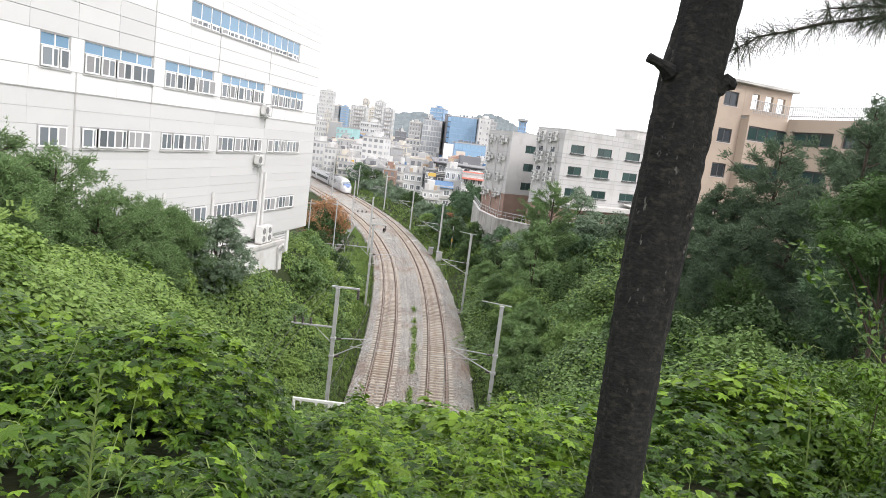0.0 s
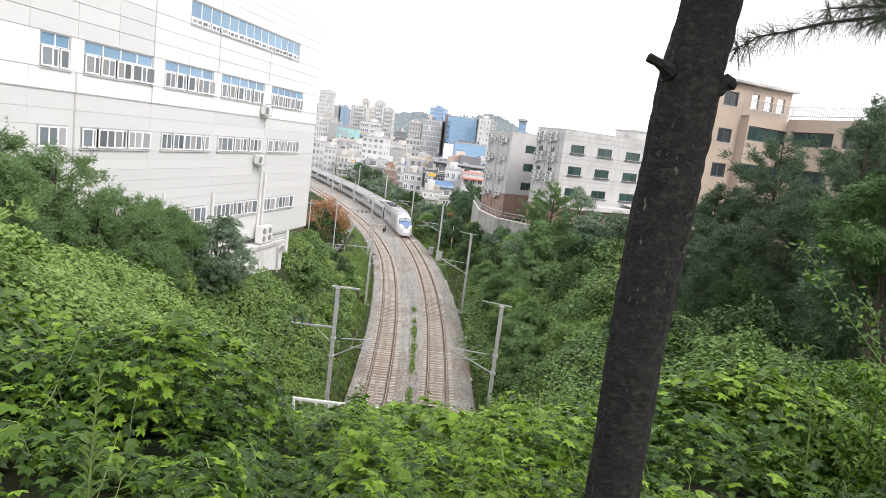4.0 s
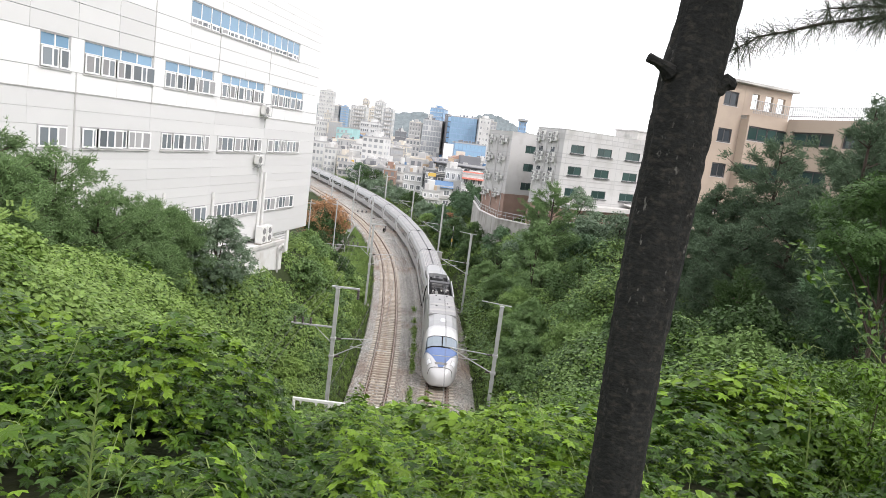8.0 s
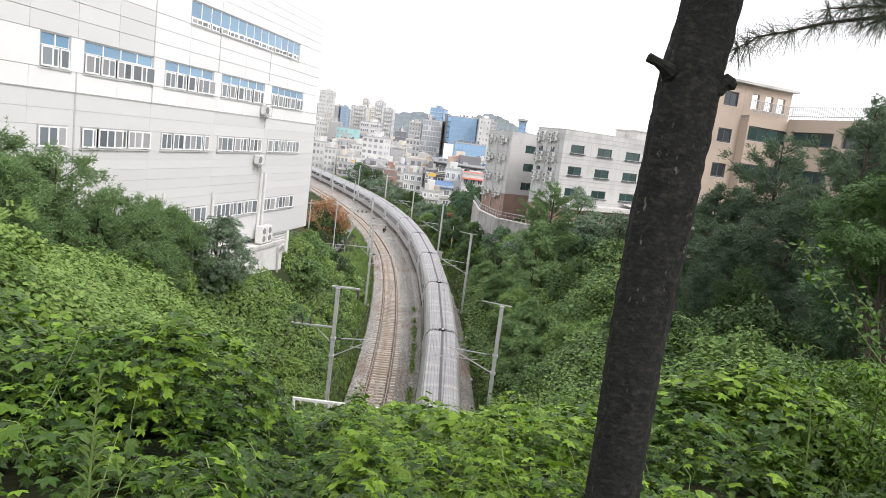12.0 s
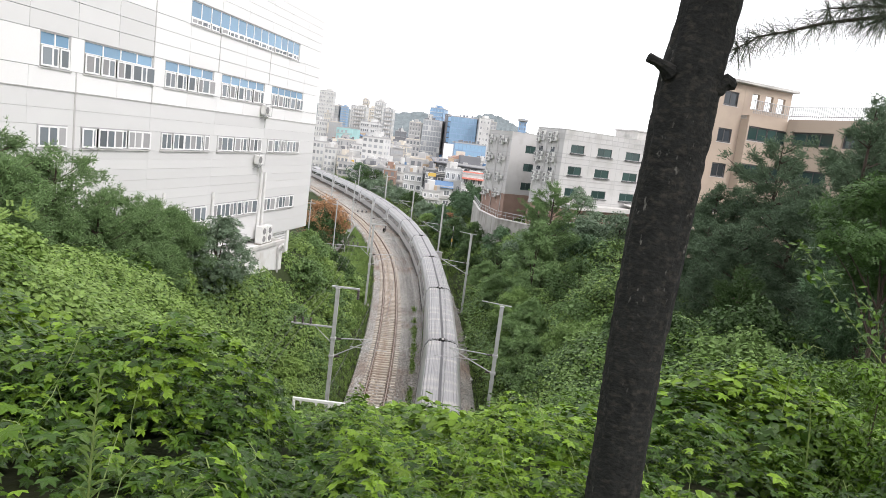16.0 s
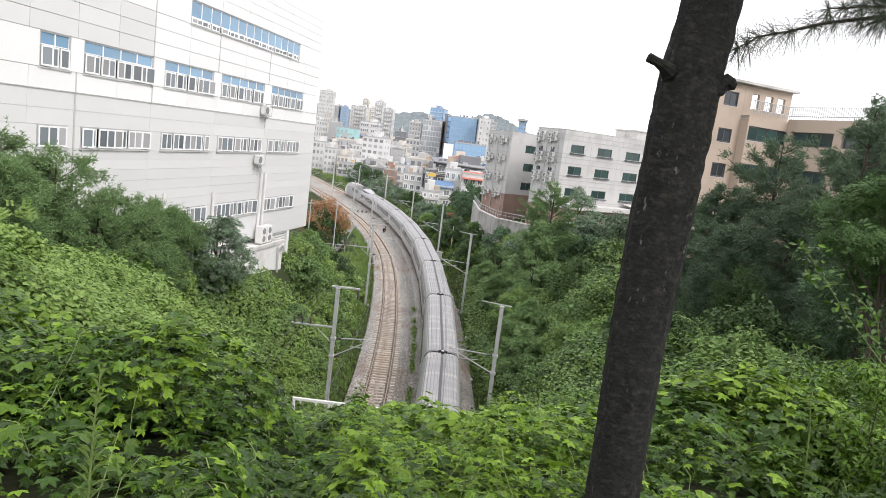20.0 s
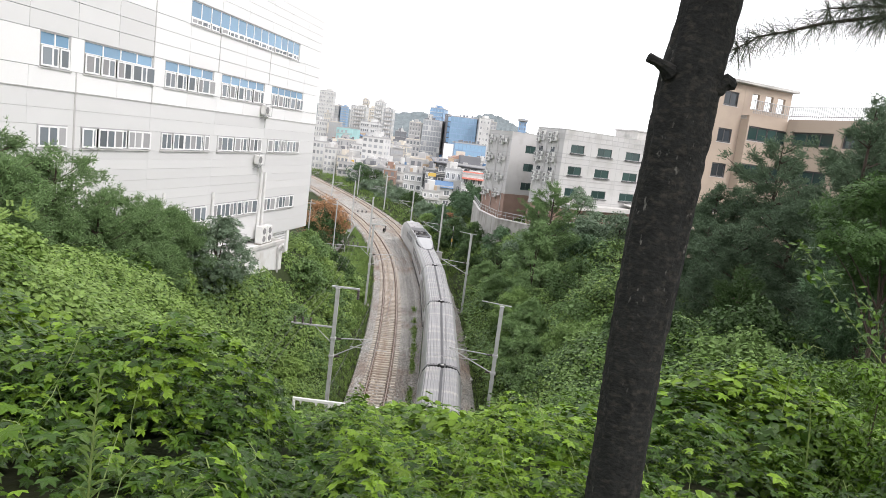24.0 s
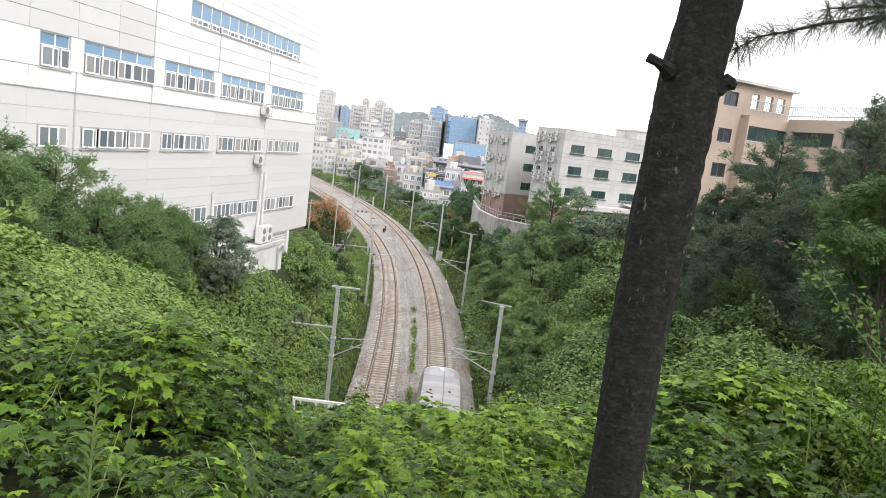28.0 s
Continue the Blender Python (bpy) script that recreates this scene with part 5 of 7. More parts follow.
        if y < 260:
            part("string_course", box(-w / 2 - 0.08, w / 2 + 0.08, -d / 2 - 0.14, -d / 2, z - fh * 0.2, z - fh * 0.12), "concrete_pale", t)
        if kind not in ("glass", "hall"):
            for yy in (-d * 0.22, d * 0.2):
                again("window", me, t, pose(w / 2 if x < -10 else -w / 2, yy, z, 0, 0, 90 if x < -10 else -90))
    if kind in ("house", "redroof", "blueroof"):
        part("eaves", box(-w / 2 - 0.4, w / 2 + 0.4, -d / 2 - 0.5, -d / 2, top - usable + fh - 0.15, top - usable + fh), "concrete_pale", t)
    return t


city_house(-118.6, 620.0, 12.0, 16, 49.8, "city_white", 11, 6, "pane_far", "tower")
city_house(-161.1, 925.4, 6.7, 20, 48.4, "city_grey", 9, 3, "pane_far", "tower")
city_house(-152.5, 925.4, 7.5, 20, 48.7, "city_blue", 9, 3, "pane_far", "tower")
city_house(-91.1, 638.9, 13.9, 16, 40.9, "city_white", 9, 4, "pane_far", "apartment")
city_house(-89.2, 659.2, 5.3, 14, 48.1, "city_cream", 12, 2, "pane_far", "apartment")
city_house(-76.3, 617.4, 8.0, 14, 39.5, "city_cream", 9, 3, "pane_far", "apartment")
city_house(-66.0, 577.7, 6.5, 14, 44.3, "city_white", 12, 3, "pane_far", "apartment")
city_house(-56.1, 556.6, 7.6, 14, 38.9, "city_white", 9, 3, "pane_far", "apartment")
city_house(-58.3, 371.6, 8.7, 14, 19.4, "city_teal", 3, 3, "pane_far", "hall")
city_house(-55.0, 443.2, 11.5, 14, 24.9, "city_white", 7, 6, "pane_town", "office")
city_house(-22.5, 539.2, 3.5, 20, 37.6, "city_white", 8, 2, "pane_far", "office")
city_house(-16.1, 540.0, 10.0, 20, 43.1, "city_blue", 10, 3, "pane_sky", "office")
city_house(-15.7, 456.2, 12.5, 18, 31.2, "city_white", 9, 7, "pane_far", "glass")
city_house(-6.5, 446.7, 3.6, 18, 35.0, "city_slate", 8, 2, "pane_sky", "glass")
city_house(3.8, 426.4, 16.0, 18, 34.3, "city_blue", 8, 7, "pane_sky", "glass")
city_house(14.5, 416.3, 6.0, 18, 34.5, "city_white", 7, 2, "pane_far", "office")
city_house(6.3, 342.0, 15.1, 16, 18.9, "city_blue", 5, 8, "pane_sky", "glass")
city_house(-4.2, 309.5, 9.0, 10, 9.6, "city_cream", 3, 4, "pane_far", "midrise")
billboard = thing("billboard", pose(-3.2, 304.3, 9.6), "tall blank white advertising board on a roof", "billboard")
part("board", box(-2.05, 2.05, -0.15, 0.15, 0.9, 8.3, 0.03), "sash", billboard)
part("frame", box(-2.2, 2.2, 0.15, 0.4, 0.75, 8.45, 0.03), "city_grey", billboard)
for bx in (-1.5, 1.5):
    part("leg", tube((bx, 0.25, -0.6), (bx, 0.25, 0.9), 0.12, None, 8), "city_grey", billboard)
city_house(-31.9, 279.0, 8.8, 12, 16.7, "city_white", 7, 4, "pane_far", "midrise")
city_house(-31.5, 391.0, 5.7, 12, 21.2, "city_slate", 6, 2, "pane_town", "office")
city_house(-21.8, 350.0, 6.8, 12, 17.7, "city_grey", 6, 3, "pane_town", "office")
city_house(-32.4, 535.1, 8.7, 14, 30.5, "city_grey", 9, 3, "pane_far", "office")
city_house(-23.0, 308.0, 5.2, 10, 14.4, "city_cream", 4, 3, "pane_far", "midrise")
city_house(-31.3, 338.5, 4.4, 10, 15.5, "city_cream", 5, 2, "pane_far", "midrise")
city_house(-85.8, 431.6, 5.9, 12, 22.2, "city_white", 6, 3, "pane_far", "midrise")
city_house(-93.3, 493.3, 4.0, 12, 28.2, "city_cream", 8, 2, "pane_far", "midrise")
city_house(-77.8, 441.8, 6.1, 12, 22.4, "city_grey", 6, 3, "pane_far", "midrise")
city_house(-48.0, 307.9, 7.5, 10, 14.1, "city_grey", 4, 4, "pane_far", "midrise")
city_house(-57.7, 297.5, 4.8, 10, 12.0, "city_white", 4, 3, "pane_far", "midrise")
city_house(-48.8, 277.0, 4.5, 10, 10.4, "city_white", 4, 3, "pane_far", "midrise")
city_house(-43.0, 307.7, 6.2, 10, 12.6, "city_white", 5, 3, "pane_far", "midrise")
city_house(28.4, 617.7, 10.0, 14, 41.0, "city_grey", 6, 3, "pane_far", "office")
part("cap", box(-3.4, 3.4, -6, 6, 40.6, 42.0, 0.1), "city_grey", city_house(46.7, 514.3, 5.0, 10, 39.9, "city_blue", 5, 2, "pane_far", "office"))
slate = city_house(1.7, 201.4, 14.6, 10, 12.4, "city_slate", 2, 4, "pane_town", "house")
part("lean_roof", loft([[(-8.2, -6.2, 12.5), (8.2, -6.2, 12.0), (8.2, -6.2, 12.25), (-8.2, -6.2, 12.75)], [(-8.2, 5.6, 13.4), (8.2, 5.6, 12.9), (8.2, 5.6, 13.15), (-8.2, 5.6, 13.65)]]), "city_slate", slate, "dark sheet roof with wide eaves")
part("bay", box(2.2, 6.2, -6.4, -5.0, 6.0, 11.4, 0.04), "city_white", slate, "white balcony bay")
part("bay_window", box(2.7, 5.7, -6.48, -6.4, 9.2, 10.9), "pane_town", slate)
part("balcony", box(-7.0, -3.8, -6.3, -5.0, 5.8, 6.9, 0.03), "concrete_pale", slate)
city_house(0.5, 189.1, 4.6, 8, 11.2, "city_white", 3, 3, "pane_town", "house")
city_house(5.4, 185.0, 5.7, 8, 10.7, "city_white", 3, 3, "pane_town", "redroof")
city_house(-19.7, 219.9, 3.6, 8, 7.6, "city_brick", 3, 2, "pane_town", "house")
city_house(-17.2, 230.3, 3.9, 8, 9.0, "city_white", 3, 2, "pane_town", "house")
city_house(-10.5, 199.8, 5.5, 8, 8.4, "city_white", 3, 3, "pane_town", "house")
city_house(-8.0, 210.4, 2.4, 8, 11.2, "city_tan", 3, 2, "pane_town", "house")
city_house(-5.9, 195.0, 2.5, 8, 10.3, "city_slate", 3, 2, "pane_town", "house")
city_house(-5.2, 176.1, 4.4, 8, 5.6, "city_white", 2, 3, "pane_town", "house")
city_house(-2.3, 180.3, 5.3, 8, 6.8, "city_white", 2, 2, "pane_town", "blueroof")
city_house(-12.1, 246.8, 7.0, 10, 11.4, "city_grey", 3, 3, "pane_town", "house")
city_house(-24.5, 240.1, 5.9, 8, 6.9, "city_grey", 2, 3, "pane_town", "house")
city_house(8.0, 236.0, 6.1, 8, 13.2, "city_white", 3, 3, "pane_town", "house")
city_house(2.2, 246.1, 8.0, 8, 13.1, "city_cream", 3, 3, "pane_town", "house")
city_house(-31.2, 255.4, 4.6, 8, 7.9, "city_white", 3, 2, "pane_town", "house")
# the dense low roofs between them
for k in range(250):
    rr = 235 * (660 / 235) ** ((k + crand.random()) / 250)
    aa = radians(crand.uniform(-14.5, 7.5))
    x, y = rr * math.sin(aa), rr * math.cos(aa)
    b = float(beside(x, y))
    if -24 < b < 12:
        continue
    h = crand.uniform(3.5, 8.5) + max(0, rr - 320) * 0.014 + (crand.uniform(1.5, 6.0) if rr > 300 and aa < radians(-4) and crand.random() < 0.5 else 0)
    w = crand.uniform(4.5, 10)
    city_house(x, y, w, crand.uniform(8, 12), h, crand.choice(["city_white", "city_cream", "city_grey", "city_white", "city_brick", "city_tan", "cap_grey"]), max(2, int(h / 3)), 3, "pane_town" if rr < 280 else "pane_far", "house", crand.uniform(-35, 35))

sign = thing("sign_board", pose(-5.2, 178.5, 9.2), "small yellow shop sign on a town house", "sign")
part("board", box(-1.0, 1.0, -0.12, 0.12, 0, 0.9, 0.02), "city_yellow", sign)


# far wooded hills, distance haze painted into their colour
def far_hill(x, y, w, d, h, seed):
    r = np.random.RandomState(seed)
    n = 90
    u = np.linspace(-1, 1, n)
    U, W = np.meshgrid(u, u)
    R = np.hypot(U, W)
    Z = np.clip(np.cos(np.clip(R, 0, 1) * math.pi / 2), 0, 1) ** 1.2 * h
    Z = Z * (1 + 0.16 * rolls(U * 10, W * 10, 6, seed)) + (R < 0.97) * r.uniform(0, 1, R.shape) * h * 0.10
    i = np.arange(n * n).reshape(n, n)
    f = np.stack([i[:-1, :-1], i[:-1, 1:], i[1:, 1:], i[1:, :-1]], -1).reshape(-1, 4)
    ob = new("far_hill", raw_mesh("far_hill", np.stack([U * w + x, W * d + y, Z - 4], -1).reshape(-1, 3), f, ["hazy_far_wood"]))
    tagged(ob, "distant wooded hill with haze put into its pale colour", "hill", "far hills", "stuff")


far_hill(-95, 1500, 300, 250, 68, 1)
far_hill(75, 1450, 200, 220, 72, 2)
far_hill(-330, 1700, 300, 250, 66, 3)
far_hill(270, 1500, 260, 220, 48, 4)
far_hill(-700, 1900, 500, 300, 90, 5)
far_hill(800, 1900, 600, 300, 70, 6)
# ---- vegetation ----
def palm(lobes):
    """Outline of a lobed leaf with its blade folded along the lobes."""
    return np.array([(r * math.sin(radians(a)), 0.3 + r * math.cos(radians(a)) * 0.7, z) for a, r, z in lobes] + [(0, 0.3, -0.03)])


PALM_B = palm([(180, 0.12, 0.0), (-134, 0.36, -0.03), (-100, 0.66, -0.12), (-70, 0.42, 0.02), (-46, 0.88, -0.13), (-22, 0.48, 0.04), (0, 1.0, -0.17), (22, 0.48, 0.04), (46, 0.88, -0.13), (70, 0.42, 0.02), (100, 0.66, -0.12), (134, 0.36, -0.03)])
PALM = palm([(180, 0.2, 0.0), (-142, 0.52, -0.05), (-104, 0.76, -0.14), (-78, 0.60, 0.0), (-50, 0.95, -0.15), (-25, 0.66, 0.02), (0, 1.08, -0.2), (25, 0.66, 0.02), (50, 0.95, -0.15), (78, 0.60, 0.0), (104, 0.76, -0.14), (142, 0.52, -0.05)])
PALM_C = palm([(180, 0.25, 0.0), (-108, 0.78, -0.14), (-76, 0.54, 0.0), (-42, 0.95, -0.14), (0, 1.06, -0.2), (42, 0.95, -0.14), (76, 0.54, 0.0), (108, 0.78, -0.14)])
PALM_CF = np.array([(8, k, (k + 1) % 8) for k in range(8)])
PALM_F = np.array([(12, k, (k + 1) % 12) for k in range(12)])
HEART = np.array([(0, 0, 0), (0.32, 0.05, 0.05), (0.40, 0.40, 0.06), (0, 0.98, -0.10), (-0.40, 0.40, 0.06), (-0.32, 0.05, 0.05)])
HEART_F = np.array([(0, 1, 2), (0, 2, 3), (0, 3, 4), (0, 4, 5)])
OVAL = np.array([(0, 0, 0), (0.26, 0.42, 0.05), (0, 1.0, -0.06), (-0.26, 0.42, 0.05)])
BROAD = np.array([(0, 0, 0), (0.4, 0.38, 0.06), (0, 1.0, -0.1), (-0.4, 0.38, 0.06)])
OVAL_F = np.array([(0, 1, 2), (0, 2, 3)])
TUFT = np.concatenate([np.array([(0.085 * math.cos(a + 1.57), 0.085 * math.sin(a + 1.57), 0), (-0.085 * math.cos(a + 1.57), -0.085 * math.sin(a + 1.57), 0), (math.cos(a) * r, math.sin(a) * r, z)]) for a, r, z in ((0.2, 0.5, 0.9), (2.3, 0.75, 0.6), (4.4, 0.6, 0.8))])
TUFT_F = np.arange(9).reshape(3, 3)
BLADE_F = np.arange(15).reshape(5, 3)
BLADE = np.concatenate([np.array([(0.05 * math.cos(a + 1.57), 0.05 * math.sin(a + 1.57), 0), (-0.05 * math.cos(a + 1.57), -0.05 * math.sin(a + 1.57), 0), (math.cos(a) * r, math.sin(a) * r, z)]) for a, r, z in ((0.4, 0.3, 1.0), (1.9, 0.45, 0.8), (3.1, 0.25, 0.95), (4.4, 0.5, 0.7), (5.5, 0.35, 0.9))])
LEAF = np.array([(0, 0, 0), (0.17, 0.18, 0.04), (0.25, 0.48, 0.05), (0.13, 0.80, 0.0), (0, 1.05, -0.1), (-0.13, 0.80, 0.0), (-0.25, 0.48, 0.05), (-0.17, 0.18, 0.04), (0, 0.5, -0.02)])
LEAF_F = np.array([(8, k, (k + 1) % 8) for k in range(8)])
SPRAY = np.concatenate([np.array([(0, 0.12 * k, 0), (s * 0.3, 0.12 * k + 0.14, 0.03), (s * 0.34, 0.12 * k + 0.03, -0.03)]) for k in range(1, 8) for s in (-1, 1)])
SPRAY_F = np.arange(42).reshape(14, 3)
SPRIG = np.concatenate([np.array([(0, 0.12 * k - 0.05, 0), (s * 0.32, 0.12 * k + 0.2, 0.03), (s * 0.34, 0.12 * k, -0.03)]) for k in (1, 3, 5, 7) for s in (-1, 1)])
SPRIG_F = np.arange(24).reshape(8, 3)


def turned(rng, n, up, spread):
    """Random leaf frames: normals near the given directions, tip directions at random around them."""
    nrm = up + rng.normal(0, spread, (n, 3))
    nrm /= np.linalg.norm(nrm, axis=1)[:, None]
    tip = rng.normal(0, 1, (n, 3))
    tip[:, 2] -= 0.5
    tip -= nrm * (tip * nrm).sum(1)[:, None]
    tip /= np.linalg.norm(tip, axis=1)[:, None] + 1e-9
    side = np.cross(tip, nrm)
    return np.stack([side, tip, nrm], 1)


def leaf_mesh(name, places, frames, sizes, shape, faces, mats, pick=None):
    """One mesh of many leaves."""
    V = np.einsum("pi,nij->npj", shape, frames) * sizes[:, None, None] + places[:, None, :]
    n, k = len(places), len(shape)
    F = (faces[None] + (np.arange(n) * k)[:, None, None]).reshape(-1, 3)
    idx = None if pick is None else np.repeat(pick, len(faces))
    return raw_mesh(name, V.reshape(-1, 3), F, mats, idx)


def mound(x, y, seed=11):
    """Height of the creeper cover above the ground: swells and hummocks."""
    v = 0.32 + 0.32 * rolls(x, y, 3.4, seed) + 0.18 * rolls(x, y, 1.3, seed + 1) + 0.10 * rolls(x, y, 0.6, seed + 2) + 0.30 * abs(rolls(x, y, 2.6, seed + 4)) * (np.hypot(x, y) > 14) + 0.07 * rolls(x, y, 0.33, seed + 3) * (np.hypot(x, y) < 14)
    v = v * np.clip(abs(x + 0.185 * y) / (0.09 * np.maximum(y, 1)), 0.2, 1)
    for mx, my, mr, mh in MOUNDS:
        v = np.maximum(v, mh * np.clip(1 - ((x - mx) ** 2 + (y - my) ** 2) / mr**2, 0, 1) ** 0.5 * (1 + 0.13 * rolls(x, y, 0.9, seed + 6)))
    return np.maximum(v, 0.05)


MOUNDS = [(-2.3, 5.9, 1.2, 1.15), (-3.5, 5.7, 1.3, 0.75), (0.0, 10.3, 1.1, 0.8), (2.3, 10.5, 1.8, 0.8), (3.9, 7.5, 1.7, 1.5), (6.0, 10.5, 1.8, 0.9), (-6.5, 9.0, 1.8, 0.9), (5.8, 17, 2.2, 0.9), (8.5, 16, 2.6, 0.8), (2.9, 6.9, 1.1, 0.9),
          (9, 33, 3, 2.2), (12, 40, 4, 2.8), (8.5, 48, 3, 2.0), (13, 52, 4, 3.0), (-12, 30, 3, 1.4), (-10.5, 44, 2.2, 1.2), (9.5, 60, 3, 2.4), (14, 66, 4, 2.6), (-10.5, 66, 2.5, 1.8), (-12.5, 72, 2.5, 2.0), (8, 74, 3, 2.0)]


def cover(name, label, r0, r1, a0, a1, count, seed, mats, shape, faces, size, lift=0.35, spread=0.5, keep=None, share=(0.85, 0.15), edge=3.0, flat=0.25, lit=0.0):
    """Creeper and herb leaves over the ground between two distances, evenly dense to the eye on the hill."""
    rng = np.random.RandomState(seed)
    r = r0 * (r1 / r0) ** rng.uniform(0, 1, count)
    a = np.radians(rng.uniform(a0, a1, count))
    x, y = r * np.sin(a), r * np.cos(a)
    ok = np.ones(count, bool)
    d = beside(x, y)
    out = (d > edge) | (d < -track_gap(y) - edge) | (y < PORTAL - 0.3)
    ok &= out
    hx = (x + 11.69) * math.cos(AZ) - (y - 56.98) * math.sin(AZ)
    hu = (x + 11.69) * math.sin(AZ) + (y - 56.98) * math.cos(AZ)
    ok &= ~((hx < 0.2) & (hu < 0.5) & (hu > -62))
    ok &= ~((hx < 2.0) & (hu > -15) & (hu < -6.5))
    if keep is not None:
        ok &= keep(x, y, rng)
    x, y, r = x[ok], y[ok], r[ok]
    e = 0.25
    near_edge = np.clip((np.where(beside(x, y) > 0, beside(x, y) - 3.3, -beside(x, y) - track_gap(y) - 2.9)) / 1.1, 0.2, 1)
    near_edge = np.where(y < PORTAL, 1, near_edge)
    top = lambda u, v: land(u, v) + mound(u, v) * near_edge
    z = top(x, y)
    gx_, gy_ = (top(x + e, y) - z) / e, (top(x, y + e) - z) / e
    up = np.stack([-gx_, -gy_, np.full_like(z, 1.0)], -1)
    up[:, 2] += flat
    up /= np.linalg.norm(up, axis=1)[:, None]
    sz = size(r) * rng.uniform(0.6, 1.3, len(r))
    depth = rng.uniform(0, 1, len(r)) ** 1.5
    P = np.stack([x, y, z - depth * lift * np.minimum(1, r / 6) + 0.02], -1)
    fr = turned(rng, len(r), up, spread)
    # brighter greens on mound tops and mid-slope imitate light falling there
    pick = np.searchsorted(np.cumsum(share)[:-1], np.clip(rng.uniform(0, 1, len(r)) + 0.4 * rolls(x, y, 1.6, seed + 5) + lit * 0.8 * np.clip((mound(x, y) - 0.75) / 0.4, 0, 1) + lit * np.clip((x + 0.12 * y + 0.4) / 1.2, 0, 1) * np.clip((0.29 * y + 0.4 - x) / 0.8, 0, 1), 0, 1))
    ob = new(name, leaf_mesh(name, P, fr, sz, shape, faces, mats, pick))
    return tagged(ob, label, "vegetation", kind="stuff")


def hollows(x, y, rng):
    """Thinner growth in the hollows in front of the leafy mounds."""
    thin = ((x < -1.2) & (y < 4.0) & (y > 2.7)) | ((x > 1.7) & (x < 3.7) & (abs(y - 5.0 - 0.25 * (x - 2.6)) < 0.65))
    edge_ = (x > 0.44 * y) & (y < 6.5)
    u = rng.uniform(0, 1, len(x))
    return (~thin | (u < 0.3)) & (~edge_ | (u < 0.4))


cover("creeper_leaves", "dense lobed hop leaves on the near slope", 1.9, 8.5, -42, 44, 16000, 21, ["vine_shaded", "vine_near", "vine_lit"], PALM, PALM_F, lambda r: 0.054 + 0.0062 * r, 0.8, 0.22, hollows, (0.68, 0.30, 0.02), flat=4.0, lit=0.6)
cover("creeper_leaves", "deeply lobed hop leaves on the near slope, light and shade in their greens", 2.2, 8.5, -42, 44, 17000, 29, ["vine_shaded", "vine_near", "vine_lit"], PALM_B, PALM_F, lambda r: 0.050 + 0.0062 * r, 0.4, 0.20, hollows, (0.48, 0.44, 0.08), flat=4.5, lit=0.55)
cover("creeper_leaves", "large lobed hop leaves standing over the near slope", 3.0, 7.5, -42, 44, 2400, 26, ["vine_shaded", "vine_near", "vine_lit"], PALM, PALM_F, lambda r: 0.09 + 0.004 * r, 0.12, 0.24, lambda x, y, rng: hollows(x, y, rng) & (x < -0.12 * y), (0.25, 0.55, 0.20), flat=2.6, lit=0.35)
cover("creeper_leaves", "dense lobed creeper leaves on the slope above the tunnel", 7.5, 20, -40, 42, 32000, 22, ["vine_shaded", "vine_near", "vine_lit"], PALM_C, PALM_CF, lambda r: 0.056 + 0.0056 * r, 0.6, 0.22, None, (0.30, 0.48, 0.22), flat=3.5, lit=0.5)
# darker base leaves paint shade into the gaps between the hummocks
cover("creeper_leaves", "creeper blanket on the bank below the hall, base leaves darkened as gap shade", 16, 80, -36, 6, 50000, 23, ["vine_near", "shrub", "vine"], BROAD, OVAL_F, lambda r: 0.07 + 0.0034 * r, 0.25, 0.30, None, (0.40, 0.35, 0.25), flat=0.9)
cover("creeper_leaves", "green creepers and brambles on the steep side of the cutting", 27, 90, -22, -4, 95000, 33, ["vine", "shrub", "locust"], BROAD, OVAL_F, lambda r: 0.08 + 0.0019 * r, 0.2, 0.35, lambda x, y, rng: beside(x, y) < 0, (0.62, 0.25, 0.13), 2.9, flat=0.1)
# large dark share: the trees' shade is put into the leaf colours
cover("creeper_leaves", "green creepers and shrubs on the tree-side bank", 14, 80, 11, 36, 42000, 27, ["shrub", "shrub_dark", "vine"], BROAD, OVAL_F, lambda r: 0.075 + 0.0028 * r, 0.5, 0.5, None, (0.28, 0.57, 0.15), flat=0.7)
cover("creeper_leaves", "bright green creepers and shrubs below the conifers", 20, 85, 1, 13, 40000, 28, ["shrub", "shrub_dark", "vine"], BROAD, OVAL_F, lambda r: 0.07 + 0.0026 * r, 0.3, 0.4, None, (0.5, 0.3, 0.2), flat=0.8)


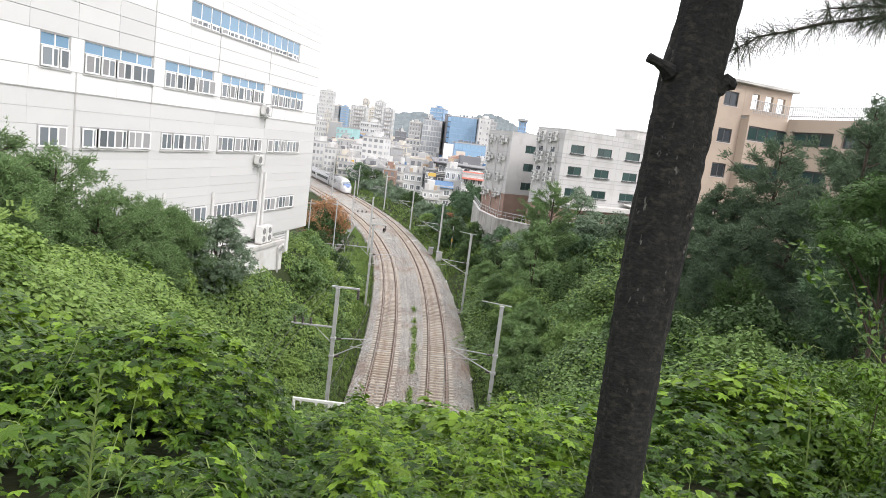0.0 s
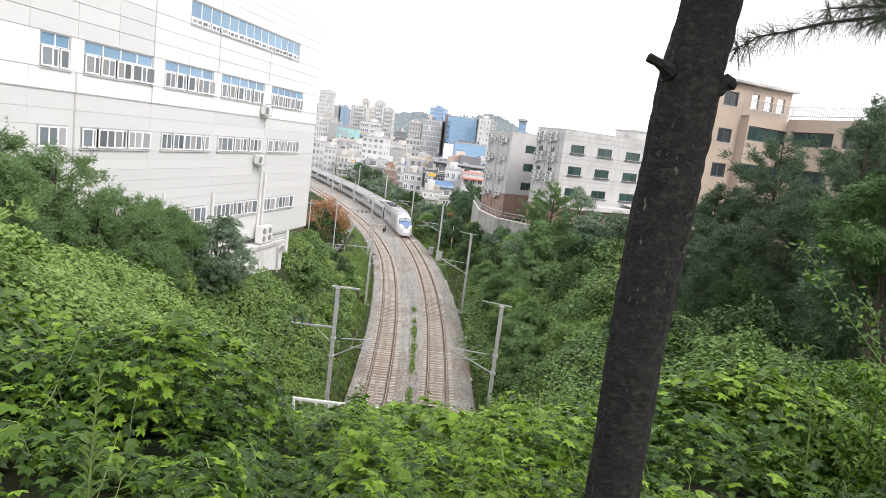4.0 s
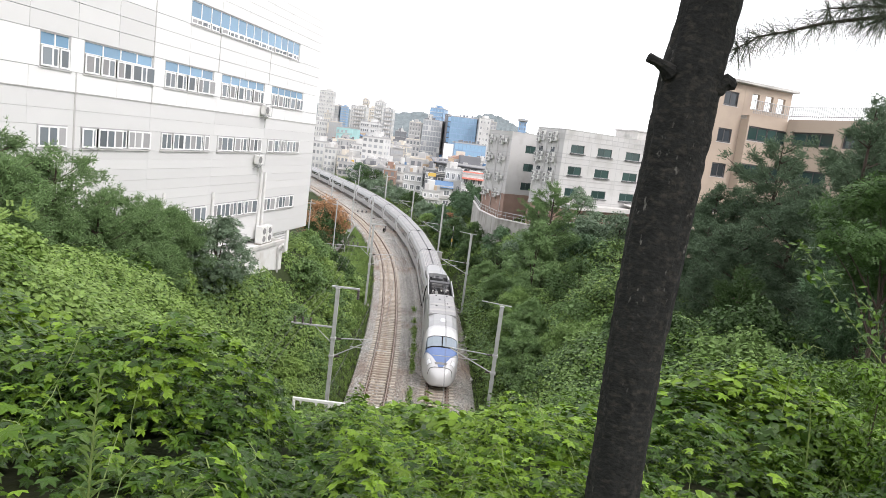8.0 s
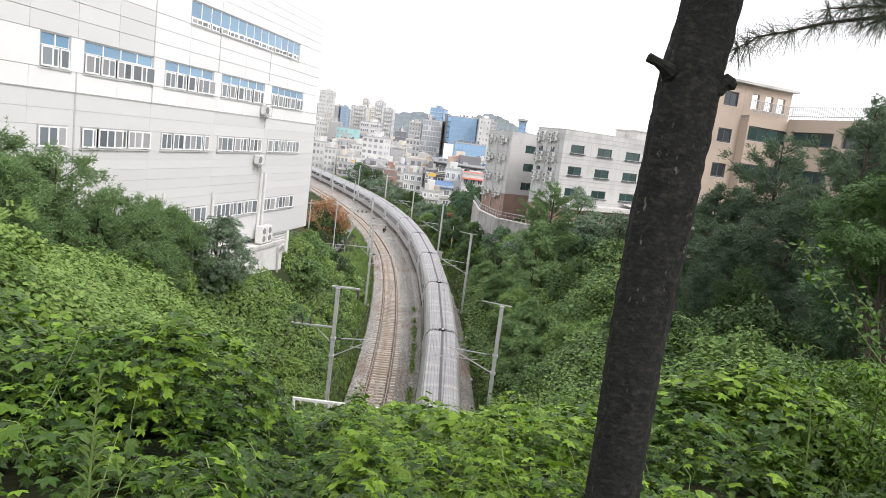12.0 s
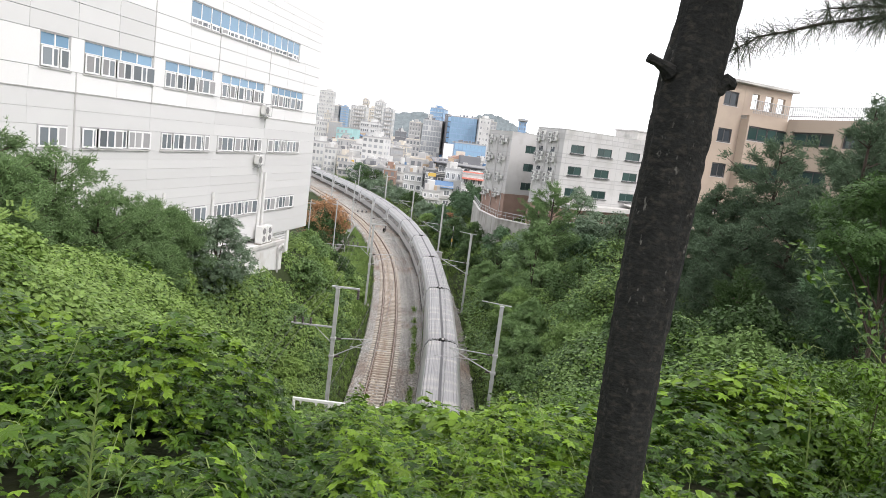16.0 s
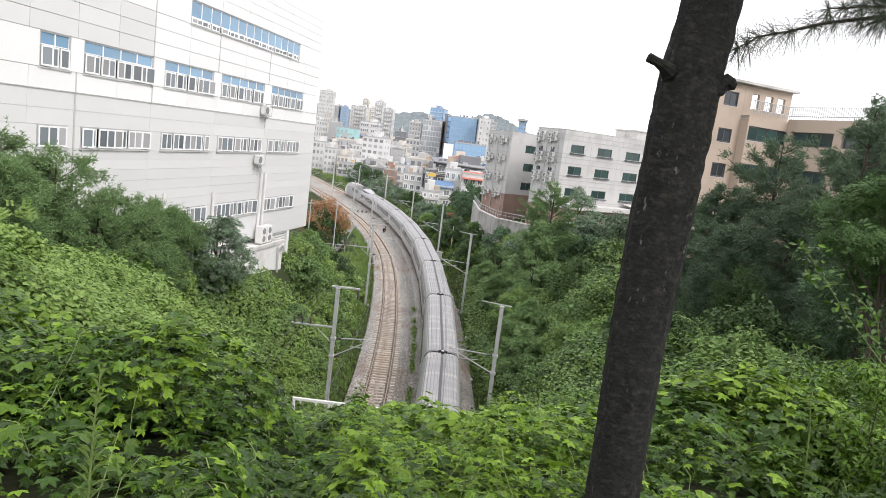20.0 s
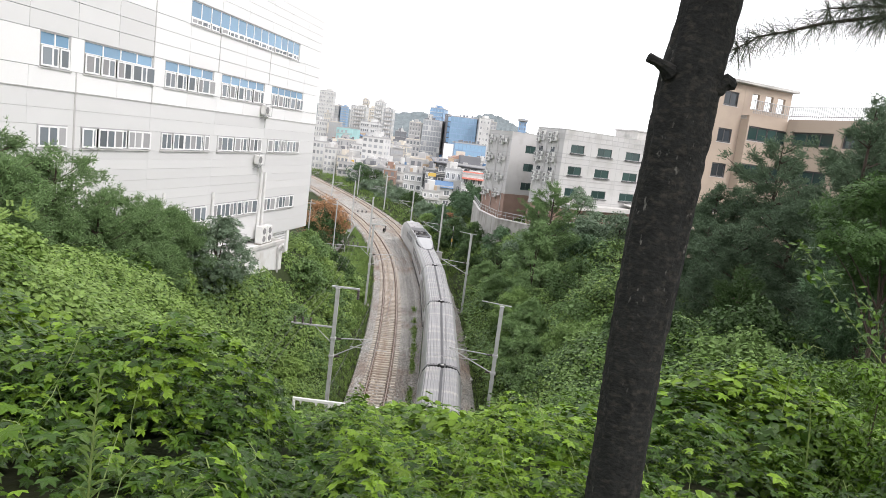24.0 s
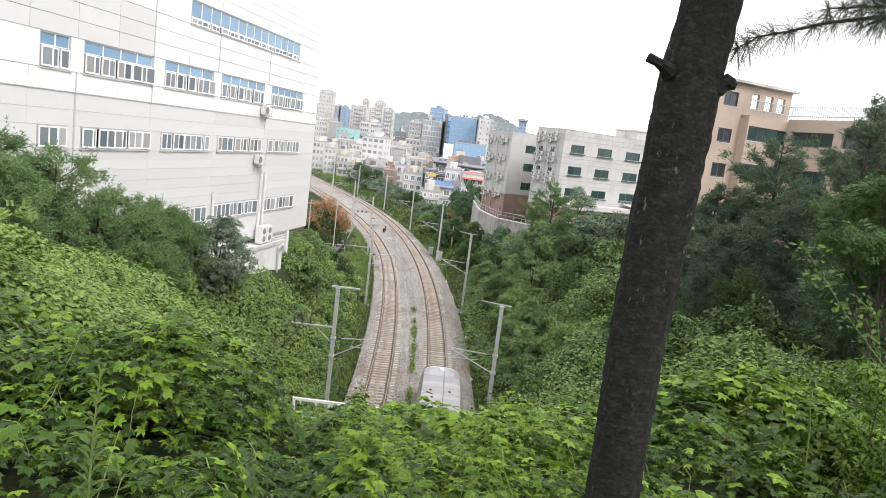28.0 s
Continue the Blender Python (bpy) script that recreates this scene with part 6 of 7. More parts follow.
def drapes(name, label, r0, r1, a0, a1, count, seed, mats, share, leaf, swell, per, keep=None, tall=0.75, shape=BROAD, faces=OVAL_F):
    """Hummocks of creeper: every one a low dome of overlapping leaves that hang outwards, with dark gaps between the domes."""
    rng = np.random.RandomState(seed)
    r = r0 * (r1 / r0) ** rng.uniform(0, 1, count)
    a = np.radians(rng.uniform(a0, a1, count))
    x, y = r * np.sin(a), r * np.cos(a)
    ok = ((beside(x, y) > 3.9) | (beside(x, y) < -track_gap(y) - 3.9) | (y < PORTAL - 1.5))
    hx = (x + 11.69) * math.cos(AZ) - (y - 56.98) * math.sin(AZ)
    hu = (x + 11.69) * math.sin(AZ) + (y - 56.98) * math.cos(AZ)
    ok &= ~((hx < 1.0) & (hu < 0.5) & (hu > -62))
    ok &= ~((hx < 2.0) & (hu > -15) & (hu < -6.5))
    if keep is not None:
        ok &= keep(x, y, rng)
    x, y, r = x[ok], y[ok], r[ok]
    n = len(x)
    rad = swell(r) * rng.uniform(0.6, 1.35, n)
    z = land(x, y) + mound(x, y) * 0.8 - 0.15 * rad
    kind = np.searchsorted(np.cumsum(share)[:-1], np.clip(rng.uniform(0, 1, n) + 0.25 * rolls(x, y, 6.0, seed), 0, 0.999))
    num = np.maximum(24, (per * (rad / swell(r)) ** 2).astype(int))
    k = np.repeat(np.arange(n), num)
    m = len(k)
    d = rng.normal(0, 1, (m, 3))
    d[:, 2] = abs(d[:, 2]) * 0.9 - 0.12
    d /= np.linalg.norm(d, axis=1)[:, None]
    ripple = 1 + 0.16 * np.sin(np.arctan2(d[:, 1], d[:, 0]) * 5 + k * 1.7) * np.clip(1.1 - d[:, 2], 0, 1)
    P = np.stack([x, y, z], -1)[k] + d * (rad[k] * ripple * rng.uniform(0.82, 1.05, m))[:, None] * np.array([1.15, 1.15, tall])
    up = d * 0.55 + np.array([0, 0, 0.75])
    fr = turned(rng, m, up / np.linalg.norm(up, axis=1)[:, None], 0.22)
    pick = np.where(rng.uniform(0, 1, m) < 0.88, kind[k], rng.randint(0, len(mats), m))
    ob = new(name, leaf_mesh(name, P, fr, leaf(r)[k] * rng.uniform(0.65, 1.3, m), shape, faces, mats, pick))
    return tagged(ob, label, "vegetation", kind="stuff")


drapes("creeper_drapes", "creeper hanging in leafy hummocks on the bank below the hall", 14, 46, -37, -9, 900, 61, ["vine", "shrub", "vine_near"], (0.72, 0.22, 0.06), lambda r: 0.075 + 0.0024 * r, lambda r: 0.44 + 0.012 * r, 190, lambda x, y, rng: (x < -3.5) & (beside(x, y) < -7), 0.95)
drapes("creeper_drapes", "creeper and bramble hummocks on the steep side of the cutting", 32, 88, -22, -5, 560, 62, ["vine", "shrub", "locust", "shrub_dark"], (0.46, 0.30, 0.20, 0.04), lambda r: 0.075 + 0.0019 * r, lambda r: 0.5 + 0.010 * r, 190, lambda x, y, rng: beside(x, y) < 0)
drapes("creeper_drapes", "tangled green hummocks on the bank beside the track", 26, 84, 3, 15, 300, 63, ["shrub", "locust", "shrub_dark", "vine"], (0.34, 0.28, 0.24, 0.14), lambda r: 0.085 + 0.0022 * r, lambda r: 0.6 + 0.013 * r, 210, lambda x, y, rng: beside(x, y) > 3.9)
# dark greens paint the pines' shade onto these domes
drapes("creeper_drapes", "creeper domes below the pines, greens darkened for shade", 15, 60, 13, 36, 260, 64, ["shrub", "shrub_dark", "vine_near"], (0.25, 0.50, 0.25), lambda r: 0.075 + 0.0022 * r, lambda r: 0.55 + 0.016 * r, 210)
drapes("creeper_drapes", "tiers of lobed creeper leaves over the near mounds", 6.5, 15, -38, 38, 150, 65, ["vine_shaded", "vine_near", "vine_lit"], (0.3, 0.45, 0.25), lambda r: 0.062 + 0.005 * r, lambda r: 0.22 + 0.018 * r, 60, lambda x, y, rng: abs(x + 0.185 * y) > 0.13 * y, 0.7, PALM_C, PALM_CF)
cover("shrub_leaves", "mixed green shrubs along the cutting", 38, 170, -16, 26, 70000, 24, ["shrub", "vine", "shrub_dark"], OVAL, OVAL_F, lambda r: 0.13 + 0.0024 * r, 0.9, 0.8, lambda x, y, rng: (beside(x, y) > 4) | (y < 82), (0.5, 0.35, 0.15))
cover("grass_tufts", "rough green grass on the outer side of the curve", 95, 300, -16, 6, 60000, 34, ["grass", "shrub", "vine"], BLADE, BLADE_F, lambda r: 0.3 + 0.0022 * r, 0.1, 0.3, lambda x, y, rng: (beside(x, y) > 2.8) & (beside(x, y) < 14), (0.5, 0.3, 0.2), 2.5)
cover("grass_tufts", "rough grass and weeds between the lane and the line", 70, 135, -17, -4, 24000, 35, ["grass", "shrub", "vine"], BLADE, BLADE_F, lambda r: 0.35 + 0.0025 * r, 0.1, 0.3, lambda x, y, rng: (beside(x, y) < -track_gap(y) - 2.6) & (beside(x, y) > -track_gap(y) - 13) & ~((x < -15) & (y > 91) & (y < 119)), (0.4, 0.35, 0.25), 2.5)
cover("grass_tufts", "long green grass along the ballast's edge", 28, 130, -14, 10, 30000, 25, ["grass", "vine"], BLADE, BLADE_F, lambda r: 0.34 + 0.002 * r, 0.1, 0.25, lambda x, y, rng: ((beside(x, y) > 2.9) & (beside(x, y) < 5.0) & (rng.uniform(0, 1, len(x)) < 0.7)) | ((beside(x, y) < -track_gap(y) - 2.1) & (beside(x, y) > -track_gap(y) - 4.0)), (0.8, 0.2), 2.1)


# weeds in a line between the tracks
def weeds():
    r = np.random.RandomState(3)
    n = 2600
    c = r.uniform(36, 78, 26)
    s = c[r.randint(0, 26, n)] + r.normal(0, 0.55, n)
    d = -track_gap(s) * 0.5 + 0.25 + r.normal(0, 0.12, n)
    x, y = on_line(s, d)
    P = np.stack([x, y, -0.4 + r.uniform(0, 0.35, n) * (r.uniform(0, 1, n) < 0.7)], -1)
    fr = turned(r, n, np.tile([0.0, 0.0, 1.0], (n, 1)), 0.6)
    ob = new("weeds", leaf_mesh("weeds", P, fr, r.uniform(0.08, 0.22, n), HEART, HEART_F, ["vine", "grass"], r.choice(2, n)))
    tagged(ob, "low green weeds in a line between the tracks", "vegetation", kind="stuff")


weeds()


def stones():
    """Loose stones of the ballast, the nearest stretch."""
    r = np.random.RandomState(4)
    n = 44000
    y = 34 * (125 / 34) ** r.uniform(0, 1, n)
    d = r.uniform(-1, 1, n)
    g = track_gap(y)
    d = -g / 2 + d * (g / 2 + 2.5) + 0.45 * (d > 0.9) * r.uniform(0, 1.6, n) + 0.5 * (d < -0.85)
    x, yy = on_line(y, d)
    near, far = abs(d), abs(d + g)
    t = np.minimum(near, far)
    z = np.interp(t, (0, 1.3, 1.5, 2.0, 2.75), (-0.225, -0.225, -0.2, -0.3, -0.7))
    z = np.where((d < -1.9) & (d > -g + 1.9), -0.36, z)
    S = np.array([(1, 0, 0), (-1, 0, 0), (0, 1, 0), (0, -1, 0), (0, 0, 0.8), (0, 0, -0.6)])
    F = np.array([(0, 2, 4), (2, 1, 4), (1, 3, 4), (3, 0, 4)])
    fr = turned(r, n, np.tile([0.0, 0.0, 1.0], (n, 1)), 0.7)
    ob = new("ballast_stones", leaf_mesh("ballast_stones", np.stack([x, yy, z + 0.01], -1), fr, r.uniform(0.035, 0.075, n), S, F, ["stone"]))
    tagged(ob, "loose grey and brown ballast stones", "ballast", kind="stuff")


stones()


def tree(name, label, x, y, height, radius, seed, leaf, mat, clumps, per, size, low=0.25, trunk_r=0.16, lean=(0, 0), flat=1.0, shape=None, faces=None, base=None):
    """A broadleaf tree or tall shrub: tapered trunk, limbs, and a crown of many leaf clumps with gaps."""
    rng = np.random.RandomState(seed)
    z0 = float(land(x, y)) - 0.2 if base is None else base
    if shape is None:
        per, size = int(per * 0.72), size * 1.16
    t = thing(name, pose(x, y, z0), label, "tree" if trunk_r > 0.08 else "shrub", "trees of the cutting" if trunk_r > 0.08 else "shrubs of the cutting")
    top = np.array([lean[0], lean[1], height])
    line = [Vector((top[0] * k**1.3 + rng.normal(0, 0.06) * height * 0.1 * k, top[1] * k**1.3 + rng.normal(0, 0.06) * height * 0.1 * k, height * k * 0.9)) for k in np.linspace(0, 1, 7)]
    part("trunk", pipe_run(line, [trunk_r * (1.15 - k) for k in np.linspace(0, 1, 7)], 8), "bark_thin", t)
    C = []
    while len(C) < clumps:
        p = rng.uniform(-1, 1, 3)
        q = np.linalg.norm(p)
        if 0.45 < q < 1:
            h = (p[2] + 1) / 2
            w = math.sin(min(1, (h * 0.92 + 0.08)) ** 0.75 * math.pi) ** 0.6
            C.append((p[0] * radius * w + lean[0] * h, p[1] * radius * w + lean[1] * h, height * (low + (1 - low) * h)))
    C = np.array(C)
    for c in C[:: max(1, clumps // 8)]:
        k = max(0.12, c[2] / height - 0.25)
        a = line[min(6, int(k * 6))]
        mid = (a + Vector(c)) / 2 + Vector((0, 0, 0.08 * height * rng.uniform(-0.3, 1)))
        part("limb", pipe_run([a, mid, Vector(c)], [trunk_r * 0.4, trunk_r * 0.25, trunk_r * 0.08], 5), "bark_thin", t)
    n = clumps * per
    idx = np.repeat(np.arange(clumps), per)
    cr = radius * rng.uniform(0.16, 0.34, clumps)
    dirs = rng.normal(0, 1, (n, 3))
    dirs /= np.linalg.norm(dirs, axis=1)[:, None]
    rad = cr[idx] * rng.uniform(0.35, 1.0, n) ** 0.5
    P = C[idx] + dirs * rad[:, None] * np.array([1, 1, 0.62 * flat])
    up = dirs * 0.6 + np.array([0, 0, 0.8])
    fr = turned(rng, n, up / np.linalg.norm(up, axis=1)[:, None], 0.45)
    me = leaf_mesh("crown", P, fr, size * rng.uniform(0.6, 1.3, n), OVAL if shape is None else shape, OVAL_F if faces is None else faces, [mat])
    cr_ = new("crown", me)
    cr_.parent = t
    return t


def pine(label, x, y, height, radius, seed, mat, tufts=2600, size=0.42, low=0.12, base=None, sparse=False):
    """A pine: straight trunk, whorls of rising branches with twigs, and needle tufts."""
    rng = np.random.RandomState(seed)
    z0 = float(land(x, y)) - 0.2 if base is None else base
    t = thing("pine_tree", pose(x, y, z0), label, "tree", "pines")
    part("trunk", tube((0, 0, 0), (rng.normal(0, 0.1), rng.normal(0, 0.1), height * 0.97), 0.035 * height ** 0.8, 0.02, 8), "bark_thin", t)
    bm = bmesh.new()
    pts = []
    whorls = max(7, int(height * 1.5))
    for k in range(whorls):
        f = (k + rng.uniform(-0.2, 0.2)) / whorls
        z = height * (low + (0.985 - low) * f)
        ln = radius * (1 - f) ** 0.62 * rng.uniform(0.8, 1.15) + 0.25
        nb = 6 if f < 0.8 else 4
        for j in range(nb):
            a = rng.uniform(0, 6.283)
            l = ln * rng.uniform(0.6, 1.1)
            rise = rng.uniform(0.12, 0.4) + 0.5 * f
            tip = np.array([math.cos(a) * l, math.sin(a) * l, l * rise])
            p0 = np.array([0, 0, z])
            pipe_run([p0, p0 + tip * 0.55 - np.array([0, 0, 0.06 * l]), p0 + tip], [0.035, 0.022, 0.008], 4, bm)
            m = max(2, int(l * 3.2))
            for u in rng.uniform(0.3, 1.05, m):
                q = p0 + tip * u + np.array([0, 0, -0.06 * l * math.sin(u * math.pi)])
                for _ in range(4):
                    pts.append(q + rng.normal(0, 0.08 + 0.03 * l, 3) * (1, 1, 0.5))
    tagged(part("branchwork", bm, "bark_thin", t), kind="stuff")
    pts = np.array(pts)
    pts = np.concatenate([pts, np.array([[0, 0, height]]) + rng.normal(0, 0.08, (6, 3))])
    while len(pts) < tufts:
        pts = np.concatenate([pts, pts + rng.normal(0, 0.095, pts.shape)])
    pts = pts[rng.permutation(len(pts))[:tufts]]
    out = pts * (1, 1, 0)
    out = out / (np.linalg.norm(out, axis=1)[:, None] + 1e-6) * 1.0 + np.array([0, 0, 0.55])
    fr = turned(rng, len(pts), out, 0.6)
    me = leaf_mesh("crown", pts, fr, size * rng.uniform(0.7, 1.25, len(pts)), TUFT, TUFT_F, [mat])
    c = new("crown", me)
    c.parent = t
    return t


# pines along the hall: x, y, crown top, radius
for k, (x, y, top_z, r) in enumerate(((-14.0, 20.6, 16.2, 2.0), (-15.6, 23.6, 16.5, 2.2), (-15.0, 25.6, 15.9, 2.2), (-14.8, 28.8, 14.2, 2.2), (-15.3, 31.2, 14.0, 2.0), (-14.6, 34.0, 13.4, 2.0), (-14.3, 36.8, 12.5, 1.8), (-14.0, 31.6, 13.2, 1.8), (-17.0, 22.0, 16.7, 2.2))):
    b0 = float(land(x, y)) - 0.3
    pine("bushy green pine in front of the white hall", x, y, top_z - b0, r, 1 + k, "needles", 12000, 0.19, 0.14)
tree("locust_tree", "blue-green locust tree before the annex", -12.9, 38.6, 12.7 - float(land(-12.9, 38.6)) + 0.3, 2.3, 31, "spray", "locust_blue", 90, 44, 0.30, 0.02, 0.14, flat=0.6, shape=SPRAY, faces=SPRAY_F)
tree("locust_tree", "feathery green locust tree on the bank", -10.4, 51.5, 3.0, 1.7, 32, "oval", "locust", 36, 150, 0.18, 0.05, 0.1)
# right bank
b0 = float(land(9.0, 66.3))
pine("dark conifer on the bank below the white building", 10.1, 66.5, 15.1 - b0, 4.4, 41, "needles", 19000, 0.29, 0.03)
tree("conifer", "layered dark green tree beside the conifer on the bank", 8.8, 64.5, 12.2 - float(land(8.8, 64.5)), 2.6, 43, "spray", "needles", 60, 80, 0.32, 0.05, 0.14, shape=SPRIG, faces=SPRIG_F)
tree("conifer", "small layered green tree in front of the white building", 15.6, 82.5, 15.4 - float(land(15.6, 82.5)), 2.1, 42, "spray", "locust_blue", 44, 26, 0.42, 0.3, 0.12, flat=0.5, shape=SPRIG, faces=SPRIG_F)
for k, (x, y, h, r, m) in enumerate(((6.6, 47.5, 4.6, 2.0, "locust"), (7.6, 53.5, 4.8, 2.2, "locust"), (7.2, 60.0, 4.6, 2.0, "shrub"), (6.4, 70.5, 4.2, 2.0, "locust"), (5.6, 80.0, 3.8, 2.0, "locust"), (9.4, 45.0, 3.4, 2.0, "shrub"))):
    tree("locust_tree", "feathery light green locust on the bank beside the mast", x, y, h, r, 300 + k, "spray", m, 60, 70, 0.24 + 0.001 * y, 0.08, 0.07, flat=0.6, shape=SPRIG, faces=SPRIG_F)
for k, (x, y, h, r) in enumerate(((15.4, 73.0, 4.2, 2.8), (13.6, 78.0, 4.6, 2.8), (18.0, 71.0, 4.0, 2.8), (14.0, 66.5, 4.4, 2.8), (17.0, 78.5, 3.4, 2.6), (7.4, 90.0, 5.2, 2.8), (9.8, 80.5, 5.2, 2.8))):
    tree("broadleaf_tree", "dark bushy tree below the retaining wall", x, y, h, r, 320 + k, "oval", ("locust_blue", "needles_deep")[k % 2], 60, 120, 0.24, 0.03, 0.1)
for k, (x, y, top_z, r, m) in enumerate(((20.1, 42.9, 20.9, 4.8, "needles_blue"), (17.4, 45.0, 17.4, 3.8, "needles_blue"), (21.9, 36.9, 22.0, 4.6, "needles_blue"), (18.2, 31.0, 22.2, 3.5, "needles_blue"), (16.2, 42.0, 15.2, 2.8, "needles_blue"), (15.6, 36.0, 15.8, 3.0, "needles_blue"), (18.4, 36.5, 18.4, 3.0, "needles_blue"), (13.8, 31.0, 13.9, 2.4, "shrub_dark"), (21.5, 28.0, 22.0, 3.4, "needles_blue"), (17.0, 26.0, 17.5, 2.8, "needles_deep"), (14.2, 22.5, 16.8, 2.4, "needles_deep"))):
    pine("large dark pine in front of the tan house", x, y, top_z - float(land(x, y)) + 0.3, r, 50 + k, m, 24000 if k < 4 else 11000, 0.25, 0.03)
tree("broadleaf_tree", "feathery tree at the slope's edge, green darkened for shade", 11.6, 17.8, 19.0 - float(land(11.6, 17.8)), 2.0, 62, "spray", "leaf_shade", 60, 90, 0.22, 0.6, 0.08, shape=SPRIG, faces=SPRIG_F)
tree("broadleaf_tree", "feathery tree among the pines, green darkened for shade", 13.2, 19.5, 18.6 - float(land(13.2, 19.5)), 1.8, 64, "spray", "leaf_shade", 56, 90, 0.22, 0.45, 0.08, shape=SPRIG, faces=SPRIG_F)
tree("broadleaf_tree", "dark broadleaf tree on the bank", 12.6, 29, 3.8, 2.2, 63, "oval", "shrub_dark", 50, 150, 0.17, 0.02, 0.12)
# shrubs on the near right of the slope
# two of three take the darker green as painted shade
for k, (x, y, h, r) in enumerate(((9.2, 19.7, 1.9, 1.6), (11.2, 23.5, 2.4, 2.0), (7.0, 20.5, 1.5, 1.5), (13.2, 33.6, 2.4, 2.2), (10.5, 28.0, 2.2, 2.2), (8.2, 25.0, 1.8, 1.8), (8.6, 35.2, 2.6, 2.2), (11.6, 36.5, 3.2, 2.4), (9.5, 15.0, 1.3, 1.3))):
    tree("shrub", "shrub on the bank below the pines, green mostly darkened for shade", x, y, h, r, 140 + k, "oval", "shrub_dark" if k % 3 else "shrub", 44, 150, 0.13 + 0.002 * y, 0.02, 0.05)
for k, (x, y, h, r) in enumerate(((7.9, 107.0, 2.6, 2.4), (10.2, 99.5, 2.2, 2.2), (12.8, 92.0, 1.8, 2.0), (16.5, 87.0, 1.4, 1.8), (5.9, 114.0, 2.6, 2.4), (20.5, 85.0, 1.4, 1.8))):
    tree("shrub", "rank green shrub at the foot of the retaining wall", x, y, h, r, 160 + k, "oval", "shrub_dark" if k % 2 else "shrub", 40, 120, 0.32, 0.02, 0.05)
tree("shrub", "leafy shrub with arching twigs on the near slope", 3.95, 5.8, 1.9, 0.8, 65, "leaf", "vine_near", 40, 130, 0.06, 0.02, 0.015, shape=LEAF, faces=LEAF_F)
tree("shrub", "leafy shrub with arching twigs on the near slope", 5.6, 8.4, 2.2, 1.1, 66, "leaf", "vine_near", 34, 130, 0.075, 0.1, 0.03, shape=LEAF, faces=LEAF_F)
# the darkest leaf green imitates shade at the slope's right edge
tree("shrub", "leafy shrub with arching twigs on the near slope", 3.1, 3.85, 1.1, 0.55, 67, "leaf", "vine_shaded", 40, 110, 0.05, 0.1, 0.02, shape=LEAF, faces=LEAF_F)
for k, (x, y, h, r, m) in enumerate(((7.5, 56, 3.2, 2.4, "shrub"), (10.5, 50, 3.6, 2.6, "locust"), (6.2, 62, 2.6, 1.8, "shrub"), (12, 58, 4.2, 2.8, "shrub_dark"), (6.8, 84, 4.2, 2.4, "shrub_dark"), (3.6, 96, 4.5, 2.4, "shrub_dark"), (9.5, 88, 3.8, 2.6, "shrub"), (1.5, 112, 5.5, 3.0, "shrub_dark"), (-3.5, 131, 4.8, 2.8, "shrub"), (12.5, 74, 4.0, 2.6, "locust"), (14, 80, 2.4, 2.0, "shrub"), (4.5, 104, 5, 2.4, "shrub_dark"), (7.0, 45, 3.0, 2.0, "locust"), (10.8, 43, 3.4, 2.4, "shrub"))):
    tree("shrub", "tangled green shrub on the railway bank", x, y, h, r, 70 + k, "oval", m, 44, 125, 0.15 + 0.0011 * y, 0.02, 0.05)
for k, (x, y, h, r, m) in enumerate(((-14.6, 83, 3.2, 2.6, "locust"), (-12.0, 78, 2.6, 2.2, "shrub"), (-10.8, 62, 2.8, 2.0, "vine"), (-13.0, 66, 3.0, 2.4, "shrub"), (-11.5, 71.5, 2.8, 2.2, "shrub_dark"))):
    tree("shrub", "tangled green shrub beside the line", x, y, h, r, 100 + k, "oval", m, 44, 125, 0.15 + 0.0011 * y, 0.02, 0.05)
for k, (x, y, h, r) in enumerate(((4.2, 150, 7.0, 2.6), (6.2, 142, 6.5, 2.6), (1.6, 156, 5.0, 2.4), (9.5, 145, 7.0, 2.8))):
    tree("broadleaf_tree", "dark green tree before the town houses", x, y, h, r, 180 + k, "oval", "needles_deep", 46, 110, 0.42, 0.05, 0.14)
# the pale grey-green on some of these shrubs stands in for haze
for k, (s_, d_, h, r, m) in enumerate(((112, 6.2, 3.6, 2.2, "needles_deep"), (119, 7.5, 4.4, 2.6, "locust_blue"), (127, 6.8, 4.0, 2.4, "needles_deep"), (134, 8.0, 4.6, 2.8, "needles_deep"), (142, 7.2, 4.2, 2.6, "locust_blue"), (130, 11.5, 5.2, 3.0, "needles_deep"), (150, 7.5, 3.6, 2.6, "locust_blue"), (163, 8.0, 4.2, 3.0, "shrub_dark"), (176, 8.0, 4.2, 3.2, "locust_blue"), (190, 8.5, 4.6, 3.4, "locust_blue"), (206, 10.5, 6.5, 4.6, "locust_blue"), (224, 12.5, 7.5, 5.4, "shrub_dark"), (243, 12.5, 7.0, 5.4, "needles_deep"), (214, 8.5, 4.2, 3.2, "locust_blue"))):
    x, y = (float(v) for v in on_line(s_, d_))
    tree("shrub", "tangled green shrub along the outer side of the curve", x, y, h, r, 400 + k, "oval", m, 50, 120, 0.15 + 0.0011 * y, 0.02, 0.05)
